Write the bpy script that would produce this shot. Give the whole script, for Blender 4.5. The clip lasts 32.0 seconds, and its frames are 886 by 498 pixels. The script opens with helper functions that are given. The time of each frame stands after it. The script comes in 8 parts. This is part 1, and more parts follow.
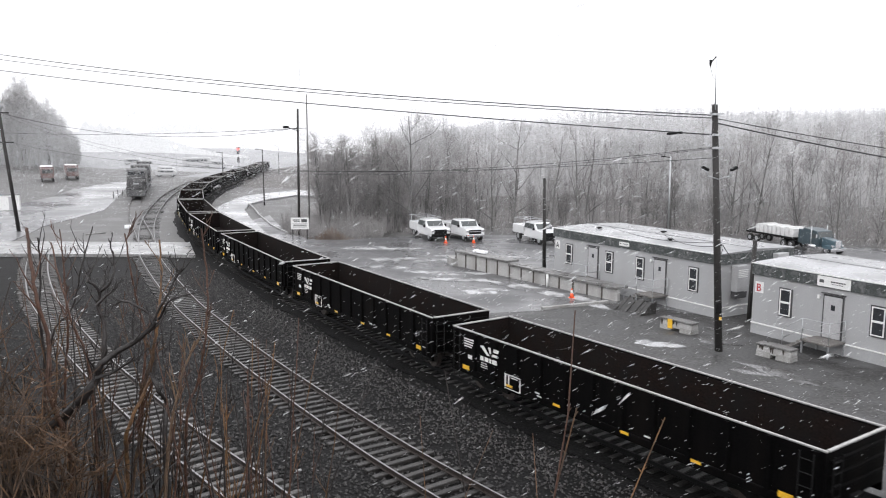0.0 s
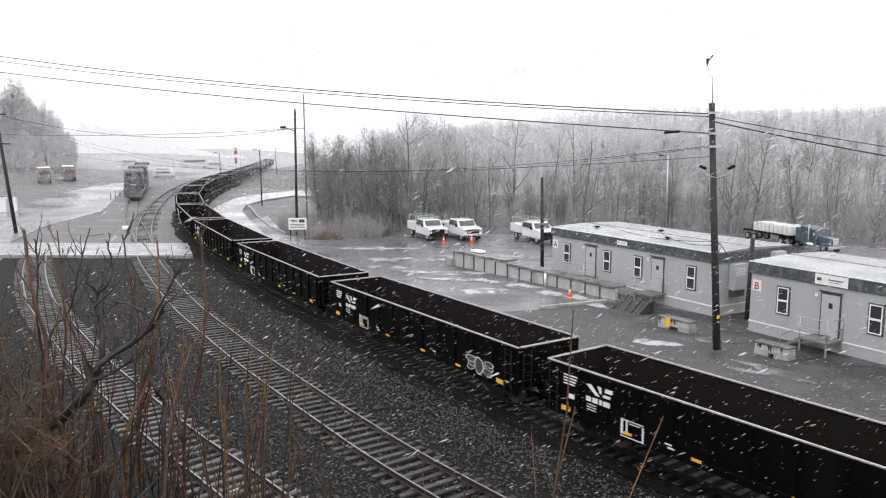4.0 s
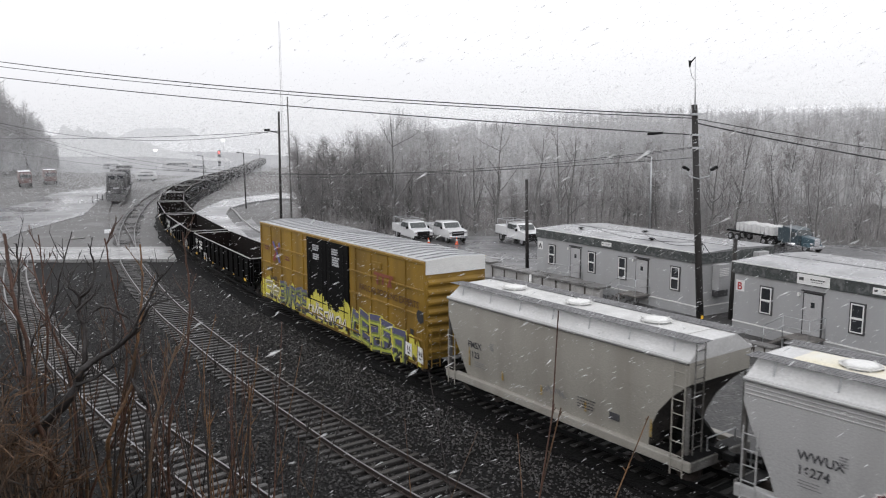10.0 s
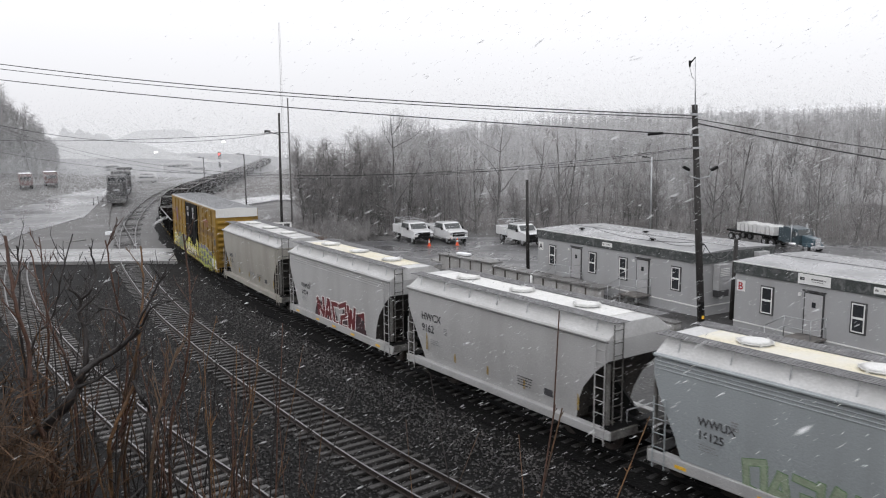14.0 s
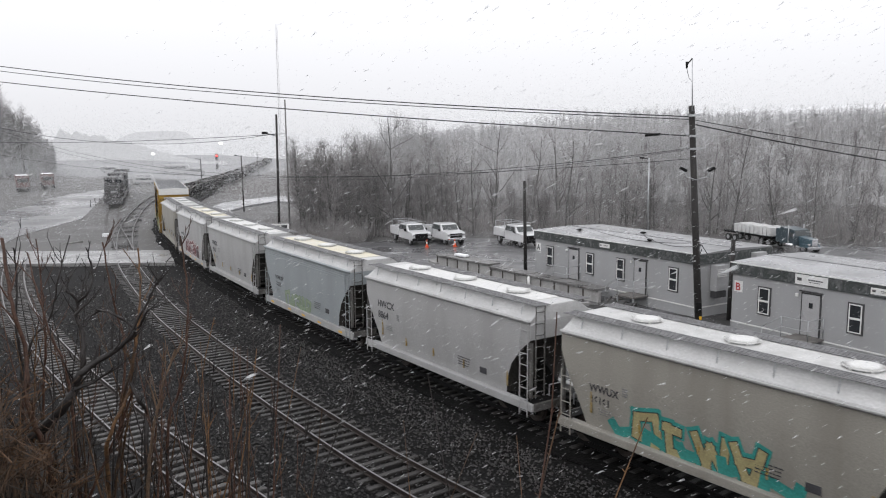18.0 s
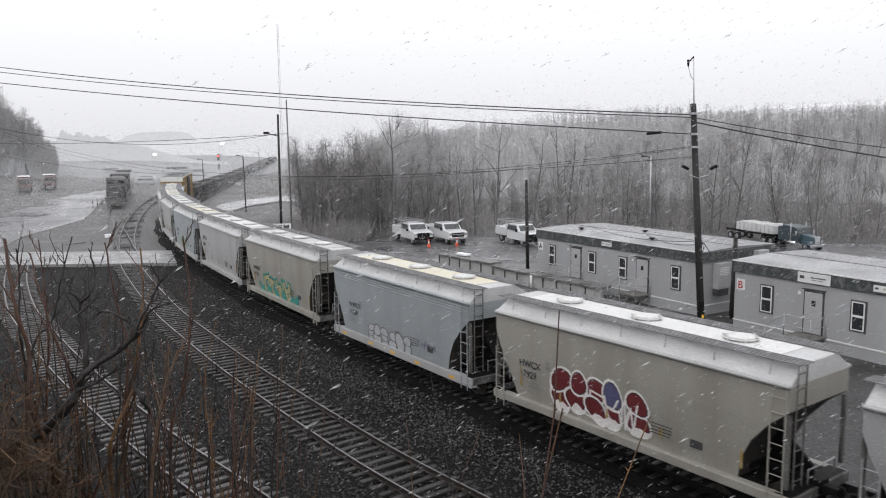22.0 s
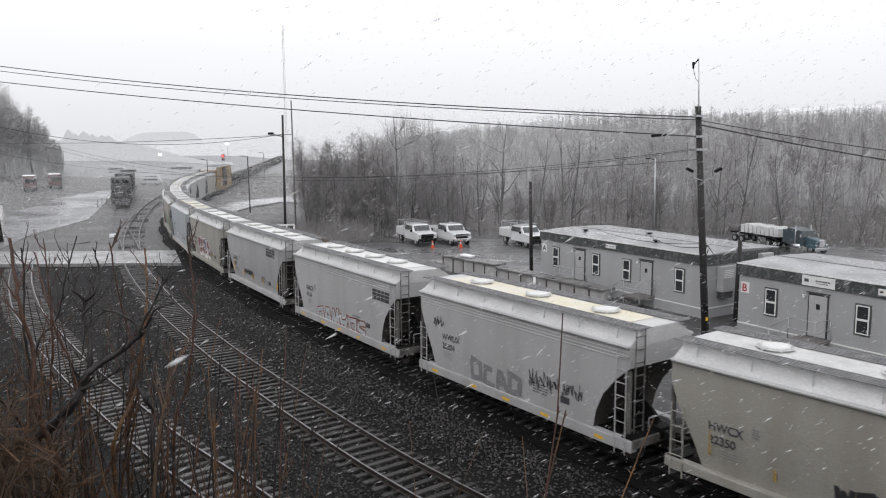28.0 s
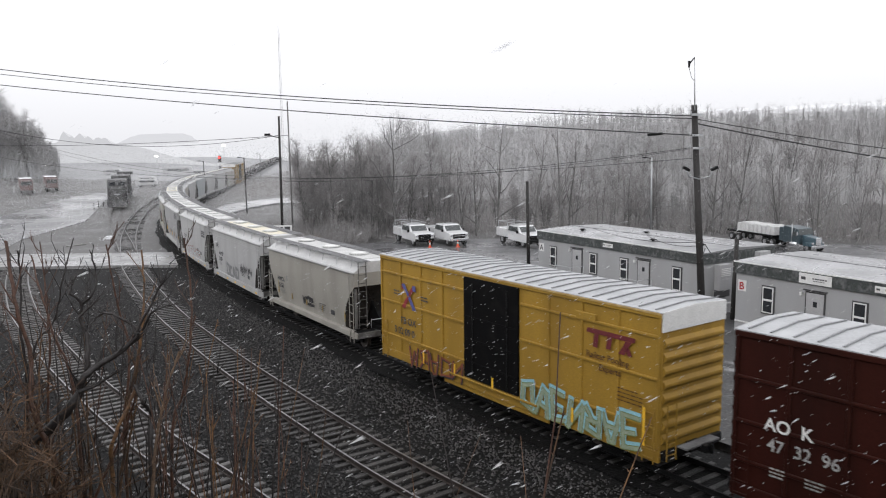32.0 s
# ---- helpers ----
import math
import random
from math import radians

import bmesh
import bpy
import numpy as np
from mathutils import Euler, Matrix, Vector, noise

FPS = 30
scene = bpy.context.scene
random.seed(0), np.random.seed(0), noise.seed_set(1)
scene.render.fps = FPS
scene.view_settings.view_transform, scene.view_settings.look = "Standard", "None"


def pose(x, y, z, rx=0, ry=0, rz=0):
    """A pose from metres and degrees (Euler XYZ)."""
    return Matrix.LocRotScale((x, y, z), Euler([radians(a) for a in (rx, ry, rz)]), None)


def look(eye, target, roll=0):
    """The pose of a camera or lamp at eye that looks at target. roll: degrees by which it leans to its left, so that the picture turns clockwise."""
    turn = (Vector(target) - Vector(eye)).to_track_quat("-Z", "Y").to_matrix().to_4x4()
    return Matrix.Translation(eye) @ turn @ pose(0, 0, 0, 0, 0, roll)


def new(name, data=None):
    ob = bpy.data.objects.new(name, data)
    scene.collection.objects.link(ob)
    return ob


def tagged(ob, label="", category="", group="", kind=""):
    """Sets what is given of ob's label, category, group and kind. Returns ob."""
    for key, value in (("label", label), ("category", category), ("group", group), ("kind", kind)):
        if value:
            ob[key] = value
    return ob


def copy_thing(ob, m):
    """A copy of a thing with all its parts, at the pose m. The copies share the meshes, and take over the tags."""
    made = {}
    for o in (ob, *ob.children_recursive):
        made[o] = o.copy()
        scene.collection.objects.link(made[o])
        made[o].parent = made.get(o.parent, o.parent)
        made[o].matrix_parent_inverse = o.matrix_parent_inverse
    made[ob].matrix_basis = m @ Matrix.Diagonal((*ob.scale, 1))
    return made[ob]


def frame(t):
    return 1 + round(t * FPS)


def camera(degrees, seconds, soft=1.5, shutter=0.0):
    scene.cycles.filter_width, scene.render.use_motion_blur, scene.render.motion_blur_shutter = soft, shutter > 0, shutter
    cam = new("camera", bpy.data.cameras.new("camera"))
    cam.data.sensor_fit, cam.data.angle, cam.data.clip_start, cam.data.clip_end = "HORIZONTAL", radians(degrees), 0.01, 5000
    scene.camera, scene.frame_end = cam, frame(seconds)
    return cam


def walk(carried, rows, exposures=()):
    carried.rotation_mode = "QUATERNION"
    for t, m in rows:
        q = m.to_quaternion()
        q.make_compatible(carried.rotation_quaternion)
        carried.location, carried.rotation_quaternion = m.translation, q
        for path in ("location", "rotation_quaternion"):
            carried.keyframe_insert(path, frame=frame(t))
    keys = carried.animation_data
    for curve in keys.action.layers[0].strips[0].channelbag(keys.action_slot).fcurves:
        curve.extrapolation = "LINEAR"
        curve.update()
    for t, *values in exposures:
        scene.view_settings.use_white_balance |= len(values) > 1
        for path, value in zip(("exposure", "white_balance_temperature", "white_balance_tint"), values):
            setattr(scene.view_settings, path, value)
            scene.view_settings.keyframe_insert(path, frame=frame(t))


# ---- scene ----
cam = camera(58.971, 32.0, soft=1.1, shutter=0.25)
EYE = (0.0, 0.0, 10.233)
# seconds, turn to the left, tilt down and roll, in degrees
SWAY = [
    (0, 1.23, 8.212, 0.32), (0.5, 1.222, 8.21, 0.311), (1, 1.225, 8.22, 0.276), (1.5, 1.233, 8.23, 0.239),
    (2, 1.233, 8.233, 0.217), (2.5, 1.234, 8.233, 0.196), (3, 1.236, 8.237, 0.16), (3.5, 1.233, 8.241, 0.132),
    (5.5, 0.39, 8.197, 0.037), (6, 0.393, 8.197, 0.035), (6.5, 0.401, 8.204, -0.025), (7, 0.408, 8.195, -0.084),
    (7.5, 0.386, 8.152, -0.07), (8, 0.324, 8.124, -0.103), (8.5, 0.268, 8.118, -0.151), (9, 0.216, 8.098, -0.128),
    (9.5, 0.112, 8.079, -0.086), (10, -0.021, 8.081, -0.073), (10.5, -0.116, 8.085, -0.106), (11, -0.158, 8.066, -0.144),
    (11.5, -0.155, 8.041, -0.165), (12, -0.115, 8.027, -0.226), (12.5, -0.06, 8.024, -0.316), (13, -0.015, 8.02, -0.33),
    (13.5, 0.014, 8.013, -0.278), (14, 0.025, 8.016, -0.255), (14.5, 0.014, 8.021, -0.261), (16.5, -0.067, 7.96, -0.335),
    (17, -0.084, 7.961, -0.338), (17.5, -0.122, 7.95, -0.335), (18, -0.155, 7.924, -0.326), (18.5, -0.16, 7.906, -0.327),
    (19, -0.14, 7.903, -0.331), (19.5, -0.103, 7.902, -0.338), (20, -0.076, 7.921, -0.381), (20.5, -0.072, 7.955, -0.467),
    (21, -0.062, 7.957, -0.527), (21.5, -0.035, 7.958, -0.545), (22, -0.005, 7.98, -0.585), (22.5, 0.02, 7.989, -0.633),
    (23, 0.053, 7.994, -0.649), (23.5, 0.106, 7.975, -0.634), (24, 0.161, 7.92, -0.559), (24.5, 0.187, 7.89, -0.44),
    (25, 0.193, 7.89, -0.338), (25.5, 0.196, 7.887, -0.276), (27.5, 0.26, 7.857, -0.352), (28, 0.275, 7.879, -0.33),
    (28.5, 0.284, 7.879, -0.294), (29, 0.253, 7.886, -0.357), (29.5, 0.205, 7.928, -0.53), (30, 0.174, 7.95, -0.644),
    (30.5, 0.159, 7.914, -0.638), (31, 0.145, 7.864, -0.608), (31.5, 0.106, 7.86, -0.63), (32, 0.07, 7.872, -0.658),
]
walk(cam, [(t, pose(*EYE) @ pose(0, 0, 0, 0, 0, turn) @ pose(0, 0, 0, 90 - tilt) @ pose(0, 0, 0, 0, 0, roll))
           for t, turn, tilt, roll in SWAY],
     exposures=[(0, 0.6, 6380, 12), (3.5, 0.6, 6380, 12), (6, 0.46, 6380, 12), (9, 0.12, 6380, 12), (12, 0.0, 6380, 12), (28, 0.0, 6380, 12), (32, 0.13, 6380, 12)])
# ---- sky and sun: thick overcast with falling snow ----
world = bpy.data.worlds.new("overcast_sky")
scene.world = world
world.use_nodes = True
wn, wl = world.node_tree.nodes, world.node_tree.links
sky = wn.new("ShaderNodeTexSky")
sky.sky_type, sky.sun_disc = "NISHITA", False
sky.sun_elevation, sky.sun_rotation, sky.air_density, sky.dust_density = radians(38), radians(200), 1.0, 4.0
grey = wn.new("ShaderNodeHueSaturation")
grey.inputs["Saturation"].default_value, grey.inputs["Value"].default_value = 0.12, 0.10
# cloud cover: brightest overhead, greyer towards the horizon
cloud = wn.new("ShaderNodeMixRGB")
cloud.inputs[0].default_value = 0.9
where, height, cover = wn.new("ShaderNodeTexCoord"), wn.new("ShaderNodeSeparateXYZ"), wn.new("ShaderNodeValToRGB")
wl.new(where.outputs["Generated"], height.inputs[0])
wl.new(height.outputs["Z"], cover.inputs[0])
for i, (at, v) in enumerate(((0.0, 0.55), (0.16, 0.68), (1.0, 1.0))):
    e = cover.color_ramp.elements[i] if i < 2 else cover.color_ramp.elements.new(at)
    e.position, e.color = at, (v * 0.985, v * 0.99, v, 1)
wl.new(cover.outputs[0], cloud.inputs[2])
wl.new(sky.outputs[0], grey.inputs["Color"])
wl.new(grey.outputs[0], cloud.inputs[1])
wl.new(cloud.outputs[0], wn["Background"].inputs["Color"])
wn["Background"].inputs["Strength"].default_value = 1.62
sun = new("sun", bpy.data.lights.new("sun", "SUN"))
sun.data.energy, sun.data.angle, sun.data.color = 0.5, radians(40), (1.0, 0.97, 0.93)
sun.matrix_world = look((-20, -40, 45), (10, 40, 0))


# ---- materials ----
def mat(name, c, rough=0.6, var=0.25, scale=1.5, fine=25.0, bump=0.3, metal=0.0, c2=None, mix2=0.45, spread=0.06, streak=False, each=0.0, wet=0.0, coat=0.0, spec=0.5, grain=(0.3, 0.72), island=0.0):
    """A surface with broad stains and fine grain; c2 shows through where the broad noise is high."""
    m = bpy.data.materials.new(name)
    m.use_nodes = True
    n, l = m.node_tree.nodes, m.node_tree.links
    bs = n["Principled BSDF"]
    co = n.new("ShaderNodeTexCoord")
    mp = n.new("ShaderNodeMapping")
    l.new(co.outputs["Object"], mp.inputs["Vector"])
    if streak:
        mp.inputs["Scale"].default_value = (1, 1, 0.12)
    big, small = n.new("ShaderNodeTexNoise"), n.new("ShaderNodeTexNoise")
    for node, s, d in ((big, scale, 6), (small, fine, 3)):
        node.inputs["Scale"].default_value, node.inputs["Detail"].default_value = s, d
        l.new(mp.outputs[0], node.inputs["Vector"])
    l.new(co.outputs["Object"], small.inputs["Vector"])
    ramp = n.new("ShaderNodeValToRGB")
    ramp.color_ramp.elements[0].position, ramp.color_ramp.elements[1].position = grain
    lo, hi = [min(1, v * (1 - var)) for v in c], [min(1, v * (1 + var)) for v in c]
    ramp.color_ramp.elements[0].color, ramp.color_ramp.elements[1].color = (*lo, 1), (*hi, 1)
    l.new(small.outputs["Fac"], ramp.inputs[0])
    out = ramp.outputs[0]
    mask = n.new("ShaderNodeValToRGB")
    mask.color_ramp.elements[0].position = max(0.0, 1 - mix2 - spread)
    mask.color_ramp.elements[1].position = min(1.0, 1 - mix2 + spread)
    l.new(big.outputs["Fac"], mask.inputs[0])
    if c2:
        mx = n.new("ShaderNodeMixRGB")
        mx.inputs[2].default_value = (*c2, 1)
        l.new(mask.outputs[0], mx.inputs[0])
        l.new(out, mx.inputs[1])
        out = mx.outputs[0]
    else:
        mx = n.new("ShaderNodeMixRGB")
        mx.blend_type, mx.inputs[0].default_value = "MULTIPLY", min(1.0, var * 1.6)
        l.new(out, mx.inputs[1])
        l.new(big.outputs["Fac"], mx.inputs[2])
        gain = n.new("ShaderNodeHueSaturation")
        gain.inputs["Value"].default_value = 1 + min(1.0, var * 1.6) * 0.6
        l.new(mx.outputs[0], gain.inputs["Color"])
        out = gain.outputs[0]
    if island:
        info, hs, mr = n.new("ShaderNodeNewGeometry"), n.new("ShaderNodeHueSaturation"), n.new("ShaderNodeMapRange")
        mr.inputs["To Min"].default_value, mr.inputs["To Max"].default_value = 1 - island, 1 + island * 1.6
        l.new(info.outputs["Random Per Island"], mr.inputs["Value"])
        l.new(mr.outputs[0], hs.inputs["Value"])
        l.new(out, hs.inputs["Color"])
        out = hs.outputs[0]
    if each:
        info, hs, mr = n.new("ShaderNodeObjectInfo"), n.new("ShaderNodeHueSaturation"), n.new("ShaderNodeMapRange")
        mr.inputs["To Min"].default_value, mr.inputs["To Max"].default_value = 1 - each, 1 + each
        l.new(info.outputs["Random"], mr.inputs["Value"])
        l.new(mr.outputs[0], hs.inputs["Value"])
        l.new(out, hs.inputs["Color"])
        out = hs.outputs[0]
    l.new(out, bs.inputs["Base Color"])
    bs.inputs["Metallic"].default_value = metal
    if wet:
        wr = n.new("ShaderNodeMapRange")
        wr.inputs["From Min"].default_value, wr.inputs["From Max"].default_value = 0.35, 0.65
        wr.inputs["To Min"].default_value, wr.inputs["To Max"].default_value = max(0.03, rough - wet), min(1, rough + wet * 0.5)
        l.new(big.outputs["Fac"], wr.inputs["Value"])
        l.new(wr.outputs[0], bs.inputs["Roughness"])
    else:
        bs.inputs["Roughness"].default_value = rough
    bs.inputs["Coat Weight"].default_value, bs.inputs["Specular IOR Level"].default_value = coat, spec
    if bump:
        bp = n.new("ShaderNodeBump")
        bp.inputs["Strength"].default_value, bp.inputs["Distance"].default_value = bump, 0.02
        l.new(small.outputs["Fac"], bp.inputs["Height"])
        l.new(bp.outputs[0], bs.inputs["Normal"])
    return m


def glow(name, c, power):
    m = bpy.data.materials.new(name)
    m.use_nodes = True
    bs = m.node_tree.nodes["Principled BSDF"]
    bs.inputs["Base Color"].default_value = bs.inputs["Emission Color"].default_value = (*c, 1)
    bs.inputs["Emission Strength"].default_value = power
    return m


BALLAST = mat("wet_ballast", (0.0095, 0.009, 0.009), 0.75, 0.85, 0.35, 11, 1.0, spec=0.12, grain=(0.42, 0.62))
STONE = mat("ballast_stone", (0.027, 0.0255, 0.0248), 0.5, 0.5, 3, 30, 0.4, spec=0.3, island=0.92)
EARTH = mat("wet_earth", (0.05, 0.048, 0.0465), 0.65, 0.6, 0.22, 5, 1.0, c2=(0.125, 0.123, 0.12), mix2=0.46, spread=0.16, wet=0.2)
# these two far grounds are pale because haze is put into their colours
WOODFLOOR = mat("haze_pale_wood_floor", (0.25, 0.246, 0.245), 0.9, 0.2, 0.1, 2, 0.6, c2=(0.2, 0.197, 0.196), mix2=0.42, spread=0.2)
HAZEFIELD = mat("haze_pale_field", (0.27, 0.273, 0.277), 0.8, 0.15, 0.02, 0.4, 0.3, c2=(0.16, 0.16, 0.163), mix2=0.4, spread=0.2)
LEAFLITTER = mat("leaf_litter", (0.125, 0.118, 0.114), 0.9, 0.4, 0.2, 5, 1.0, c2=(0.08, 0.075, 0.072), mix2=0.5, spread=0.2)
BANKEARTH = mat("dark_bank_litter", (0.026, 0.018, 0.013), 0.85, 0.6, 0.8, 9, 1.0, c2=(0.018, 0.014, 0.012), mix2=0.5, spread=0.2, spec=0.15)
MUD = mat("muddy_gravel", (0.029, 0.028, 0.0273), 0.7, 0.9, 0.55, 7, 1.0, c2=(0.075, 0.075, 0.076), mix2=0.42, spread=0.14, wet=0.25, grain=(0.38, 0.64))
ASPHALT = mat("wet_asphalt", (0.1, 0.1, 0.103), 0.42, 0.4, 0.16, 18, 0.3, c2=(0.06, 0.06, 0.062), mix2=0.47, spread=0.12, wet=0.3)
ROADWET = mat("wet_road", (0.15, 0.15, 0.155), 0.3, 0.3, 0.1, 12, 0.15, c2=(0.09, 0.09, 0.092), mix2=0.4, spread=0.2, wet=0.22)
SLUSHROAD = mat("slush_wet_road", (0.26, 0.262, 0.268), 0.3, 0.3, 0.12, 10, 0.15, c2=(0.15, 0.15, 0.153), mix2=0.42, spread=0.2, wet=0.2)
MUDPUDDLE = mat("muddy_puddle", (0.2, 0.2, 0.203), 0.22, 0.4, 0.8, 9, 0.4, c2=(0.06, 0.059, 0.058), mix2=0.5, spread=0.1)
PUDDLE = mat("slush_puddle", (0.4, 0.405, 0.41), 0.25, 0.3, 0.8, 9, 0.3, c2=(0.12, 0.12, 0.123), mix2=0.5, spread=0.07)
CONCRETE = mat("weathered_concrete", (0.29, 0.287, 0.28), 0.75, 0.3, 1.2, 16, 0.5, c2=(0.16, 0.155, 0.145), mix2=0.42, spread=0.16, streak=True)
CROSSCON = mat("crossing_concrete", (0.23, 0.23, 0.228), 0.4, 0.25, 0.5, 12, 0.2, c2=(0.16, 0.16, 0.158), mix2=0.4, spread=0.2, wet=0.2)
SLEEPER = mat("old_oak_sleeper", (0.031, 0.029, 0.0275), 0.42, 0.5, 3, 22, 0.6, c2=(0.026, 0.025, 0.0245), mix2=0.42, spread=0.15, each=0.4, spec=0.2)
PALESLEEPER = mat("grey_wet_sleeper", (0.078, 0.074, 0.071), 0.5, 0.5, 3, 22, 0.6, c2=(0.05, 0.048, 0.047), mix2=0.42, spread=0.15, each=0.4, spec=0.2)
RAIL = mat("rusty_rail", (0.05, 0.04, 0.036), 0.5, 0.4, 3, 30, 0.3, 0.3)
RAILTOP = mat("polished_rail_head", (0.22, 0.22, 0.222), 0.42, 0.3, 2, 18, 0.05, 1.0)
IRON = mat("black_iron", (0.009, 0.009, 0.0093), 0.6, 0.5, 3, 20, 0.3, spec=0.15)
# main track colours: oil, with the train's shade painted in
OILSHADE = mat("oil_shade_ballast", (0.0062, 0.0059, 0.0059), 0.7, 0.8, 0.6, 12, 1.0, spec=0.1, grain=(0.42, 0.62))
OILSHADESLEEPER = mat("oil_shade_sleeper", (0.045, 0.0435, 0.042), 0.5, 0.6, 2, 22, 0.7, c2=(0.012, 0.0115, 0.011), mix2=0.55, spread=0.12, each=0.5, spec=0.25)
BLACKPAINT = mat("black_car_paint", (0.0019, 0.0018, 0.0019), 0.7, 0.5, 1.2, 16, 0.3, spec=0.05, c2=(0.0048, 0.004, 0.0036), mix2=0.4, spread=0.15, streak=True)
RUSTIN = mat("rusty_inside", (0.0095, 0.0056, 0.0046), 0.85, 0.7, 1.3, 12, 0.6, spec=0.1, c2=(0.008, 0.007, 0.0068), mix2=0.5, spread=0.2)
RIM = mat("snow_wet_rim", (0.33, 0.325, 0.317), 0.5, 0.3, 2, 20, 0.2, c2=(0.17, 0.165, 0.16), mix2=0.38, spread=0.1)
WHITEMARK = mat("white_lettering", (0.68, 0.68, 0.66), 0.6, 0.2, 4, 30, 0.05)
DARKMARK = mat("dark_lettering", (0.05, 0.05, 0.055), 0.6, 0.3, 4, 30, 0.05)
YELLOWMARK = mat("yellow_reflector", (0.72, 0.42, 0.03), 0.45, 0.2, 4, 30, 0.05)
SNOW = mat("wet_snow", (0.78, 0.79, 0.81), 0.6, 0.08, 1.5, 14, 0.3)
BARK = mat("bare_bark", (0.1, 0.096, 0.093), 0.85, 0.4, 2, 18, 0.6, c2=(0.16, 0.158, 0.157), mix2=0.45, spread=0.2, each=0.25)
# twig colour lightened to carry the snow haze before the wood
TWIG = mat("haze_pale_twigs", (0.25, 0.24, 0.238), 0.85, 0.4, 0.5, 8, 0.0, each=0.25)
# brush brown, greyed and lightened to include haze
RUSTGRASS = mat("rust_brown_grass", (0.16, 0.115, 0.09), 0.85, 0.4, 1, 12, 0.0, c2=(0.24, 0.21, 0.19), mix2=0.45, spread=0.2)
POLEWOOD = mat("creosoted_pole", (0.02, 0.018, 0.017), 0.75, 0.5, 1.5, 20, 0.8, c2=(0.05, 0.047, 0.045), mix2=0.35, spread=0.15, streak=True)
WIRE = mat("cable_rubber", (0.03, 0.03, 0.032), 0.6, 0.2, 3, 10, 0.0)
STEEL = mat("galvanised_steel", (0.42, 0.43, 0.44), 0.45, 0.25, 3, 20, 0.1, 0.7)


# ---- mesh helpers ----
def box(bm, x, y, z, sx, sy, sz, turn=None):
    r = bmesh.ops.create_cube(bm, size=1)["verts"]
    bmesh.ops.transform(bm, matrix=Matrix.Diagonal((sx, sy, sz, 1)), verts=r)
    if turn is not None:
        bmesh.ops.transform(bm, matrix=turn, verts=r)
    bmesh.ops.translate(bm, vec=(x, y, z), verts=r)
    return r


def rod(bm, p0, p1, r0, r1=None, n=8, caps=True):
    p0, p1 = Vector(p0), Vector(p1)
    d = p1 - p0
    q = d.to_track_quat("Z", "Y").to_matrix()
    r1 = r0 if r1 is None else r1
    a = [bm.verts.new(p0 + q @ Vector((r0 * math.cos(k * math.tau / n), r0 * math.sin(k * math.tau / n), 0))) for k in range(n)]
    b = [bm.verts.new(p1 + q @ Vector((r1 * math.cos(k * math.tau / n), r1 * math.sin(k * math.tau / n), 0))) for k in range(n)]
    for k in range(n):
        bm.faces.new((a[k], a[(k + 1) % n], b[(k + 1) % n], b[k])).smooth = n > 5
    if caps:
        bm.faces.new(a[::-1])
        bm.faces.new(b)


def prism(bm, outline, lo, hi, axis="y"):
    """An outline of (u, v) pushed along one axis: y: (x, z), x: (y, z), z: (x, y)."""
    put = {"y": lambda u, v, w: (u, w, v), "x": lambda u, v, w: (w, u, v), "z": lambda u, v, w: (u, v, w)}[axis]
    a = [bm.verts.new(put(u, v, lo)) for u, v in outline]
    b = [bm.verts.new(put(u, v, hi)) for u, v in outline]
    k = len(outline)
    for i in range(k):
        bm.faces.new((a[i], a[(i + 1) % k], b[(i + 1) % k], b[i]))
    bm.faces.new(a[::-1])
    bm.faces.new(b)
    bmesh.ops.recalc_face_normals(bm, faces=bm.faces)


def soften(bm, w=0.01, seg=1):
    bmesh.ops.bevel(bm, geom=[e for e in bm.edges if len(e.link_faces) == 2 and e.calc_face_angle(0) > 0.6], offset=w, segments=seg, profile=0.5, affect="EDGES", clamp_overlap=True)


def mesh_of(name, bm, material):
    me = bpy.data.meshes.new(name)
    bm.to_mesh(me)
    bm.free()
    me.materials.append(material)
    return me


def part(name, bm, material, parent, label=""):
    ob = new(name, mesh_of(name, bm, material) if isinstance(bm, bmesh.types.BMesh) else bm)
    ob.parent = parent
    return tagged(ob, label)


def boxpart(name, material, parent, x, y, z, sx, sy, sz, bevel=0.0, label=""):
    bm = bmesh.new()
    box(bm, x, y, z, sx, sy, sz)
    if bevel:
        soften(bm, bevel)
    return part(name, bm, material, parent, label)


def thing(name, label, category, group="", m=None, kind=""):
    ob = new(name)
    ob.empty_display_size = 0.3
    if m is not None:
        ob.matrix_basis = m
    return tagged(ob, label, category, group, kind)


def solid(name, bm, material, label="", category="", group="", kind="", m=None):
    ob = new(name, mesh_of(name, bm, material))
    if m is not None:
        ob.matrix_basis = m
    return tagged(ob, label, category, group, kind)


def quick(name, verts, faces, material):
    me = bpy.data.meshes.new(name)
    me.from_pydata(verts, [], faces)
    me.update()
    me.materials.append(material)
    return me


def letters(name, text, size, material, parent, m, label="", bold=0.0):
    cu = bpy.data.curves.new(name, "FONT")
    cu.body, cu.size, cu.extrude, cu.offset, cu.align_x = text, size, 0.002, bold, "LEFT"
    tmp = bpy.data.objects.new(name, cu)
    scene.collection.objects.link(tmp)
    me = bpy.data.meshes.new_from_object(tmp)
    bpy.data.objects.remove(tmp)
    me.materials.clear()
    me.materials.append(material)
    ob = new(name, me)
    ob.parent = parent
    ob.matrix_basis = m
    return tagged(ob, label)


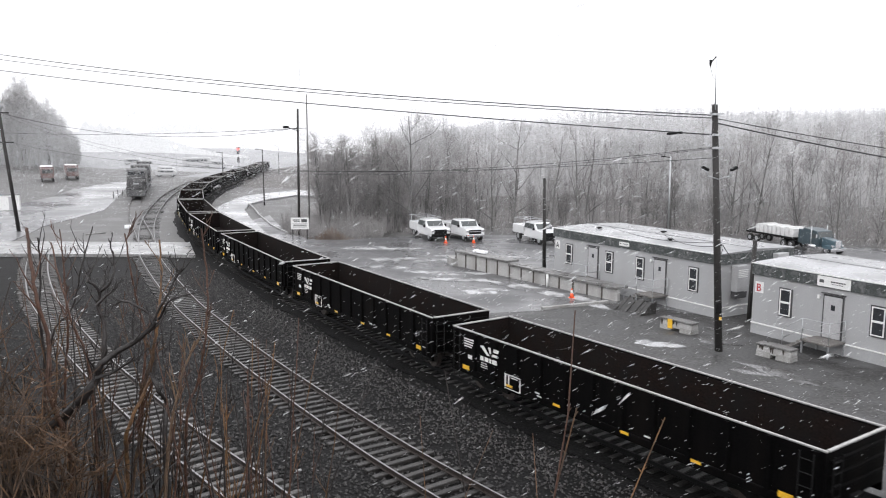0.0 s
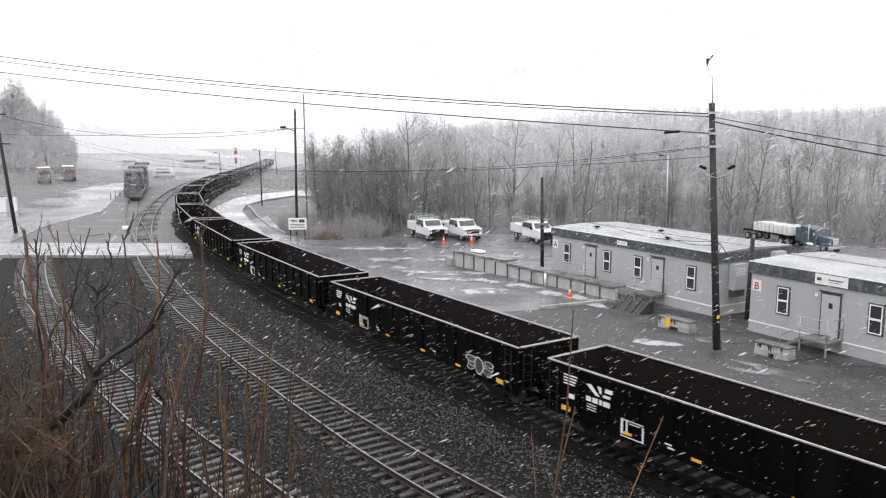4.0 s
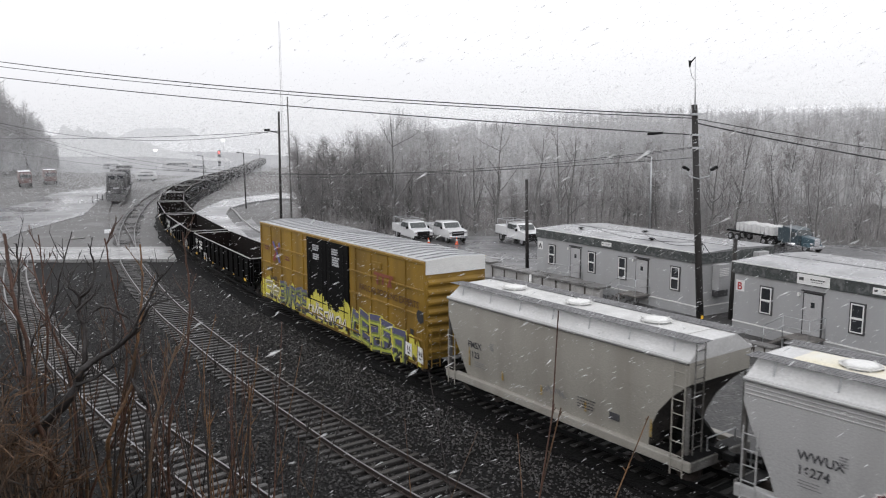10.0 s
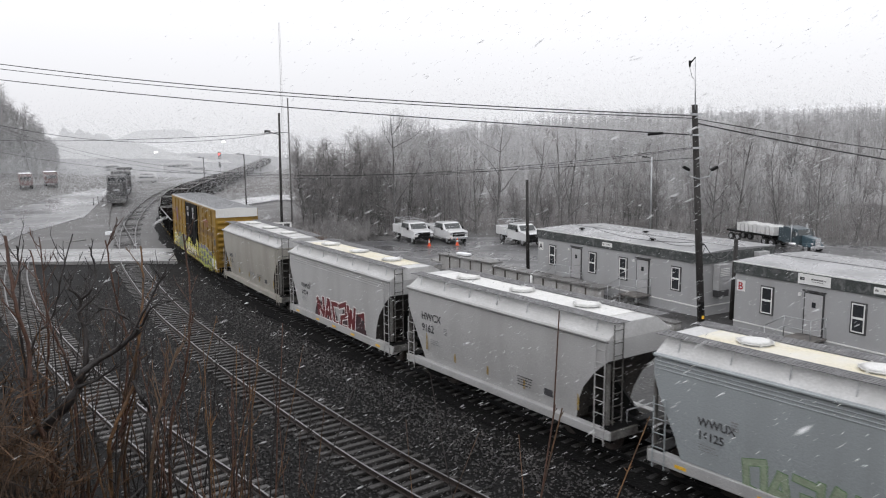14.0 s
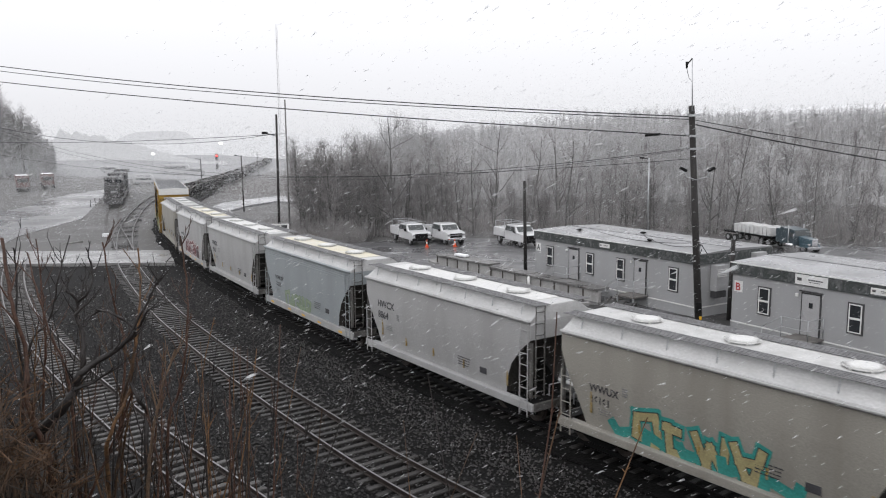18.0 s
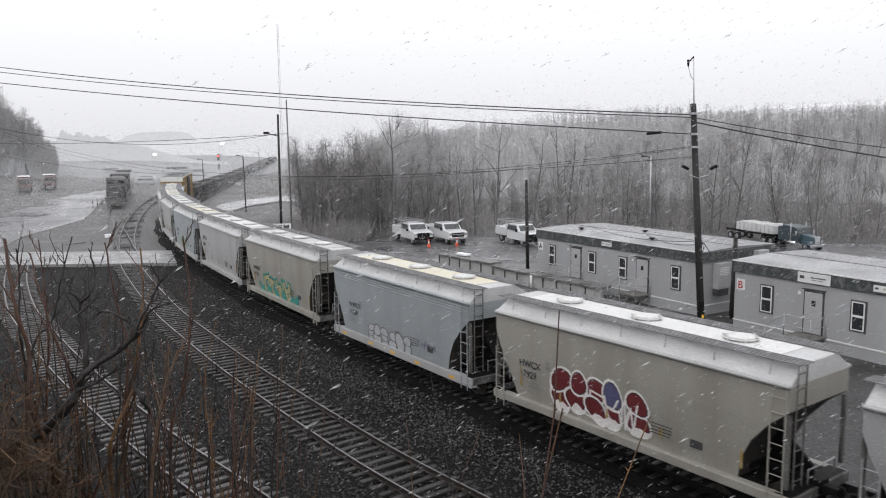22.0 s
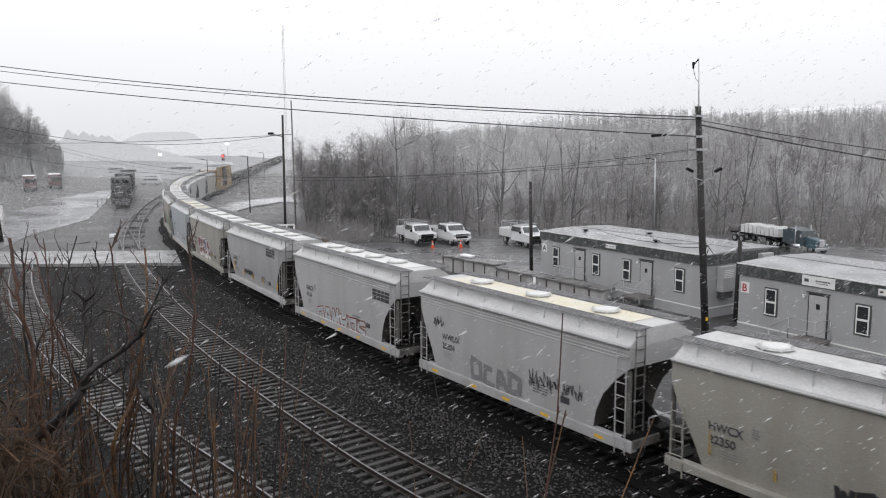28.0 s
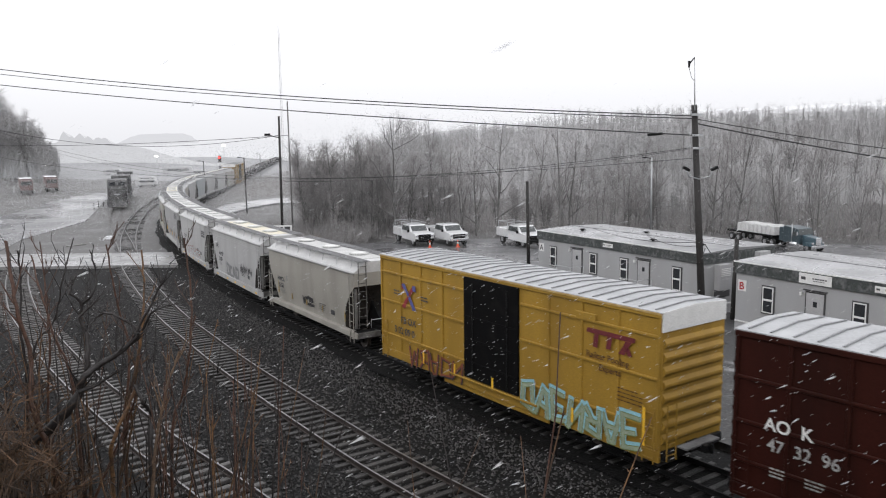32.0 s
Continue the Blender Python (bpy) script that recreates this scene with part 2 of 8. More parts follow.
def wall_sign(x, y, z, flip=False):
    """Pose of flat writing on a face that looks along +y; it reads from +x to -x."""
    return Matrix.Translation((x, y, z)) @ Matrix(((-1, 0, 0, 0), (0, 0, 1, 0), (0, 1, 0, 0), (0, 0, 0, 1)))


# ---- lines of the tracks ----
class Line:
    """A smooth line through points of the plan, walked by its length."""

    def __init__(self, pts, step=0.5):
        p = [Vector(q) for q in pts]
        p = [2 * p[0] - p[1], *p, 2 * p[-1] - p[-2]]
        self.p = []
        for a, b, c, d in zip(p, p[1:], p[2:], p[3:]):
            k = max(2, int((c - b).length / step))
            for i in range(k):
                t = i / k
                self.p.append(0.5 * (2 * b + (c - a) * t + (2 * a - 5 * b + 4 * c - d) * t * t + (3 * b - a - 3 * c + d) * t ** 3))
        self.p.append(p[-2])
        self.s = [0.0]
        for a, b in zip(self.p, self.p[1:]):
            self.s.append(self.s[-1] + (b - a).length)
        self.np = np.array([tuple(q) for q in self.p])
        self.ns = np.array(self.s)

    def at(self, s):
        if s <= 0:
            d = (self.p[1] - self.p[0]).normalized()
            return self.p[0] + d * s
        if s >= self.s[-1]:
            d = (self.p[-1] - self.p[-2]).normalized()
            return self.p[-1] + d * (s - self.s[-1])
        return Vector((float(np.interp(s, self.ns, self.np[:, 0])), float(np.interp(s, self.ns, self.np[:, 1]))))

    def dir(self, s):
        return (self.at(s + 0.6) - self.at(s - 0.6)).normalized()

    def side(self, s, off):
        d = self.dir(s)
        return self.at(s) + Vector((d.y, -d.x)) * off


EDGE = (-7.210559622341233e-11, -2.441186584093245e-09, 4.091430540497702e-06, 0.002155778563080911, -0.8534351965437981, 24.40591526295108)
HALF = 1.52
edge = [Vector((float(np.polyval(EDGE, y)), y)) for y in np.arange(5.0, 206.0, 3.0)]
mids = []
for i, q in enumerate(edge):
    d = (edge[min(i + 1, len(edge) - 1)] - edge[max(i - 1, 0)]).normalized()
    mids.append(q + Vector((d.y, -d.x)) * HALF)
MAIN = Line(mids)
SIDING = Line([(24.0, -6.5), (12.4, 7.0), (4.6, 16.2), (-1.35, 23.35), (-4.72, 27.99), (-6.74, 30.91), (-9.67, 35.26), (-12.81, 40.26), (-17.31, 47.76), (-24.4, 61.3), (-28.6, 70.5), (-36.0, 89.0), (-43.0, 109.5), (-50.8, 136.0), (-58.3, 168.0), (-66.0, 215.0)])
YARD = Line([(22.0, -11.5), (8.6, 4.2), (0.9, 13.3), (-6.6, 22.1), (-9.25, 25.03), (-12.62, 29.14), (-17.59, 35.49), (-23.09, 43.21), (-27.14, 49.32), (-33.2, 60.0), (-38.5, 71.0), (-44.0, 84.0)])
LOCOLINE = Line([(-28.6, 70.5), (-31.9, 78.0), (-35.6, 86.0), (-39.3, 94.0), (-45.4, 108.0), (-52.8, 127.0), (-64.0, 158.0)])
# ---- ground: one sheet to the horizon, with the bank below the viewpoint and the wooded rise ----
def smooth(a, b, v):
    t = np.clip((v - a) / (b - a), 0, 1)
    return t * t * (3 - 2 * t)


yard_np = YARD.np


def bank_height(x, y):
    # distance to the west of the nearest track
    n = np.array([0.75, 0.66])
    d = -((x + 6.2) * n[0] + (y - 22.5) * n[1])
    return 8.55 * smooth(4.2, 9.7, d) * (1 - smooth(16, 40, y)) * smooth(-60, -25, -np.abs(x))


def rise(x, y):
    edge_y = np.interp(x, [-30, -18, -12, 5, 22, 36, 60, 120], [150, 96, 84, 86, 90, 78, 70, 62])
    return 7.5 * smooth(0, 110, y - edge_y) * smooth(-60, -5, x) + 9 * smooth(60, 240, y - edge_y) * smooth(-20, 60, x)


def ground_z(x, y):
    x, y = np.asarray(x, float), np.asarray(y, float)
    z = -0.27 + bank_height(x, y) + rise(x, y)
    return z + 3.0 * smooth(-70, -130, x) * smooth(90, 160, y)


def axis(lo, hi, fine_lo, fine_hi, step):
    out = list(np.arange(fine_lo, fine_hi, step))
    v, s = fine_lo, step
    while v > lo:
        s *= 1.35
        v -= s
        out.insert(0, v)
    v, s = fine_hi, step
    while v < hi:
        out.append(v)
        s *= 1.35
        v += s
    return np.array(out)


gx, gy = axis(-2200, 2200, -80, 90, 1.6), axis(-900, 2600, -14, 190, 1.6)
GX, GY = np.meshgrid(gx, gy)
GZ = ground_z(GX, GY)
GZ += 0.035 * np.sin(GX * 0.9 + 1.3 * np.sin(GY * 0.31)) * np.sin(GY * 0.7) * (np.hypot(GX, GY) < 300)
gverts = np.stack([GX.ravel(), GY.ravel(), GZ.ravel()], 1)
w = len(gx)
gi = (np.arange(len(gy) - 1)[:, None] * w + np.arange(w - 1)[None, :]).ravel()
gfaces = np.stack([gi, gi + 1, gi + 1 + w, gi + w], 1)
gme = quick("ground", gverts.tolist(), gfaces.tolist(), BALLAST)
gme.materials.append(EARTH)
gme.materials.append(LEAFLITTER)
gme.materials.append(HAZEFIELD)
gme.materials.append(BANKEARTH)
gme.materials.append(WOODFLOOR)
cxs, cys = GX.ravel()[gi] + 0.8, GY.ravel()[gi] + 0.8
slot = np.zeros(len(gi), int)
main_np = MAIN.np
dm = np.array([np.min(np.hypot(main_np[::4, 0] - a, main_np[::4, 1] - b)) for a, b in zip(cxs, cys)])
dy_ = np.array([np.min(np.hypot(yard_np[::4, 0] - a, yard_np[::4, 1] - b)) for a, b in zip(cxs, cys)])
ds_ = np.array([np.min(np.hypot(SIDING.np[::4, 0] - a, SIDING.np[::4, 1] - b)) for a, b in zip(cxs, cys)])
near_tracks = (np.minimum(np.minimum(dm, dy_), ds_) < np.where(cys > 76, 3.0, 5.0))
slot[~near_tracks | (cys > 72)] = 1
slot[(rise(cxs, cys) > 0.02) | (bank_height(cxs, cys) > 0.3)] = 2
# ground farther off gets the haze-lightened slots
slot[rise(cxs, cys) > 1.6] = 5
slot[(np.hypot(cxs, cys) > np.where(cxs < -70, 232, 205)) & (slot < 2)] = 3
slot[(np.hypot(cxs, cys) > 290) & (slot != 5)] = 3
slot[bank_height(cxs, cys) > 0.1] = 4
gme.polygons.foreach_set("material_index", slot.astype(np.int32))
gme.polygons.foreach_set("use_smooth", np.ones(len(gi), bool))
tagged(new("ground", gme), "dark wet ballast and earth with leaf litter", "ground", kind="structure")


def slab(name, outline, lo, hi, material, label, category, kind="structure"):
    bm = bmesh.new()
    prism(bm, outline, lo, hi, "z")
    return solid(name, bm, material, label, category, kind=kind)


# wet yard beyond the train: its near edge follows the main track
lot_near = [tuple(MAIN.side(s, 2.6)) for s in np.arange(-30, 96, 3.0)]
slab("pavement", lot_near + [(-24.5, 100.0), (-18.0, 81.0), (-14.2, 76.6), (-11.2, 76.8), (-7, 79.2), (-2, 81), (8, 82), (20, 83), (33, 76), (60, 66), (84, 40), (70, -40)], -0.3, 0.0, ASPHALT, "wet grey asphalt yard with worn patches", "pavement")
slab("road", [(-22.9, 79.6), (-28.4, 92.7), (-34.3, 108.5), (-35.8, 119.7), (-36.6, 131.0), (-34.9, 137.6), (-30.7, 146.6), (-14, 141), (8, 132), (8, 124), (-14, 128), (-28.3, 134.3), (-31.0, 125.4), (-31.5, 115.9), (-29.7, 107.1), (-26.4, 97.4), (-21.9, 85.5), (-19.4, 79.0)], -0.3, 0.012, SLUSHROAD, "pale slush-wet access road bending behind the trees", "road")
slab("muddy_yard", [q for q in lot_near if 4 < q[1] < 45.3] + [(5.0, 45.7), (9.3, 47.9), (11.0, 47.6), (14.7, 44.4), (22, 47.0), (42, 32), (42, 4)], -0.2, 0.006, MUD, "rough muddy gravel round the office trailers", "ground")
# service road on the far west side of the tracks
slab("road", [(-60, 66), (-44.0, 75.5), (-47.5, 88.0), (-48.6, 99.0), (-49.4, 107.5), (-57.0, 129.0), (-67.4, 157.5), (-82.5, 198), (-97, 244), (-120, 320), (-170, 520), (-215, 520), (-126, 320), (-111.5, 267), (-101.9, 230), (-89.8, 191.6), (-77.0, 157), (-68.5, 131.6), (-66, 114.3), (-78, 95)], -0.32, -0.215, ROADWET, "pale wet service road curving away beside the tracks", "road")
# level crossing of pale concrete panels
cross = thing("level_crossing", "pale wet concrete level crossing panels between the rails", "crossing", kind="structure")
for k in range(10):
    x0 = -41.5 + k * 1.9
    bm = bmesh.new()
    prism(bm, [(x0 - 0.26, 65.9 + 0.04 * k), (x0 + 1.615, 65.94 + 0.04 * k), (x0 - 1.525, 73.7 + 0.04 * k), (x0 - 3.4, 73.66 + 0.04 * k)], -0.3, -0.012, "z")
    part("concrete_panel", bm, CROSSCON, cross)


def puddle(pts_c, rx, ry, turn, z, seed, name="puddle", material=None, label="shallow slushy puddle shining on the asphalt"):
    r = random.Random(seed)
    k = 28
    bm = bmesh.new()
    ph = [r.uniform(0, 6.28) for _ in range(4)]
    vs = []
    for i in range(k):
        a = i * math.tau / k
        m = 1 + 0.22 * math.sin(2 * a + ph[0]) + 0.16 * math.sin(3 * a + ph[1]) + 0.12 * math.sin(5 * a + ph[2]) + 0.08 * math.sin(9 * a + ph[3])
        u, v = rx * m * math.cos(a), ry * m * math.sin(a)
        vs.append((pts_c[0] + u * math.cos(turn) - v * math.sin(turn), pts_c[1] + u * math.sin(turn) + v * math.cos(turn)))
    prism(bm, vs, z - 0.02, z, "z")
    return solid(name, bm, material or PUDDLE, label, "puddle", "puddles on the yard", "structure")


for c, rx, ry, turn, sd in [((-0.8, 58.2), 2.4, 0.8, -0.2, 1), ((1.7, 51.3), 1.3, 0.8, 0.1, 2), ((5.8, 51.2), 3.2, 0.7, -1.0, 3), ((9.9, 38.3), 0.9, 0.6, -0.4, 4), ((14.0, 33.6), 2.3, 0.5, -0.9, 5), ((17.3, 27.8), 2.0, 0.6, -0.8, 6), ((12.8, 33.6), 0.9, 0.35, -0.5, 7), ((14.2, 41.2), 0.9, 0.3, -0.6, 8), ((-4.5, 64.5), 2.6, 0.9, 0.1, 9), ((-7.5, 71.0), 3.4, 0.8, 0.1, 10), ((2.0, 66.5), 3.2, 0.7, 0.0, 11), ((7.6, 48.9), 2.4, 0.7, -0.95, 12), ((3.4, 53.6), 1.6, 0.5, -0.9, 13), ((0.2, 55.4), 2.2, 0.6, -0.2, 14), ((13.0, 38.7), 1.2, 0.5, -0.7, 15), ((19.0, 27.0), 2.6, 0.7, -0.9, 16), ((-6.0, 60.5), 2.0, 0.6, 0.1, 17)]:
    if c[0] > 11.5:
        puddle(c, rx * 0.85, ry * 0.85, turn, 0.009 + 0.0014 * sd, sd, material=MUDPUDDLE, label="dull muddy puddle in the gravel")
    else:
        puddle(c, rx * 1.1, ry * 1.15, turn, 0.009 + 0.0014 * sd, sd)


# ---- railway tracks ----
def track(line, s0, s1, name, label, single=None, shiny=True, wood=None, bare=None, lift=0.0, steel=None):
    """Rails, and sleepers: those between the two lengths of single stand alone, the rest is one joined part."""
    ob = thing(name, label, "railway track", kind="structure")
    prof = [(-0.07, -0.17), (0.07, -0.17), (0.07, -0.155), (0.012, -0.145), (0.012, -0.045), (0.036, -0.035), (0.036, 0.0), (-0.036, 0.0), (-0.036, -0.035), (-0.012, -0.045), (-0.012, -0.145), (-0.07, -0.155)]
    for off in (-0.7525, 0.7525):
        for nm, pr, material in (("rail", prof, steel or RAIL), ("rail_head", [(-0.03, 0.0), (0.03, 0.0), (0.03, 0.004), (-0.03, 0.004)], RAILTOP)):
            if nm == "rail_head" and not shiny:
                continue
            verts, faces, k = [], [], len(pr)
            ss = np.arange(s0, s1, 1.5)
            for s in ss:
                d = line.dir(s)
                c = line.side(s, off)
                verts += [(c.x + d.y * u, c.y - d.x * u, v + lift) for u, v in pr]
            for i in range(len(ss) - 1):
                faces += [(i * k + j, i * k + (j + 1) % k, (i + 1) * k + (j + 1) % k, (i + 1) * k + j) for j in range(k)]
            part(nm, quick(nm, verts, faces, material), None, ob)
    bm = bmesh.new()
    box(bm, 0, 0, -0.24, 0.225, 2.6, 0.17)
    soften(bm, 0.02)
    wood = wood or SLEEPER
    shared = mesh_of("sleeper", bm, wood)
    r = random.Random(len(name) + int(s0))
    rest_v, rest_f = [], []
    s, i = s0, 0
    while s < s1:
        if bare and bare[0] < s < bare[1]:
            s += 0.52
            continue
        c, d = line.at(s), line.dir(s)
        m = pose(c.x, c.y, r.uniform(-0.018, 0.01), 0, 0, math.degrees(math.atan2(d.y, d.x)) + r.uniform(-2, 2)) @ Matrix.Translation((0, r.uniform(-0.06, 0.06), 0))
        if single and single[0] < s < single[1]:
            o = new("sleeper", shared)
            o.parent, o.matrix_basis = ob, m
        else:
            b = len(rest_v)
            if s > 96:
                m = m @ Matrix.Translation((0, 0, -0.1))
            for x, y, z in ((-0.11, -1.3, -0.157), (0.11, -1.3, -0.157), (0.11, 1.3, -0.157), (-0.11, 1.3, -0.157), (-0.11, -1.3, -0.3), (0.11, -1.3, -0.3), (0.11, 1.3, -0.3), (-0.11, 1.3, -0.3)):
                rest_v.append(tuple(m @ Vector((x, y, z))))
            rest_f += [tuple(b + q for q in f) for f in ((0, 1, 2, 3), (0, 4, 5, 1), (1, 5, 6, 2), (2, 6, 7, 3), (3, 7, 4, 0))]
        s += 0.52
    if rest_v:
        tagged(part("sleepers", quick("sleepers", rest_v, rest_f, wood), None, ob), kind="stuff")
    return ob


# dull black rails stand in for the shade under the cars
track(MAIN, -60, 260, "railway_track", "main railway track under the train, its oily ballast darkened for shade", (14, 60), shiny=False, wood=OILSHADESLEEPER, steel=IRON)
slab("track_bed", [tuple(MAIN.side(s, -2.1 - 0.12 * math.sin(s * 0.5) - 0.06 * math.sin(s * 1.7 + 1))) for s in np.arange(-60, 200, 0.7)] + [tuple(MAIN.side(s, 2.3)) for s in np.arange(200, -60, -3.0)], -0.3, -0.19, OILSHADE, "ballast bed of the main track, black with oil and painted shade", "ballast")
track(SIDING, 0, 210, "railway_track", "siding with shiny rails and weathered wooden sleepers", (28, 88))
track(YARD, 0, 104, "railway_track", "yard track with shiny rails and weathered wooden sleepers", (30, 86), wood=PALESLEEPER)
track(LOCOLINE, 5, 30, "railway_track", "shiny turnout rails curving off the siding", bare=(0, 99), lift=-0.003)
track(LOCOLINE, 30, 95, "railway_track", "rusty branch track leading to the parked locomotives", shiny=False, bare=(0, 999))
# ---- freight cars: x runs forward along the train, +y is the side that faces the bank ----
def body_paint(name, c, dirt, mix2=0.36, spec=0.5):
    return mat(name, c, 0.5, 0.16, 0.9, 24, 0.12, c2=dirt, mix2=mix2, spread=0.2, streak=True, spec=spec)


PAINTS = {
    "white": body_paint("white_hopper_paint", (0.375, 0.375, 0.373), (0.29, 0.287, 0.28)),
    "cream": body_paint("cream_hopper_paint", (0.3, 0.287, 0.255), (0.205, 0.19, 0.165)),
    "grey": body_paint("grey_hopper_paint", (0.315, 0.315, 0.318), (0.24, 0.238, 0.235)),
    "bluegrey": body_paint("blue_grey_hopper_paint", (0.285, 0.31, 0.32), (0.23, 0.25, 0.255)),
    "yellow": body_paint("yellow_boxcar_paint", (0.265, 0.16, 0.024), (0.14, 0.085, 0.02), 0.48, 0.25),
    "brightyellow": body_paint("bright_yellow_boxcar_paint", (0.325, 0.195, 0.03), (0.22, 0.13, 0.023), 0.42, 0.25),
    "oxide": body_paint("oxide_red_boxcar_paint", (0.03, 0.0078, 0.0053), (0.014, 0.0055, 0.0042), 0.46, 0.1),
}
ROOFGREY = mat("snow_dusted_roof_walk", (0.12, 0.12, 0.123), 0.7, 0.35, 2.5, 24, 0.3, c2=(0.2, 0.2, 0.205), mix2=0.4, spread=0.15)
RIBGREY = mat("wet_roof_rib", (0.21, 0.214, 0.22), 0.6, 0.3, 2.5, 24, 0.2)
EAVEPALE = mat("pale_eave_edge", (0.42, 0.3, 0.12), 0.5, 0.4, 2, 20, 0.1, c2=(0.3, 0.18, 0.04), mix2=0.45, spread=0.15)
ROOFZINC = mat("wet_zinc_roof", (0.29, 0.296, 0.305), 0.5, 0.25, 0.8, 12, 0.15, c2=(0.41, 0.417, 0.425), mix2=0.5, spread=0.2)
ROOFSLOPE = mat("snow_white_roof_paint", (0.5, 0.5, 0.498), 0.5, 0.15, 0.9, 14, 0.15, c2=(0.38, 0.38, 0.375), mix2=0.4, spread=0.2)
DECKPALE = mat("pale_grey_roof_deck", (0.5, 0.5, 0.49), 0.5, 0.2, 1.5, 16, 0.15, c2=(0.34, 0.34, 0.33), mix2=0.4, spread=0.2)
HATCHWHITE = mat("hatch_cover_white", (0.6, 0.6, 0.585), 0.45, 0.15, 3, 20, 0.1)
HATCHCREAM = mat("cream_roof_deck", (0.6, 0.555, 0.42), 0.55, 0.2, 1.2, 16, 0.15, c2=(0.6, 0.585, 0.53), mix2=0.45, spread=0.15)
SPRAY = {k: mat("spray_" + k, c, 0.5, 0.25, 3, 20, 0.02) for k, c in {
    "red": (0.24, 0.028, 0.03), "maroon": (0.13, 0.02, 0.024), "white": (0.7, 0.68, 0.66), "blue": (0.085, 0.09, 0.26), "yellow": (0.55, 0.5, 0.07),
    "teal": (0.04, 0.27, 0.24), "green": (0.12, 0.22, 0.10), "black": (0.03, 0.03, 0.033), "grey": (0.2, 0.2, 0.205), "olive": (0.28, 0.25, 0.12), "sky": (0.25, 0.48, 0.55), "faded": (0.2, 0.055, 0.03), "silver": (0.42, 0.43, 0.44), "slate": (0.085, 0.085, 0.17), "mint": (0.26, 0.31, 0.22), "lime": (0.38, 0.42, 0.06), "moss": (0.16, 0.2, 0.06), "sand": (0.38, 0.33, 0.17), "rust": (0.09, 0.04, 0.012), "shade": (0.05, 0.025, 0.03)}.items()}
DARKSLOPE = mat("dark_slope_sheet", (0.04, 0.037, 0.035), 0.8, 0.5, 1.5, 14, 0.4, c2=(0.07, 0.062, 0.055), mix2=0.35, spread=0.2, spec=0.2)
WHEEL = mat("wheel_steel", (0.06, 0.05, 0.045), 0.5, 0.3, 4, 20, 0.2, 0.4)

bm = bmesh.new()
rod(bm, (0, -0.8, 0), (0, 0.8, 0), 0.075, n=8)
for sgn in (-1, 1):
    rod(bm, (0, sgn * 0.70, 0), (0, sgn * 0.83, 0), 0.455, n=18)
    rod(bm, (0, sgn * 0.66, 0), (0, sgn * 0.70, 0), 0.485, n=18)
WHEELSET = mesh_of("wheelset", bm, WHEEL)
bm = bmesh.new()
prism(bm, [(-1.15, 0.33), (-1.15, 0.57), (-0.85, 0.63), (-0.45, 0.86), (0.45, 0.86), (0.85, 0.63), (1.15, 0.57), (1.15, 0.33), (0.75, 0.36), (0.38, 0.18), (-0.38, 0.18), (-0.75, 0.36)], 0.93, 1.06)
box(bm, -0.3, 1.0, 0.5, 0.14, 0.2, 0.3), box(bm, 0.3, 1.0, 0.5, 0.14, 0.2, 0.3)
SIDEFRAME = mesh_of("side_frame", bm, IRON)
bm = bmesh.new()
box(bm, 0, 0, 0, 0.42, 0.26, 0.24)
box(bm, -0.5, 0, -0.01, 0.9, 0.14, 0.14)
box(bm, 0.22, 0.09, 0, 0.16, 0.1, 0.3)
soften(bm, 0.02)
COUPLER = mesh_of("coupler", bm, IRON)


GRIMEPAINT = mat("grimy_end_paint", (0.16, 0.157, 0.15), 0.7, 0.4, 1.5, 16, 0.3, c2=(0.05, 0.046, 0.042), mix2=0.48, spread=0.16)
OCHREMARK = mat("faded_ochre_stripe", (0.3, 0.2, 0.05), 0.6, 0.4, 5, 30, 0.1, c2=(0.3, 0.28, 0.24), mix2=0.4, spread=0.15)


def running_gear(car, bogie_x, end_x):
    for x in (-bogie_x, bogie_x):
        bogie = part("bogie", bmesh.new(), IRON, car)
        b = bmesh.new()
        box(b, 0, 0, 0.62, 0.4, 2.0, 0.24), box(b, 0, 0, 0.8, 0.7, 0.7, 0.12)
        bogie.data = mesh_of("bogie", b, IRON)
        bogie.location = (x, 0, 0)
        for sx in (-0.88, 0.88):
            o = part("wheelset", WHEELSET, None, bogie)
            o.location = (sx, 0, 0.46)
        for turn in (0, 180):
            o = part("side_frame", SIDEFRAME, None, bogie)
            o.rotation_euler = (0, 0, radians(turn))
    for sgn in (-1, 1):
        o = part("coupler", COUPLER, None, car)
        o.location, o.rotation_euler = (sgn * (end_x + 0.45), 0, 0.85), (0, 0, 0 if sgn > 0 else math.pi)


def ladder(car, x, y, z0, z1, w=0.4, rungs=6, along="x", material=None, depth=0.05):
    b = bmesh.new()
    for sgn in (-0.5, 0.5):
        p = (x + sgn * w, y) if along == "x" else (x, y + sgn * w)
        rod(b, (*p, z0), (*p, z1), 0.022, n=5)
    for i in range(rungs):
        z = z0 + (z1 - z0) * (i + 0.5) / rungs
        if along == "x":
            rod(b, (x - w / 2, y, z), (x + w / 2, y, z), 0.016, n=5)
        else:
            rod(b, (x, y - w / 2, z), (x, y + w / 2, z), 0.016, n=5)
    return part("ladder", b, material or STEEL, car)


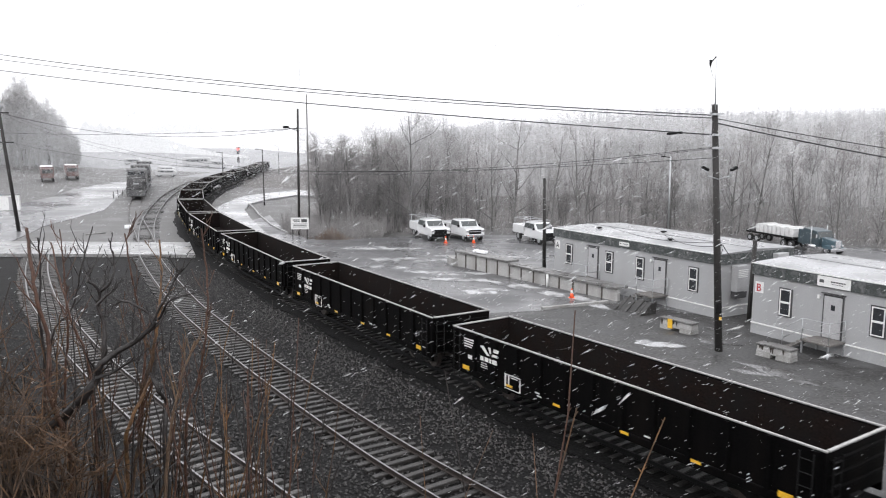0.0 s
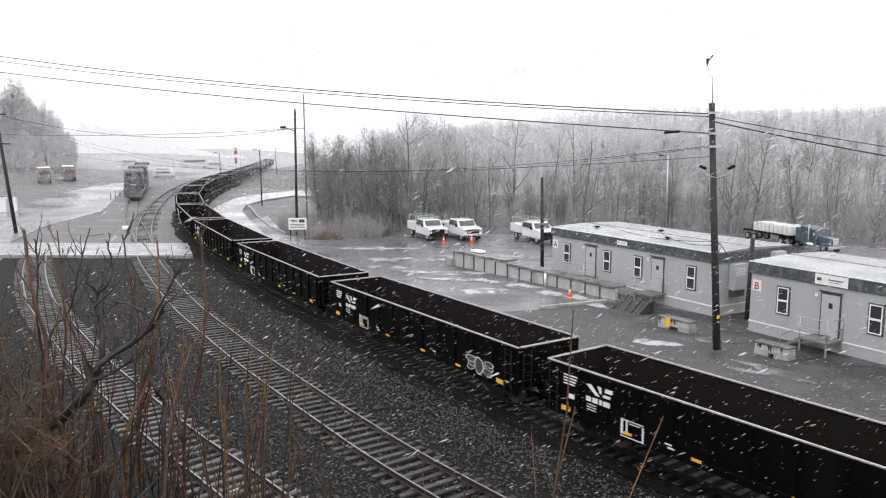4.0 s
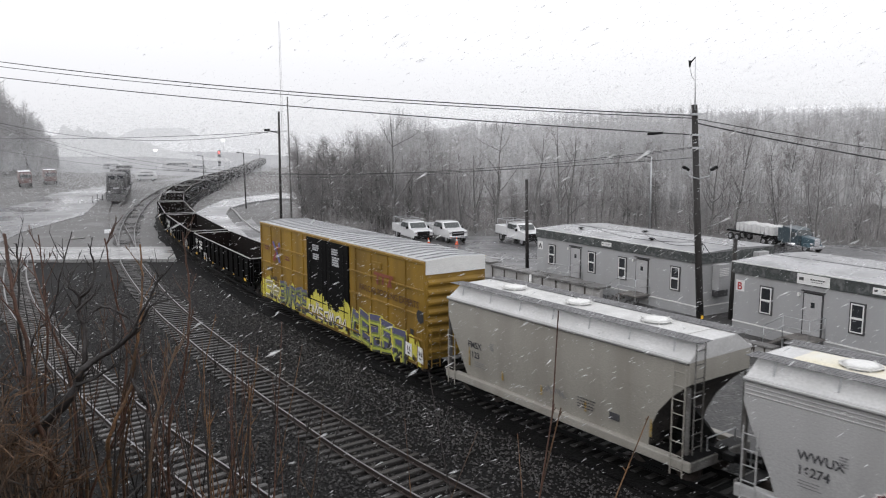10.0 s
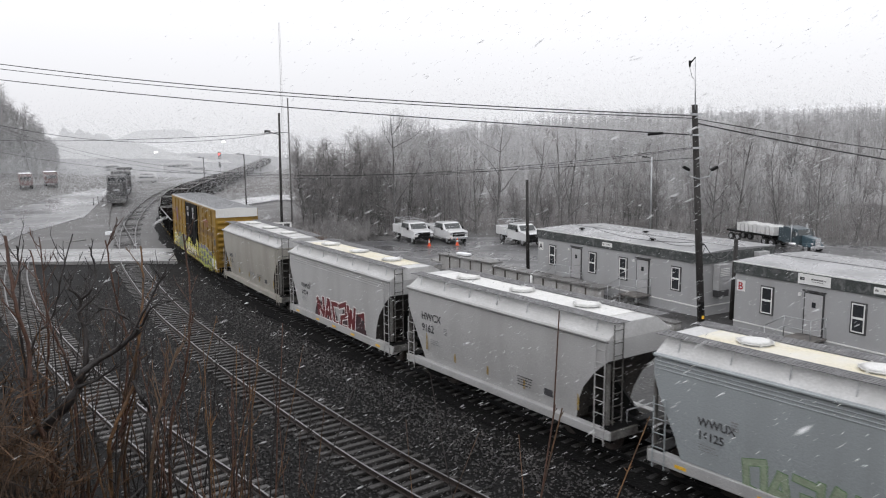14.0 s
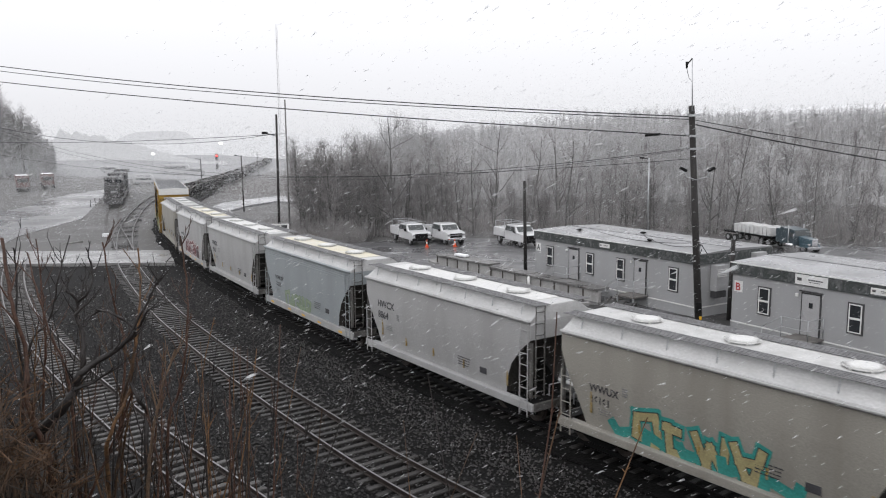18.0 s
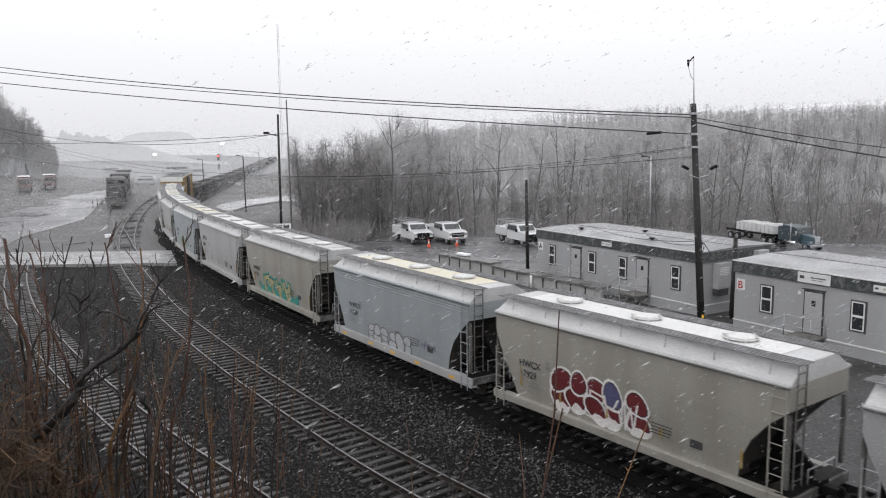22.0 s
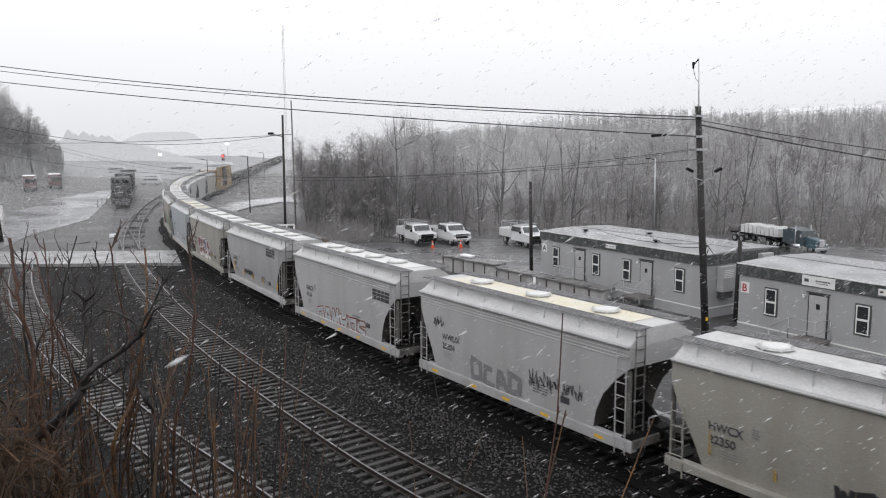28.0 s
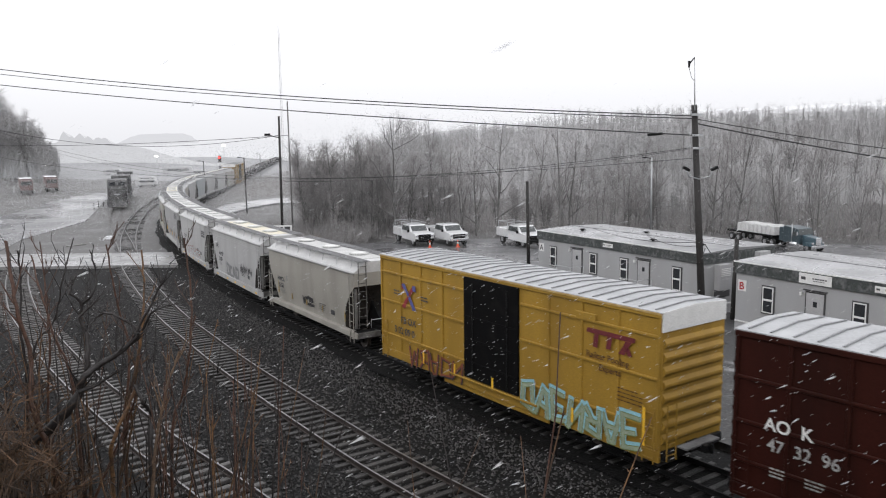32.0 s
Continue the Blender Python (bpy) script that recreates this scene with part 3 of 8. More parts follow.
def bars(name, car, x, y, z, w, h, rows, material, gap=0.5, seed=1, label="", lean=0.0):
    """Lines of small writing as plain bars; x is the start of the writing, which runs towards -x."""
    r = random.Random(seed)
    b = bmesh.new()
    rh = h / rows
    for i in range(rows):
        u = 0.0
        while u < w * (0.75 + 0.25 * r.random()):
            k = min(w - u, rh * r.uniform(0.5, 1.6))
            if k > 0.01:
                box(b, x - u - k / 2, y, z - (i + 0.5) * rh, k, 0.006, rh * gap)
            u += k + rh * 0.3
    return tagged(part(name, b, material, car, label), label, kind="stuff")


def tag_letters(car, x, y, z, w, h, count, fill, line, seed, label, jag=0.12, second=None):
    """A sprayed tag of no word: fat overlapping bubbles with an outline, or a thin scribble where there is no outline.
    It runs from x towards -x."""
    rr = random.Random(seed)
    face = y if callable(y) else lambda v: y
    step = w / count
    low = z + 0.06 * h

    def at(u, v, dy):
        return (u, face(min(3.6, max(1.15, v))) + dy, v)

    if not line:
        b = bmesh.new()
        u, v = x, low + 0.3 * h
        for i in range(count * 5):
            u2, v2 = x - (i + 1) * w / (count * 5) + rr.uniform(-0.5, 0.5) * step * 0.6, low + h * (rr.uniform(0.6, 1.0) if i % 2 else rr.uniform(0.0, 0.35))
            n = Vector((v - v2, u2 - u)).normalized() * 0.018 * rr.uniform(0.7, 1.4)
            b.faces.new([b.verts.new(at(p + n.x * k, q + n.y * k, 0.006 + 0.0004 * (i % 6))) for p, q, k in ((u, v, 1), (u2, v2, 1), (u2, v2, -1), (u, v, -1))])
            u, v = u2, v2
        tagged(part("sprayed_scribble", b, SPRAY[fill], car, label), kind="stuff")
        return
    order = 0
    for i in range(count):
        cx = x - (i + 0.5) * step
        blobs = []
        cuts = rr.choice(((0.27, 0.74), (0.5,), (0.22, 0.52, 0.82), (0.34, 0.78)))
        for c in cuts:
            tall = h / len(cuts) * rr.uniform(0.62, 0.85)
            blobs.append((cx + rr.uniform(-0.16, 0.16) * step, low + h * c, step * rr.uniform(0.5, 0.68), tall, rr.uniform(-0.5, 0.5), rr.uniform(0, 6.28)))
        for bx_, bz, ru, rv, turn, ph in blobs:
            order += 1
            colour = second if second and rr.random() < 0.3 else fill
            for tint, grow, dy in ((line, 1.0, 0.004), ("black", 0.84 if line != "black" else 0.95, 0.0055), (colour, 0.76 if line != "black" else 0.86, 0.007)):
                b = bmesh.new()
                ring = []
                for k in range(16):
                    a = k * math.tau / 16
                    q = grow * (1 + 0.09 * math.sin(2 * a + ph) + 0.06 * math.sin(3 * a + ph * 2))
                    u, v = ru * q * math.cos(a), rv * q * math.sin(a)
                    ring.append(b.verts.new(at(bx_ + u * math.cos(turn) - v * math.sin(turn), bz + u * math.sin(turn) * 0.6 + v * math.cos(turn), dy + 0.0035 * (order % 6))))
                mid = b.verts.new(at(bx_, bz, dy + 0.0035 * (order % 6)))
                for k in range(16):
                    b.faces.new((mid, ring[k], ring[(k + 1) % 16]))
                part("sprayed_shape", b, SPRAY[tint], car, label)


FIGURES = (
    (((0, 1), (0, 0), (0.9, 0)), ((0, 0.52), (0.7, 0.55)), ((0, 1), (1, 0.95))),
    (((1, 0.95), (0.1, 1), (0.05, 0.55), (0.95, 0.45), (0.9, 0), (0, 0.05)),),
    (((0, 0), (0.05, 1), (0.95, 0.9), (0.85, 0.5), (0.1, 0.45)), ((0.4, 0.45), (1, 0))),
    (((0, 0), (0.38, 1), (0.62, 1), (1, 0)), ((0.2, 0.35), (0.85, 0.4))),
    (((0, 1), (0.22, 0), (0.5, 0.75), (0.78, 0), (1, 1)),),
    (((0, 0), (0.05, 1), (0.9, 0.05), (1, 1)),),
    (((0.15, 1), (0.1, 0.05), (1, 0.0)), ((0.15, 1), (0.6, 0.97))),
    (((0, 0.1), (0.1, 1), (0.9, 0.85), (0.95, 0.1), (0.05, 0.0)),),
)


def ribbons(face, lines, wide, lift):
    """Flat sprayed strokes along lines of (x, z) that follow the side's swell."""
    b = bmesh.new()
    n = 0
    for pts in lines:
        for (x0, z0), (x1, z1) in zip(pts, pts[1:]):
            a, c = Vector((x0, z0)), Vector((x1, z1))
            d = (c - a).normalized() if (c - a).length > 1e-4 else Vector((1, 0))
            a, c = a - d * wide * 0.45, c + d * wide * 0.45
            k = max(1, int((c - a).length / 0.22))
            side = Vector((-d.y, d.x)) * wide / 2
            n += 1
            rows = []
            for i in range(k + 1):
                m = a.lerp(c, i / k)
                rows.append([b.verts.new((q.x, face(q.y) + lift + 0.0003 * (n % 4), q.y)) for q in (m + side, m - side)])
            for u, v in zip(rows, rows[1:]):
                b.faces.new((u[0], u[1], v[1], v[0]))
    bmesh.ops.recalc_face_normals(b, faces=b.faces)
    return b


def angular_tag(car, y, x, z, w, h, order, thick, layers, seed, label):
    """A sprayed tag of letter-like figures that make no word, from x towards -x. layers: colour, share of the stroke's width, shift (x, z)."""
    rr = random.Random(seed)
    face = y if callable(y) else lambda v: y
    step = w / len(order)
    for k, pick in enumerate(order):
        u0, lean = x - k * step - step * 0.12, rr.uniform(-0.1, 0.14) * h
        tall, base = h * rr.uniform(0.86, 1.06), z + rr.uniform(-0.03, 0.05) * h
        jit = [rr.uniform(-0.08, 0.08) for _ in range(24)]
        turned, fallen = rr.random() < 0.5, rr.random() < 0.35
        figure = [[(u0 - ((1 - u if turned else u) + jit[(i * 3 + 7 * m) % 24]) * step * 0.8 + lean * (0.5 - v), base + ((1 - v if fallen else v) + jit[(i * 5 + m) % 24]) * tall) for i, (u, v) in enumerate(line)] for m, line in enumerate(FIGURES[pick])]
        for q, (tint, share, du, dz) in enumerate(layers):
            lines = [[(u + du, v + dz) for u, v in line] for line in figure]
            part("sprayed_letter", ribbons(face, lines, thick * share, 0.004 + 0.0045 * (k % 5) + 0.0014 * q), SPRAY[tint], car, label)


def gondola():
    L, W, H, F = 15.85, 3.0, 2.48, 0.98
    car = thing("gondola_car", "empty black steel gondola railcar with snow-wet rim", "freight car", "gondola cars of the train")
    for sgn in (-1, 1):
        b = bmesh.new()
        box(b, 0, sgn * (W / 2 - 0.03), (F + H) / 2 - 0.1, L, 0.06, H - F + 0.2)
        part("side_wall", b, BLACKPAINT, car)
        boxpart("liner", RUSTIN, car, 0, sgn * (W / 2 - 0.07), (F + H) / 2, L - 0.1, 0.012, H - F - 0.1, label="rust-brown inner wall")
        boxpart("top_rail", RIM, car, 0, sgn * (W / 2 - 0.01), H + 0.03, L, 0.066, 0.06, 0.015, "pale worn top edge")
        boxpart("side_sill", BLACKPAINT, car, 0, sgn * (W / 2), F - 0.14, L, 0.12, 0.26, 0.02)
        for i in range(13):
            x = -L / 2 + 0.25 + i * (L - 0.5) / 12
            b = bmesh.new()
            prism(b, [(x - 0.11, 0), (x + 0.11, 0), (x + 0.06, 0.1), (x - 0.06, 0.1)], F - 0.02, H - 0.02, "z")
            for v in b.verts:
                v.co.y = sgn * (W / 2 + v.co.y)
            bmesh.ops.recalc_face_normals(b, faces=b.faces)
            part("stake", b, BLACKPAINT, car)
        x = sgn * (L / 2 - 0.03)
        boxpart("end_wall", BLACKPAINT, car, x, 0, (F + H) / 2, 0.06, W - 0.12, H - F)
        boxpart("liner", RUSTIN, car, x - sgn * 0.04, 0, (F + H) / 2, 0.012, W - 0.2, H - F - 0.1)
        boxpart("end_rail", RIM, car, x, 0, H + 0.03, 0.09, W - 0.2, 0.06, 0.015, "pale worn top edge")
        for z in (1.4, 1.8, 2.2):
            boxpart("end_rib", BLACKPAINT, car, x + sgn * 0.06, 0, z, 0.08, W - 0.3, 0.12, 0.02)
        ladder(car, sgn * (L / 2 - 0.45), W / 2 + 0.13, 0.55, H - 0.1, 0.38, 5, "x", IRON)
        ladder(car, sgn * (L / 2 + 0.12), -sgn * (W / 2 - 0.35), 0.8, H - 0.1, 0.38, 5, "y", IRON)
    boxpart("floor", RUSTIN, car, 0, 0, F, L - 0.1, W - 0.14, 0.08)
    boxpart("centre_sill", IRON, car, 0, 0, 0.86, L + 0.3, 0.5, 0.4)
    for x in (-L / 2 + 0.4, -L / 4, 0, L / 4, L / 2 - 0.4):
        boxpart("cross_bearer", IRON, car, x, 0, 0.92, 0.2, W - 0.2, 0.24)
    y = W / 2 + 0.112
    b = bmesh.new()
    for i, k in enumerate((0.62, 0.6, 0.56, 0.5)):
        box(b, 7.0 - k / 2, y, 2.2 - i * 0.1, k, 0.006, 0.05)
    part("striped_mark", b, WHITEMARK, car, "white stripes")
    b = bmesh.new()
    for pts in ([(0.0, 0.3), (0.22, 0.34), (0.62, 0), (0.42, 0)], [(0.5, 0.34), (0.66, 0.34), (0.7, 0.1), (0.6, 0.12)], [(0.72, 0.02), (0.78, 0.12), (1.1, 0.12), (1.04, 0.02)], [(0.8, 0.2), (0.86, 0.34), (1.16, 0.34), (1.12, 0.2)]):
        b.faces.new([b.verts.new((5.97 - u, y, 1.82 + v)) for u, v in pts])
    part("emblem", b, WHITEMARK, car, "white angular emblem")
    bars("small_writing", car, 5.95, y, 1.74, 1.1, 0.2, 1, WHITEMARK, 0.85, 3)
    bars("small_writing", car, 5.9, y, 1.5, 0.4, 0.26, 3, WHITEMARK, 0.35, 4)
    bars("small_writing", car, 6.75, y, 1.6, 0.3, 0.2, 1, WHITEMARK, 0.8, 5)
    b = bmesh.new()
    for u, v, wd, hh in ((4.4, 1.15, 0.09, 0.5), (4.2, 1.15, 0.07, 0.44), (3.56, 1.08, 0.06, 0.5), (4.0, 1.38, 0.9, 0.03), (4.0, 0.84, 0.9, 0.03), (3.9, 1.3, 0.4, 0.03)):
        box(b, u, y, v, wd, 0.006, hh)
    part("data_panel", b, WHITEMARK, car, "white outlined data panel")
    for i, x in enumerate((6.86, 4.15, 1.6, -1.5, -4.2, -6.98)):
        boxpart("reflector", YELLOWMARK, car, x, y + 0.01, 1.02 if i in (0, 5) else 0.96, 0.42 if i in (0, 5) else 0.34, 0.01, 0.17 if i in (0, 5) else 0.09, label="yellow reflector")
    for x in (2.6, 2.5, -2.4, -7.4):
        boxpart("data_plate", WHITEMARK, car, x, y, 1.12 if x != 2.5 else 1.02, 0.24, 0.01, 0.05, label="white data plate")
    running_gear(car, L / 2 - 1.9, L / 2)
    return car


def bulge(z, ribbed):
    """How far the side of a covered hopper swells at a height, as a share of its half width."""
    k = (z - 0.9) / 2.96
    if ribbed:
        return 0.97 + 0.03 * min(1, k * 2)
    return 1.0 - 0.13 * max(0.0, 0.72 - k) ** 1.7 / 0.72 ** 1.7 - 0.03 * max(0.0, k - 0.72) ** 1.5


def hopper(paint, ribbed, deck, hatches, marks, tag=None, logo=None, label=""):
    L, W, E, R = 11.5, 3.0, 3.86, 4.4
    P_ = PAINTS[paint]
    car = thing("covered_hopper_car", label, "freight car", "covered hopper cars of the train")
    h = L / 2
    # body with sloped ends, a little round towards the sill
    out = [(-h, E), (-h, 3.2), (-h + 0.55, 2.74), (-h + 1.08, 2.12), (-h + 1.38, 1.5), (-h + 1.5, 0.9), (h - 1.0, 0.9), (h - 0.78, 1.5), (h - 0.5, 2.1), (h - 0.2, 2.7), (h, 3.25), (h, E)]
    b = bmesh.new()
    prism(b, out, -W / 2, W / 2)
    for z in (1.1, 1.35, 1.7, 2.05, 2.4, 2.75, 3.1, 3.45):
        bmesh.ops.bisect_plane(b, geom=b.verts[:] + b.edges[:] + b.faces[:], plane_co=(0, 0, z), plane_no=(0, 0, 1))
    for v in b.verts:
        v.co.y *= bulge(v.co.z, ribbed)
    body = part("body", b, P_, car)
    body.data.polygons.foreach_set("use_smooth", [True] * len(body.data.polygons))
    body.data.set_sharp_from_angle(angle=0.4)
    body.data.materials.append(DARKSLOPE)
    # end faces that slope downwards take the dark second colour
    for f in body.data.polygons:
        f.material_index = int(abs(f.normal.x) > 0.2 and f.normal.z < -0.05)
    # roof: two slopes up to the walkways
    b = bmesh.new()
    prism(b, [(-W / 2 - 0.02, E - 0.02), (-W / 2 - 0.02, E + 0.05), (-0.86, R - 0.06), (-0.8, R), (0.8, R), (0.86, R - 0.06), (W / 2 + 0.02, E + 0.05), (W / 2 + 0.02, E - 0.02)], -h, h, "x")
    soften(b, 0.02)
    part("roof", b, ROOFSLOPE, car, "pale sloping roof")
    for sgn in (-1, 1):
        boxpart("eave_rail", PAINTS["white"] if paint != "bluegrey" else P_, car, 0, sgn * (W / 2 + 0.05), E + 0.03, L + 0.02, 0.15, 0.13, 0.045)
        # black strip below the rail draws the gap and its shadow
        boxpart("eave_seam", IRON, car, 0, sgn * (W / 2 + 0.004), E - 0.045, L - 0.02, 0.03, 0.025, label="dark strip for the gap and shadow under the eave")
        if ribbed:
            for z in (3.47, 3.58, 3.69):
                boxpart("side_rib", P_, car, 0, sgn * (W / 2 - 0.012), z, L - 0.06, 0.06, 0.05, 0.015)
        b = bmesh.new()
        for i in range(int(L / 0.55)):
            box(b, -h + 0.3 + i * 0.55, sgn * 0.98, R + 0.02, 0.03, 0.55, 0.02)
        for q in (0.72, 0.85, 0.98, 1.11, 1.24):
            box(b, 0, sgn * q, R + 0.035, L + 0.3, 0.09, 0.02)
        part("roof_walk", b, ROOFGREY, car, "grey grating roof walkway")
        for i in range(7):
            x = -h + 0.7 + i * (L - 1.4) / 6
            b = bmesh.new()
            rod(b, (x, sgn * 1.24, R), (x, sgn * 1.32, E + 0.16), 0.02, n=5)
            part("walk_bracket", b, STEEL, car)
        boxpart("side_sill", PAINTS["white"] if paint in ("white", "grey", "bluegrey") else P_, car, 0, sgn * (W / 2 - 0.12), 0.7 if ribbed else 0.76, L + 0.3, 0.3, 0.36 if ribbed else 0.28, 0.02, "pale side sill")
    # roof deck with round covers
    boxpart("roof_deck", {"cream": HATCHCREAM, "white": HATCHWHITE, "grey": DECKPALE}[deck], car, 0, 0, R + 0.012, L - 1.6, 1.2, 0.024)
    for i in range(hatches):
        x = ((3.4, 1.2, -1.05, -3.3) if ribbed else (4.0, 1.86, -1.2, -3.4))[i] if hatches > 3 else 3.45 - 3.4 * i
        b = bmesh.new()
        rod(b, (x, 0, R), (x, 0, R + 0.07), 0.44, 0.44, 20)
        cover = part("hatch_ring", b, STEEL, car)
        b = bmesh.new()
        rod(b, (x, 0, R + 0.07), (x, 0, R + 0.1), 0.5, 0.5, 24)
        rod(b, (x, 0, R + 0.1), (x, 0, R + 0.145), 0.48, 0.3, 24)
        for k in range(6):
            a = k * math.tau / 6 + 0.3
            rod(b, (x + 0.5 * math.cos(a), 0.5 * math.sin(a), R + 0.03), (x + 0.5 * math.cos(a), 0.5 * math.sin(a), R + 0.13), 0.03, n=5)
        part("hatch_cover", b, HATCHWHITE, cover, "round white hatch cover")
    # bays under the body
    for x in ((-2.6, 2.6) if hatches < 4 else (-3.1, 0, 3.1)):
        b = bmesh.new()
        top = [b.verts.new((x + sx * 1.5, sy * 1.3, 1.2)) for sx, sy in ((-1, -1), (1, -1), (1, 1), (-1, 1))]
        bot = [b.verts.new((x + sx * 0.35, sy * 0.6, 0.45)) for sx, sy in ((-1, -1), (1, -1), (1, 1), (-1, 1))]
        for i in range(4):
            b.faces.new((top[i], top[(i + 1) % 4], bot[(i + 1) % 4], bot[i]))
        b.faces.new(bot)
        b.faces.new(top)
        bmesh.ops.recalc_face_normals(b, faces=b.faces)
        bay = part("hopper_bay", b, IRON, car)
        boxpart("outlet_gate", IRON, bay, x, 0, 0.42, 0.9, 1.3, 0.1)
    boxpart("centre_sill", IRON, car, 0, 0, 0.9, L + 0.5, 0.45, 0.36)
    # end platforms, posts, ladders, shear plates
    for sgn in (-1, 1):
        x = sgn * (h - 0.42)
        boxpart("end_platform", IRON, car, sgn * (h - 0.1), 0, 0.9, 0.5, W - 0.2, 0.06)
        boxpart("end_sill", GRIMEPAINT, car, sgn * (h + 0.16), 0, 0.78, 0.1, W - 0.1, 0.3, 0.02)
        boxpart("bolster_web", IRON, car, sgn * (h - 1.5), 0, 1.35, 0.12, 1.6, 0.7)
        b = bmesh.new()
        prism(b, [(sgn * (h - 0.05), 1.1), (sgn * (h - 0.05), 1.35), (sgn * (h - 1.15), 2.3), (sgn * (h - 1.5), 1.6), (sgn * (h - 1.5), 1.1)], -0.05, 0.05)
        part("shear_plate", b, IRON, car)
        for sy in (-1, 1):
            b = bmesh.new()
            box(b, sgn * (h - 0.04), sy * (W / 2 - 0.08), 2.1, 0.09, 0.12, 2.0)
            part("corner_post", b, GRIMEPAINT, car)
        ladder(car, sgn * (h - 0.28), W / 2 + 0.06, 0.4, E - 0.1 if sgn < 0 else 2.6, 0.42, 8 if sgn < 0 else 5, "x", P_)
        ladder(car, sgn * (h + 0.08), sgn * -(W / 2 - 0.4), 1.1, R, 0.42, 8, "y", GRIMEPAINT)
        b = bmesh.new()
        rod(b, (sgn * (h + 0.15), -0.7, 1.5), (sgn * (h + 0.15), 0.7, 1.5), 0.02, n=5)
        rod(b, (sgn * (h + 0.15), -0.7, 1.1), (sgn * (h + 0.15), -0.7, 1.5), 0.02, n=5)
        rod(b, (sgn * (h + 0.15), 0.7, 1.1), (sgn * (h + 0.15), 0.7, 1.5), 0.02, n=5)
        part("handrail", b, STEEL, car)
    b = bmesh.new()
    rod(b, (h - 0.35, 0.62, 1.2), (h - 0.35, 0.62, 1.95), 0.19, n=12)
    part("brake_cylinder", b, IRON, car)
    b = bmesh.new()
    rod(b, (h + 0.14, -0.7, 1.9), (h + 0.2, -0.7, 1.9), 0.28, n=16)
    part("brake_wheel", b, IRON, car)

    def face(z):
        return W / 2 * bulge(z, ribbed) + 0.006

    if marks:
        low = marks[1] not in ("9162", "8864")
        size, up = (0.34, 2.14) if low else (0.44, 2.68)
        for k, text in enumerate(marks):
            letters("reporting_mark", text, size, DARKMARK, car, wall_sign(4.2 if ribbed else 4.75 if not low else 4.5, face(up + 0.2 - k * size * 1.16), up - k * size * 1.16), bold=0.008)
    note = 1.9 if up > 2.4 else 1.62
    bars("small_writing", car, h - 1.6, face(note), note, 0.7, 0.24, 3, SPRAY["grey"], 0.3, 11)
    bars("small_writing", car, -h + 4.4, face(1.72), 1.72, 0.8, 0.4, 4, DARKMARK, 0.35, 12)
    bars("data_panel", car, h - 2.6, face(2.5), 2.55, 0.22, 0.3, 4, SPRAY["grey"], 0.6, 13)
    boxpart("data_plate", DARKMARK, car, -2.95, face(1.5) + 0.004, 1.44, 0.42, 0.01, 0.24, label="dark data plate")
    for x in (4.7, 2.07, 0.1, -2.0, -4.56) if ribbed else ():
        boxpart("reflector", YELLOWMARK, car, x, W / 2 + 0.035, 0.67, 0.4, 0.008, 0.1, label="worn yellow reflector")
    for i, x in enumerate((4.45, 2.5, 0.4, -1.7, -4.4)):
        if not ribbed:
            boxpart("side_stripe", YELLOWMARK if hatches > 3 else OCHREMARK, car, x, face(1.7) - 0.012 + (0.03 if i == 0 else 0), 1.75 if i == 0 else 1.6 if i == 4 else 1.42, 0.075, 0.03, 0.75 if i in (0, 4) else 0.34, label="worn yellow stripe")
    if logo:
        b = bmesh.new()
        for u0, u1 in ((0, 0.42), (0.46, 0.8), (0.84, 1.12), (1.16, 1.6)):
            for v0, v1 in ((0, 0.17), (0.2, 0.34), (0.37, 0.5)):
                b.faces.new([b.verts.new((logo[0] - u, face(logo[1] + v), logo[1] + v)) for u, v in ((u0 + 0.1 * v0, v0), (u0 + 0.1 * v1, v1), (u1 + 0.1 * v1, v1), (u1 + 0.1 * v0, v0))])
        part("emblem", b, SPRAY["black"], car, "black slanted emblem")
    for args in tag or ():
        if args[0] == "angular":
            angular_tag(car, face, *args[1:])
        else:
            tag_letters(car, args[0], face, *args[1:])
    running_gear(car, h - 1.35, h)
    return car


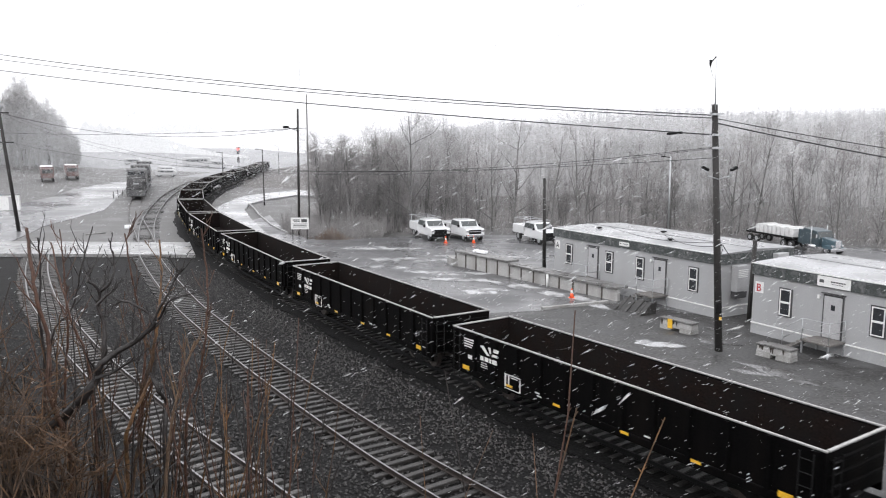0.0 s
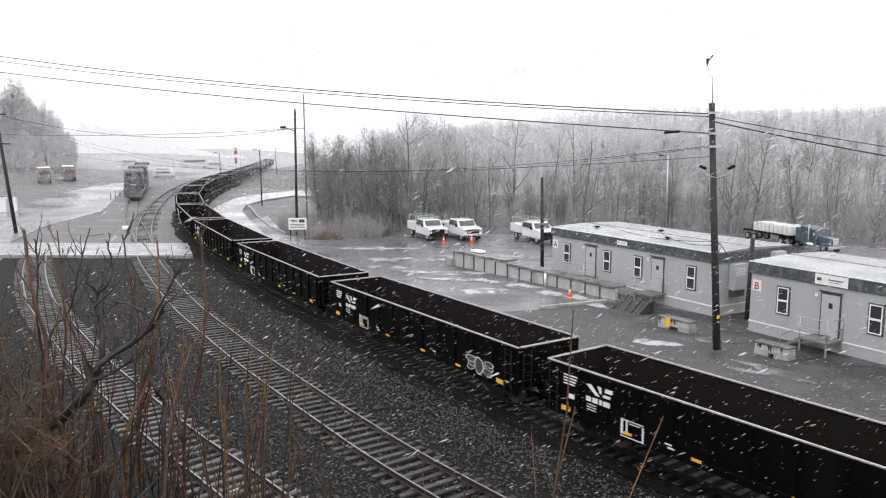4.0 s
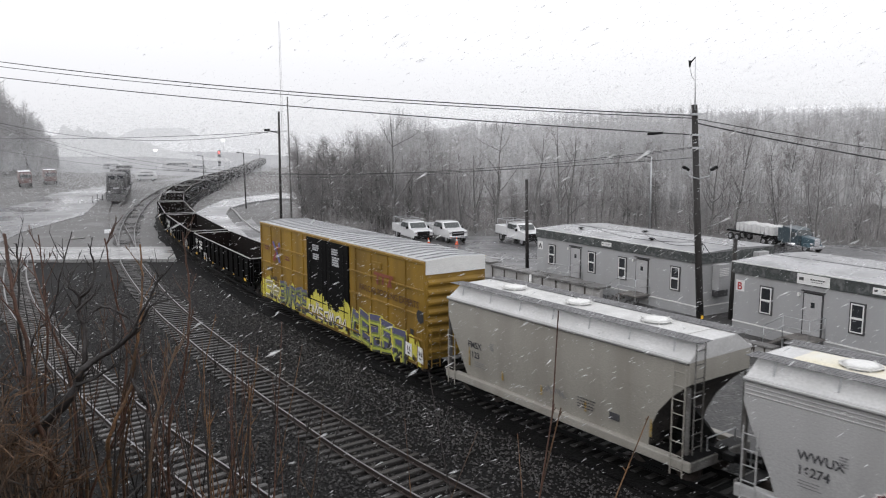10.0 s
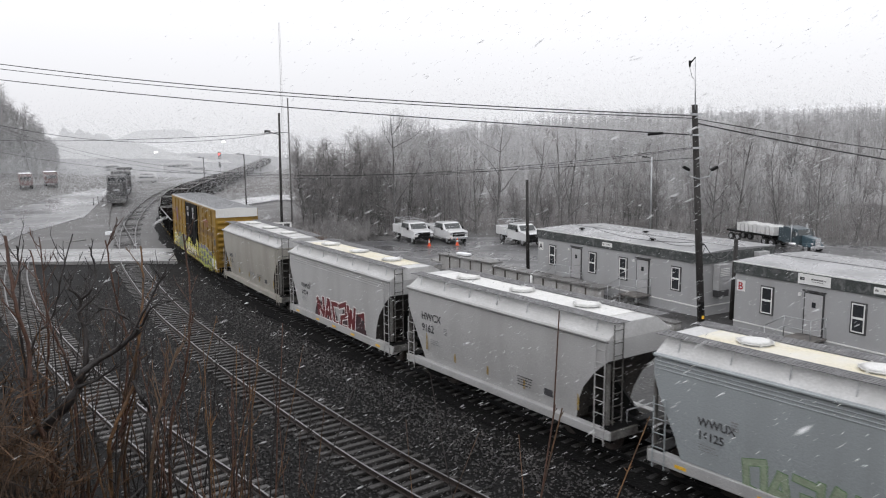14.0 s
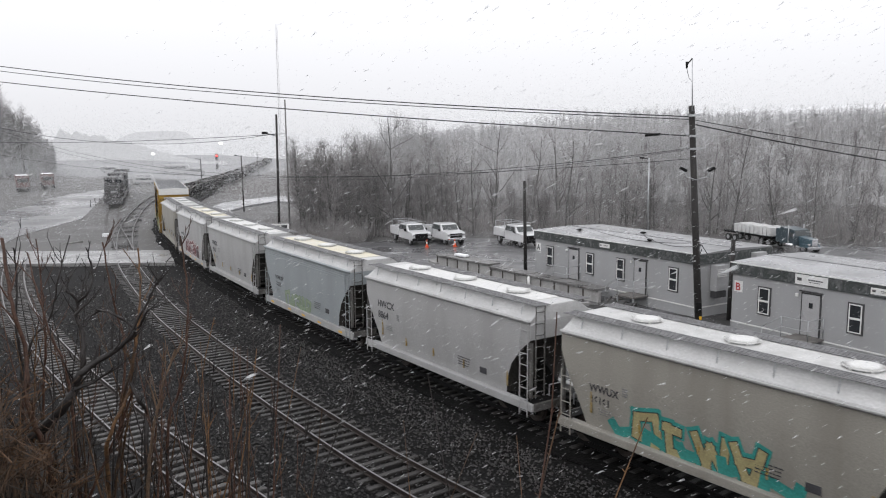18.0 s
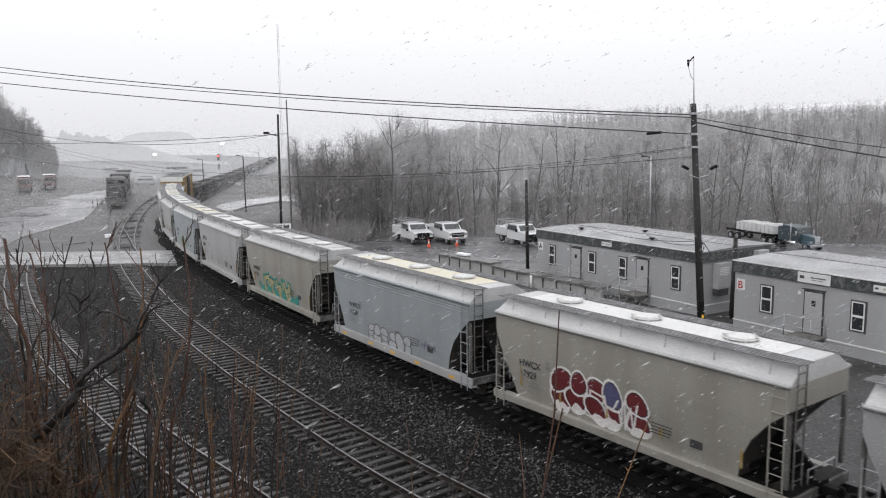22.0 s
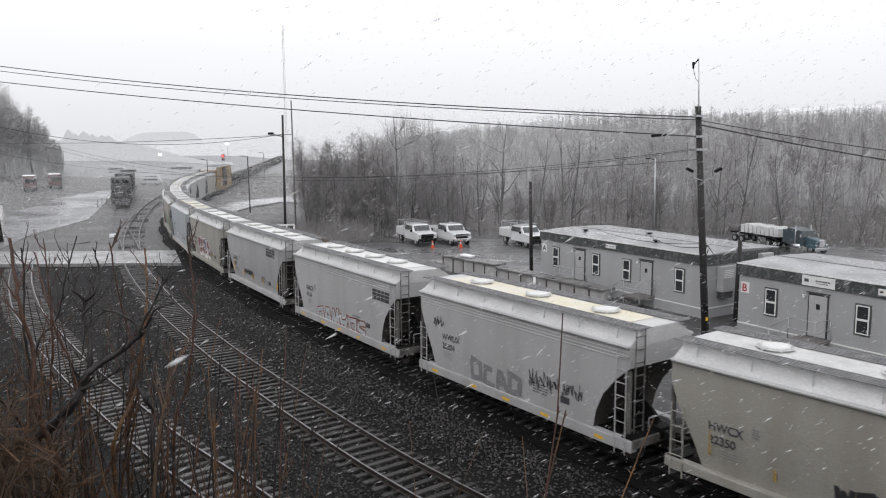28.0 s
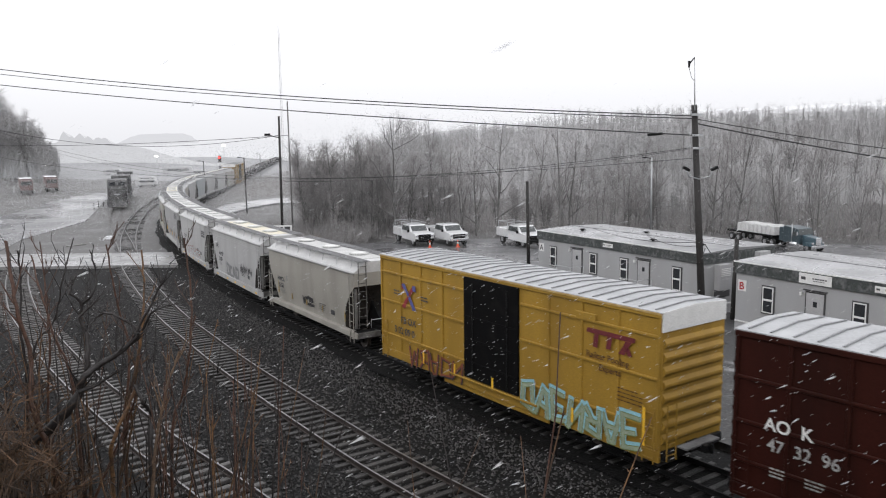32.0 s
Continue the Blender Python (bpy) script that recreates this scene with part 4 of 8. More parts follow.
def boxcar(L, H, paint, belts, label, doors, door_mat, roof_white):
    W, F = 3.02, 0.85
    P_ = PAINTS[paint]
    car = thing("boxcar", label, "freight car", "boxcars of the train")
    h = L / 2
    b = bmesh.new()
    box(b, 0, 0, (F + H) / 2, L, W, H - F - 0.1)
    soften(b, 0.02)
    part("body", b, P_, car)
    d0, d1 = doors
    y = W / 2
    for sgn in (-1, 1):
        boxpart("side_sill", P_, car, 0, sgn * (y - 0.03), F - 0.12, L, 0.12, 0.36, 0.02)
        boxpart("fish_belly_sill", P_, car, (d0 + d1) / 2, sgn * (y - 0.06), F - 0.3, (d1 - d0) + 3.0, 0.08, 0.36, 0.02)
        boxpart("eave_rail", P_, car, 0, sgn * (y + 0.02), H - 0.13, L, 0.1, 0.16, 0.02)
        if paint != "oxide":
            boxpart("roof_edge", EAVEPALE, car, 0, sgn * (y + 0.075), H - 0.07, L, 0.02, 0.06, 0.005, "pale edge strip under the roof")
        n = 12 if L > 17 else 10
        for i in range(n + 1):
            x = -h + 0.08 + i * (L - 0.16) / n
            if d0 - 0.1 < x < d1 + 0.1:
                continue
            boxpart("side_post", P_, car, x, sgn * (y + 0.03), (F + H) / 2, 0.11, 0.07, H - F - 0.3, 0.015)
        for z in belts:
            for a, c in ((-h, d0), (d1, h)):
                boxpart("belt_rail", P_, car, (a + c) / 2, sgn * (y + 0.03), z, c - a - 0.06, 0.085, 0.085, 0.012)
        half = (d1 - d0) / 2
        leaves = (d0 + half / 2, d1 - half / 2) if d1 - d0 > 3.4 else ((d0 + d1) / 2,)
        for x in leaves:
            wd = (d1 - d0) / len(leaves) - 0.04
            door = boxpart("plug_door", door_mat, car, x, sgn * (y + 0.05), (F + H) / 2 - 0.04, wd, 0.1, H - F - 0.35, 0.02, "black plug door with lock rods")
            for k in (-0.32, 0.32):
                b = bmesh.new()
                rod(b, (x + k * wd, sgn * (y + 0.13), F + 0.15), (x + k * wd, sgn * (y + 0.13), H - 0.4), 0.022, n=5)
                part("lock_rod", b, IRON, door)
            for z in (F + 0.8, F + 1.7, F + 2.6):
                boxpart("door_rib", door_mat, door, x, sgn * (y + 0.11), z, wd - 0.1, 0.03, 0.06, 0.01)
        boxpart("door_track", P_, car, (d0 + d1) / 2, sgn * (y + 0.1), F + 0.06, (d1 - d0) + 2.0, 0.1, 0.07, 0.01)
    # roof with pressed ribs
    b = bmesh.new()
    prism(b, [(-W / 2 - 0.05, H - 0.06), (-W / 2 - 0.05, H - 0.02), (0, H + 0.07), (W / 2 + 0.05, H - 0.02), (W / 2 + 0.05, H - 0.06)], -h - 0.02, h + 0.02, "x")
    part("roof", b, ROOFZINC, car, "snow-wet ribbed metal roof")
    k = int(L / 0.62)
    for i in range(k):
        x = -h + (i + 0.5) * L / k
        b = bmesh.new()
        prism(b, [(-W / 2 + 0.08, H - 0.0), (0, H + 0.082), (W / 2 - 0.08, H - 0.0), (W / 2 - 0.08, H + 0.028), (0, H + 0.11), (-W / 2 + 0.08, H + 0.028)], x - 0.028, x + 0.028, "x")
        part("roof_rib", b, RIBGREY, car)
    for sgn in (-1, 1):
        x = sgn * h
        if roof_white:
            b = bmesh.new()
            prism(b, [(-W / 2 - 0.01, H - 0.62), (W / 2 + 0.01, H - 0.62), (W / 2 + 0.01, H - 0.02), (0, H + 0.06), (-W / 2 - 0.01, H - 0.02)], x + sgn * 0.001, x + sgn * 0.05, "x")
            part("end_panel", b, HATCHWHITE, car, "white painted upper end panel")
        z = F + 0.25
        while z < H - 0.8:
            b = bmesh.new()
            prism(b, [(x, z), (x + sgn * 0.09, z + 0.12), (x + sgn * 0.09, z + 0.2), (x, z + 0.32)], -W / 2 + 0.1, W / 2 - 0.1)
            part("end_corrugation", b, P_, car)
            z += 0.42
        ladder(car, sgn * (h - 0.35), y + 0.09, 0.5, F + 1.4, 0.42, 5, "x", P_)
        ladder(car, x + sgn * 0.14, -sgn * (y - 0.4), 0.6, F + 1.5, 0.42, 5, "y", P_)
        boxpart("end_sill", IRON, car, x + sgn * 0.05, 0, F - 0.08, 0.16, W - 0.2, 0.3, 0.02)
        boxpart("crossover_platform", ROOFGREY, car, x + sgn * 0.3, 0, F + 0.1, 0.35, 1.6, 0.05)
    boxpart("centre_sill", IRON, car, 0, 0, 0.8, L + 0.4, 0.5, 0.3)
    for i in range(9):
        boxpart("cross_bearer", IRON, car, -h + 1 + i * (L - 2) / 8, 0, 0.86, 0.16, W - 0.3, 0.16)
    running_gear(car, h - 2.2, h)
    return car


def cross_emblem(car, x, y, z, size, first, other):
    for colour, sgn, dy in ((first, 1, 0.0), (other, -1, 0.004)):
        b = bmesh.new()
        for k, pts in enumerate(([(-1, -0.9), (-0.55, -1), (0.05, -0.12), (-0.15, 0.12)], [(0.1, 0.0), (-0.1, 0.2), (0.6, 1.0), (1, 0.85)], [(-0.9, 1.0), (-0.5, 0.9), (-0.55, 0.55), (-1.0, 0.5)])):
            b.faces.new([b.verts.new((x - sgn * u * size, y + dy + 0.0006 * k, z + v * size)) for u, v in pts])
        part("emblem", b, SPRAY[colour], car, "crossed two-colour emblem")


def block_emblem(car, x, y, z, w, hgt, colour):
    b = bmesh.new()
    for u0, u1, v0, v1, lean in ((0, 1.0, 0.74, 1.0, 0.02), (0.14, 0.24, 0.0, 0.73, 0.03), (0.42, 0.52, 0.08, 0.73, 0.03), (0.68, 0.8, 0.0, 0.73, 0.14), (0.86, 0.96, 0.0, 0.4, -0.06)):
        b.faces.new([b.verts.new((x - u * w, y, z + v * hgt)) for u, v in ((u0, v0), (u0 + lean, v1), (u1 + lean, v1), (u1, v0))])
    part("emblem", b, SPRAY[colour], car, "red barred emblem")


TRAIN = []  # each car with the place of its middle along the line at the start

g0 = gondola()
TRAIN.append((g0, 25.45 - 17.35 * 1))
for k in range(-2, 13):
    if k == -1:
        continue
    TRAIN.append((copy_thing(g0, pose(0, 0, 0)), 25.45 + 17.35 * k))

tag_letters(TRAIN[0][0], -4.9, 1.625, 1.0, 1.6, 0.55, 3, "black", "white", 71, "white sprayed outlines on the black side")
DOORBLACK = mat("black_plug_door", (0.0035, 0.0034, 0.0035), 0.65, 0.5, 2, 18, 0.2, spec=0.08, c2=(0.009, 0.0085, 0.008), mix2=0.35, spread=0.12)
bx = boxcar(18.9, 5.2, "yellow", (1.72, 2.79, 3.86), "yellow high-cube boxcar with black doors and sprayed tags", (-2.49, 2.47), DOORBLACK, True)
yb = 1.51
cross_emblem(bx, 6.85, yb + 0.075, 3.6, 0.62, "red", "blue")
block_emblem(bx, -5.05, yb + 0.075, 3.58, 1.8, 0.56, "faded")
letters("reporting_mark", "TBOX", 0.34, DARKMARK, bx, wall_sign(8.55, yb + 0.075, 2.32), bold=0.005)
letters("reporting_mark", "664307", 0.34, DARKMARK, bx, wall_sign(7.9, yb + 0.075, 1.85), bold=0.005)
letters("slogan", "RAILCAR POOLING EXPERTS", 0.42, SPRAY["rust"], bx, wall_sign(-3.6, yb + 0.075, 3.08), bold=0.006)
bars("small_writing", bx, 8.7, yb + 0.075, 3.85, 0.6, 0.3, 2, SPRAY["maroon"], 0.6, 6)
bars("small_writing", bx, 5.6, yb + 0.075, 3.55, 0.7, 0.3, 2, SPRAY["maroon"], 0.6, 7)
for k, (x0, z0) in enumerate(((1.63, 4.67), (1.6, 4.2), (-0.7, 4.7), (-0.75, 4.3))):
    bars("small_writing", bx, x0, yb + 0.112, z0, 0.8, 0.34 if k < 3 else 0.5, 3 if k < 3 else 4, SPRAY["silver"], 0.75, 8 + k)
boxpart("belt_box", PAINTS["yellow"], bx, -5.3, yb + 0.05, 4.45, 0.9, 0.08, 0.3, 0.02)
r = random.Random(4)
for i in range(60):
    u = 9.3 - i * 18.6 / 60
    hi = (1.62 if u > 2.5 else 1.72 if u > -2.5 else 1.1 if u > -7.2 else 1.55) + 0.18 * math.sin(i * 0.55) + r.uniform(-0.3, 0.3)
    lo = r.choice((0.56, 0.58, 0.7, 0.9))
    wd = r.uniform(0.3, 0.5)
    lean = r.uniform(-0.12, 0.12)
    lift = 0.112 if -2.6 < u < 2.6 else 0.066
    b = bmesh.new()
    b.faces.new([b.verts.new((u + q, yb + lift + 0.0006 * (i % 3), v)) for q, v in ((wd / 2, lo), (wd / 2 + lean, hi), (lean, hi + r.uniform(0.0, 0.2)), (lean - wd / 2, hi - r.uniform(0, 0.25)), (-wd / 2, lo))])
    part("sprayed_patch", b, SPRAY["yellow"], bx, "ragged lemon-yellow sprayed patch")
angular_tag(bx, yb + 0.075, 8.8, 0.75, 2.4, 0.8, (0, 2), 0.16, (("white", 1.2, 0.05, 0.05), ("olive", 1.0, 0, 0)), 23, "ragged white and olive sprayed figures")
angular_tag(bx, yb + 0.075, 6.5, 0.85, 4.0, 1.0, (0, 4, 2, 0, 1), 0.2, (("yellow", 1.7, 0, 0), ("black", 1.25, -0.05, -0.08), ("slate", 1.1, 0, 0.06), ("moss", 0.6, 0.03, -0.05)), 21, "slate blue and moss green sprayed tag over lemon yellow")
angular_tag(bx, yb + 0.125, 2.35, 0.82, 4.6, 0.5, (7, 5, 1, 7, 4, 7, 5), 0.1, (("yellow", 2.2, 0, 0), ("black", 1.4, -0.03, -0.04), ("white", 0.9, 0, 0)), 24, "small white and black figures sprayed on yellow")
angular_tag(bx, yb + 0.075, -2.65, 0.7, 5.2, 1.12, (6, 0, 1, 0, 2), 0.31, (("yellow", 1.9, 0, 0), ("black", 1.3, -0.06, -0.08), ("slate", 1.12, 0.0, 0.09), ("moss", 0.72, 0.03, -0.12), ("lime", 0.34, 0.06, -0.16)), 22, "slate blue letters over lime and moss, sprayed along the side")
for i in range(34):
    u, lo = 9.2 - i * 18.4 / 34 + r.uniform(-0.2, 0.2), r.uniform(0.57, 0.8)
    wd, hi = r.uniform(0.1, 0.42), r.uniform(0.12, 0.42)
    lift = 0.155 if -2.7 < u < 2.7 else 0.112
    b = bmesh.new()
    b.faces.new([b.verts.new((u + q * wd, yb + lift + 0.0006 * (i % 3), lo + v * hi)) for q, v in ((0.5, 0), (0.42, 0.6), (0.16, 0.45), (0.05, 1.0), (-0.2, 0.5), (-0.46, 0.75), (-0.5, 0))])
    part("sprayed_patch", b, SPRAY["black"], bx, "black sprayed smear along the sill")
for x, z, wd, hh in ((-8.2, 1.15, 0.55, 0.6), (-9.15, 1.1, 0.45, 0.7), (1.1, 1.45, 0.4, 0.3), (-0.5, 1.2, 0.5, 0.55)):
    b = bmesh.new()
    prism(b, [(x - wd / 2, z - hh / 2), (x + wd / 2, z - hh / 2 + 0.04), (x + wd / 2 - 0.03, z + hh / 2), (x - wd / 2 + 0.02, z + hh / 2 - 0.03)], yb + 0.1 + (0.03 if -2.5 < x < 2.5 else 0), yb + 0.105 + (0.03 if -2.5 < x < 2.5 else 0))
    mark = part("sticker", b, WHITEMARK, bx, "white sprayed square with black marks")
    part("black_mark", ribbons(lambda v, q=yb + 0.112 + (0.03 if -2.5 < x < 2.5 else 0): q, [[(x + 0.08, z + 0.12), (x + 0.06, z - 0.02)], [(x - 0.08, z + 0.1), (x - 0.1, z - 0.05)], [(x + 0.05, z - 0.15), (x - 0.06, z - 0.17)]], 0.07, 0), SPRAY["black"], mark)
b = bmesh.new()
prism(b, [(-8.85, 2.85), (-9.0, 3.05), (-9.35, 3.0), (-9.42, 2.6), (-9.2, 2.45), (-8.95, 2.55)], yb + 0.098, yb + 0.102)
part("sprayed_tag", b, SPRAY["black"], bx, "black sprayed blot")
b = bmesh.new()
prism(b, [(-8.3, 2.12), (-8.62, 2.1), (-8.6, 1.85), (-8.35, 1.9)], yb + 0.098, yb + 0.102)
part("sprayed_tag", b, SPRAY["black"], bx, "small black sprayed blot")
TRAIN.append((bx, -29.02))

SPEC = [
    ("cream", False, "grey", 3, ("FMSX", "1123"), [(0.35, 1.35, 1.1, 0.35, 3, "grey", None, 30, "small grey scrawl", 0.12, None)], None, "cream covered hopper railcar with grey roof walkways", -45.64),
    ("white", True, "cream", 3, ("WWUX", "16274"), [("angular", 2.6, 0.72, 6.0, 0.8, (3, 3, 3, 3), 0.42, (("shade", 1.0, 0, 0),), 61, "dark maroon shade of the sprayed tag"), ("angular", 2.15, 0.8, 5.3, 1.16, (5, 3, 6, 1, 4, 7), 0.24, (("white", 1.42, 0, 0), ("maroon", 1.0, 0, 0)), 31, "angular red sprayed tag with white outline")], None, "light grey covered hopper railcar with red sprayed tag", -58.82),
    ("white", False, "white", 3, ("HWCX", "9162"), None, None, "white covered hopper railcar with pale roof deck", -71.8),
    ("bluegrey", True, "cream", 3, ("WWUX", "16125"), [("angular", 2.8, 0.68, 3.7, 0.92, (7, 3, 0, 3, 2), 0.16, (("green", 1.4, 0, 0), ("mint", 1.1, 0, 0)), 33, "faded pale green sprayed tag with green outline")], None, "blue-grey covered hopper railcar with faded green tag", -85.05),
    ("white", False, "white", 3, ("HWCX", "8864"), None, None, "white covered hopper railcar with round hatch covers", -98.13),
    ("cream", False, "grey", 3, ("WWUX", "16161"), [("angular", 3.7, 0.98, 6.4, 0.32, (5, 5, 5, 5, 5), 0.34, (("teal", 1.0, 0, 0),), 62, "teal sprayed band"), ("angular", 2.9, 1.0, 4.6, 0.86, (7, 6, 4, 3), 0.26, (("teal", 1.9, 0, 0.04), ("black", 1.24, 0, 0), ("sand", 1.0, 0, 0)), 35, "sand-coloured sprayed letters on teal")], None, "cream covered hopper railcar with teal and olive tag", -111.12),
    ("bluegrey", True, "cream", 3, ("WWUX", "16389"), [(2.4, 0.7, 3.9, 0.85, 6, "silver", "grey", 36, "pale silver sprayed bubbles", 0.12, None), (-2.3, 1.35, 1.1, 0.35, 4, "slate", None, 46, "small dark scrawl", 0.12, None)], None, "grey-blue covered hopper railcar with faint tag", -124.7),
    ("cream", False, "white", 3, ("HWCX", "17929"), [(2.85, 0.95, 4.0, 1.4, 5, "maroon", "white", 37, "dark red sprayed bubbles with white outline", 0.12, "slate"), ("angular", 2.5, 1.1, 3.4, 1.0, (2, 7, 0, 2, 4), 0.07, (("white", 1.0, 0, 0),), 63, "white lines of the red sprayed tag")], None, "cream covered hopper railcar with red tag and dirty end", -137.8),
    ("grey", False, "white", 4, ("GACX", "8405"), [(2.3, 1.32, 2.1, 0.5, 6, "black", None, 38, "thin black sprayed scrawl", 0.12, None), (1.9, 1.3, 1.4, 0.45, 4, "black", None, 64, "thin black sprayed scrawl", 0.12, None)], (-2.72, 3.18), "weathered grey covered hopper railcar with dark emblem", -151.05),
    ("white", True, "white", 4, ("GACX", "9134"), [("angular", 3.0, 0.66, 5.7, 0.8, (7, 3, 4, 3, 7, 1), 0.19, (("faded", 1.75, 0, 0), ("silver", 1.1, 0, 0), ("sky", 0.1, 0.03, 0)), 39, "pale sprayed tag with thin brown outline and blue fills")], (-3.47, 2.86), "white covered hopper railcar with dark emblem and pale tag", -164.43),
    ("white", True, "cream", 3, ("WWUX", "25304"), [("angular", 2.3, 0.95, 3.0, 0.75, (7, 6, 3, 7), 0.22, (("grey", 1.0, 0, 0),), 40, "grey sprayed shapes"), (-1.1, 1.4, 1.6, 0.8, 5, "black", None, 41, "black sprayed scrawl", 0.12, None), (-2.8, 1.45, 1.0, 0.65, 4, "black", None, 65, "black sprayed scrawl", 0.12, None), (4.85, 2.55, 0.8, 0.5, 3, "black", None, 66, "small black scrawl", 0.12, None)], None, "white covered hopper railcar with black scrawled tags", -177.9),
    ("cream", False, "grey", 3, ("HWCX", "22350"), [("angular", 0.95, 1.32, 1.5, 0.42, (4, 7, 1), 0.15, (("black", 1.0, 0, 0),), 42, "small black sprayed tag")], None, "dirty cream covered hopper railcar with small black tag", -190.92),
]
for paint, ribbed, deck, hatches, marks, tag, logo, label, s in SPEC:
    TRAIN.append((hopper(paint, ribbed, deck, hatches, marks, tag, logo, label), s))

by = boxcar(15.8, 5.2, "brightyellow", (1.59, 3.13, 4.43), "bright yellow boxcar with black door and blue tag", (-1.63, 1.62), DOORBLACK, True)
cross_emblem(by, 5.55, yb + 0.075, 3.55, 0.56, "red", "blue")
block_emblem(by, -4.95, yb + 0.075, 3.62, 2.0, 0.6, "maroon")
letters("reporting_mark", "FB OX", 0.42, DARKMARK, by, wall_sign(6.2, yb + 0.075, 2.3), bold=0.006)
letters("reporting_mark", "5 02 09 0", 0.42, DARKMARK, by, wall_sign(6.75, yb + 0.075, 1.8), bold=0.006)
letters("slogan", "Railcar Pooling", 0.3, SPRAY["rust"], by, wall_sign(-4.95, yb + 0.075, 3.26), bold=0.004)
letters("slogan", "Experts", 0.3, SPRAY["rust"], by, wall_sign(-5.5, yb + 0.075, 2.9), bold=0.004)
bars("small_writing", by, -6.3, yb + 0.075, 2.6, 1.0, 0.5, 4, SPRAY["rust"], 0.3, 16)
boxpart("belt_box", PAINTS["brightyellow"], by, -4.9, yb + 0.05, 4.55, 0.9, 0.08, 0.26, 0.02)
for x in (6.75, 4.6):
    bars("small_writing", by, x, yb + 0.075, 3.75, 0.5, 0.25, 2, DARKMARK, 0.5, 18)
for x in (4.4, 2.2, -0.2, -4.4, -7.4):
    boxpart("reflector", YELLOWMARK, by, x, yb + (0.125 if -1.6 < x < 1.6 else 0.12), 1.1 if x > -7 else 1.6, 0.1, 0.01, 0.5 if x > -7 else 1.2, label="yellow reflector stripe")
angular_tag(by, yb + 0.075, -1.75, 0.68, 5.5, 0.98, (7, 3, 0, 5, 2, 3, 0), 0.15, (("sky", 1.7, 0, 0.08), ("moss", 1.2, 0, 0), ("mint", 0.8, 0, 0)), 44, "mint green sprayed tag with pale blue tops")
angular_tag(by, yb + 0.075, 5.6, 0.6, 3.9, 0.85, (4, 2, 3, 7, 5), 0.1, (("black", 1.3, -0.03, -0.03), ("faded", 0.8, 0, 0)), 45, "rusty brown sprayed tag")
TRAIN.append((by, -207.27))

rd = boxcar(18.0, 5.2, "oxide", (1.6, 2.7, 3.9), "oxide red boxcar with white reporting marks", (-2.0, 2.0), PAINTS["oxide"], False)
letters("reporting_mark", "AO  K", 0.48, WHITEMARK, rd, wall_sign(8.05, yb + 0.075, 2.66), bold=0.008)
letters("reporting_mark", "47  32  96", 0.46, RIM, rd, wall_sign(7.95, yb + 0.075, 2.12), bold=0.006)
bars("small_writing", rd, 7.85, yb + 0.075, 1.7, 0.4, 0.3, 3, RIM, 0.45, 19)
bars("small_writing", rd, 6.9, yb + 0.075, 1.7, 0.5, 0.3, 3, RIM, 0.45, 20)
TRAIN.append((rd, -226.5))
# ---- office trailers ----
TRAILER = mat("pale_grey_siding", (0.33, 0.335, 0.34), 0.6, 0.08, 0.8, 18, 0.08, c2=(0.295, 0.295, 0.295), mix2=0.4, spread=0.2, streak=True)
FASCIA = mat("dark_shingle_fascia", (0.045, 0.051, 0.05), 0.8, 0.6, 5, 22, 0.6, c2=(0.13, 0.133, 0.134), mix2=0.4, spread=0.12)
MEMBRANE = mat("wet_roof_membrane", (0.22, 0.223, 0.229), 0.34, 0.2, 0.35, 6, 0.15, c2=(0.15, 0.152, 0.155), mix2=0.45, spread=0.2, wet=0.15)
TRIMWHITE = mat("white_trim", (0.66, 0.66, 0.65), 0.5, 0.12, 3, 20, 0.05)
DOORGREY = mat("grey_steel_door", (0.36, 0.36, 0.365), 0.45, 0.12, 2, 20, 0.05)
FRAMEDARK = mat("dark_frame", (0.05, 0.05, 0.052), 0.5, 0.2, 3, 20, 0.05)
GLASS = mat("dark_window_glass", (0.03, 0.032, 0.036), 0.08, 0.2, 2, 10, 0.0)
WOODWET = mat("wet_planks", (0.16, 0.15, 0.14), 0.6, 0.4, 2, 20, 0.4, c2=(0.09, 0.085, 0.08), mix2=0.45, spread=0.15)
CONEORANGE = mat("orange_cone", (0.7, 0.1, 0.03), 0.5, 0.15, 4, 20, 0.05)
SIGNRED = mat("sign_red", (0.35, 0.03, 0.03), 0.5, 0.1, 4, 20, 0.02)


def sash(parent, x, y, z, w, h):
    win = boxpart("window", FRAMEDARK, parent, x, y - 0.02, z, w + 0.16, 0.05, h + 0.14, 0.01, "dark framed sash window with white sashes")
    for k in (-1, 1):
        b = bmesh.new()
        zz, hh = z + k * h / 4, h / 2
        for sx in (-1, 1):
            box(b, x + sx * (w / 2 - 0.025), y - 0.06, zz, 0.05, 0.04, hh)
            box(b, x, y - 0.06, zz + sx * (hh / 2 - 0.025), w - 0.1, 0.04, 0.05)
        part("sash", b, TRIMWHITE, win, "white sash")
        boxpart("pane", GLASS, win, x, y - 0.052, zz, w - 0.1, 0.014, hh - 0.1)


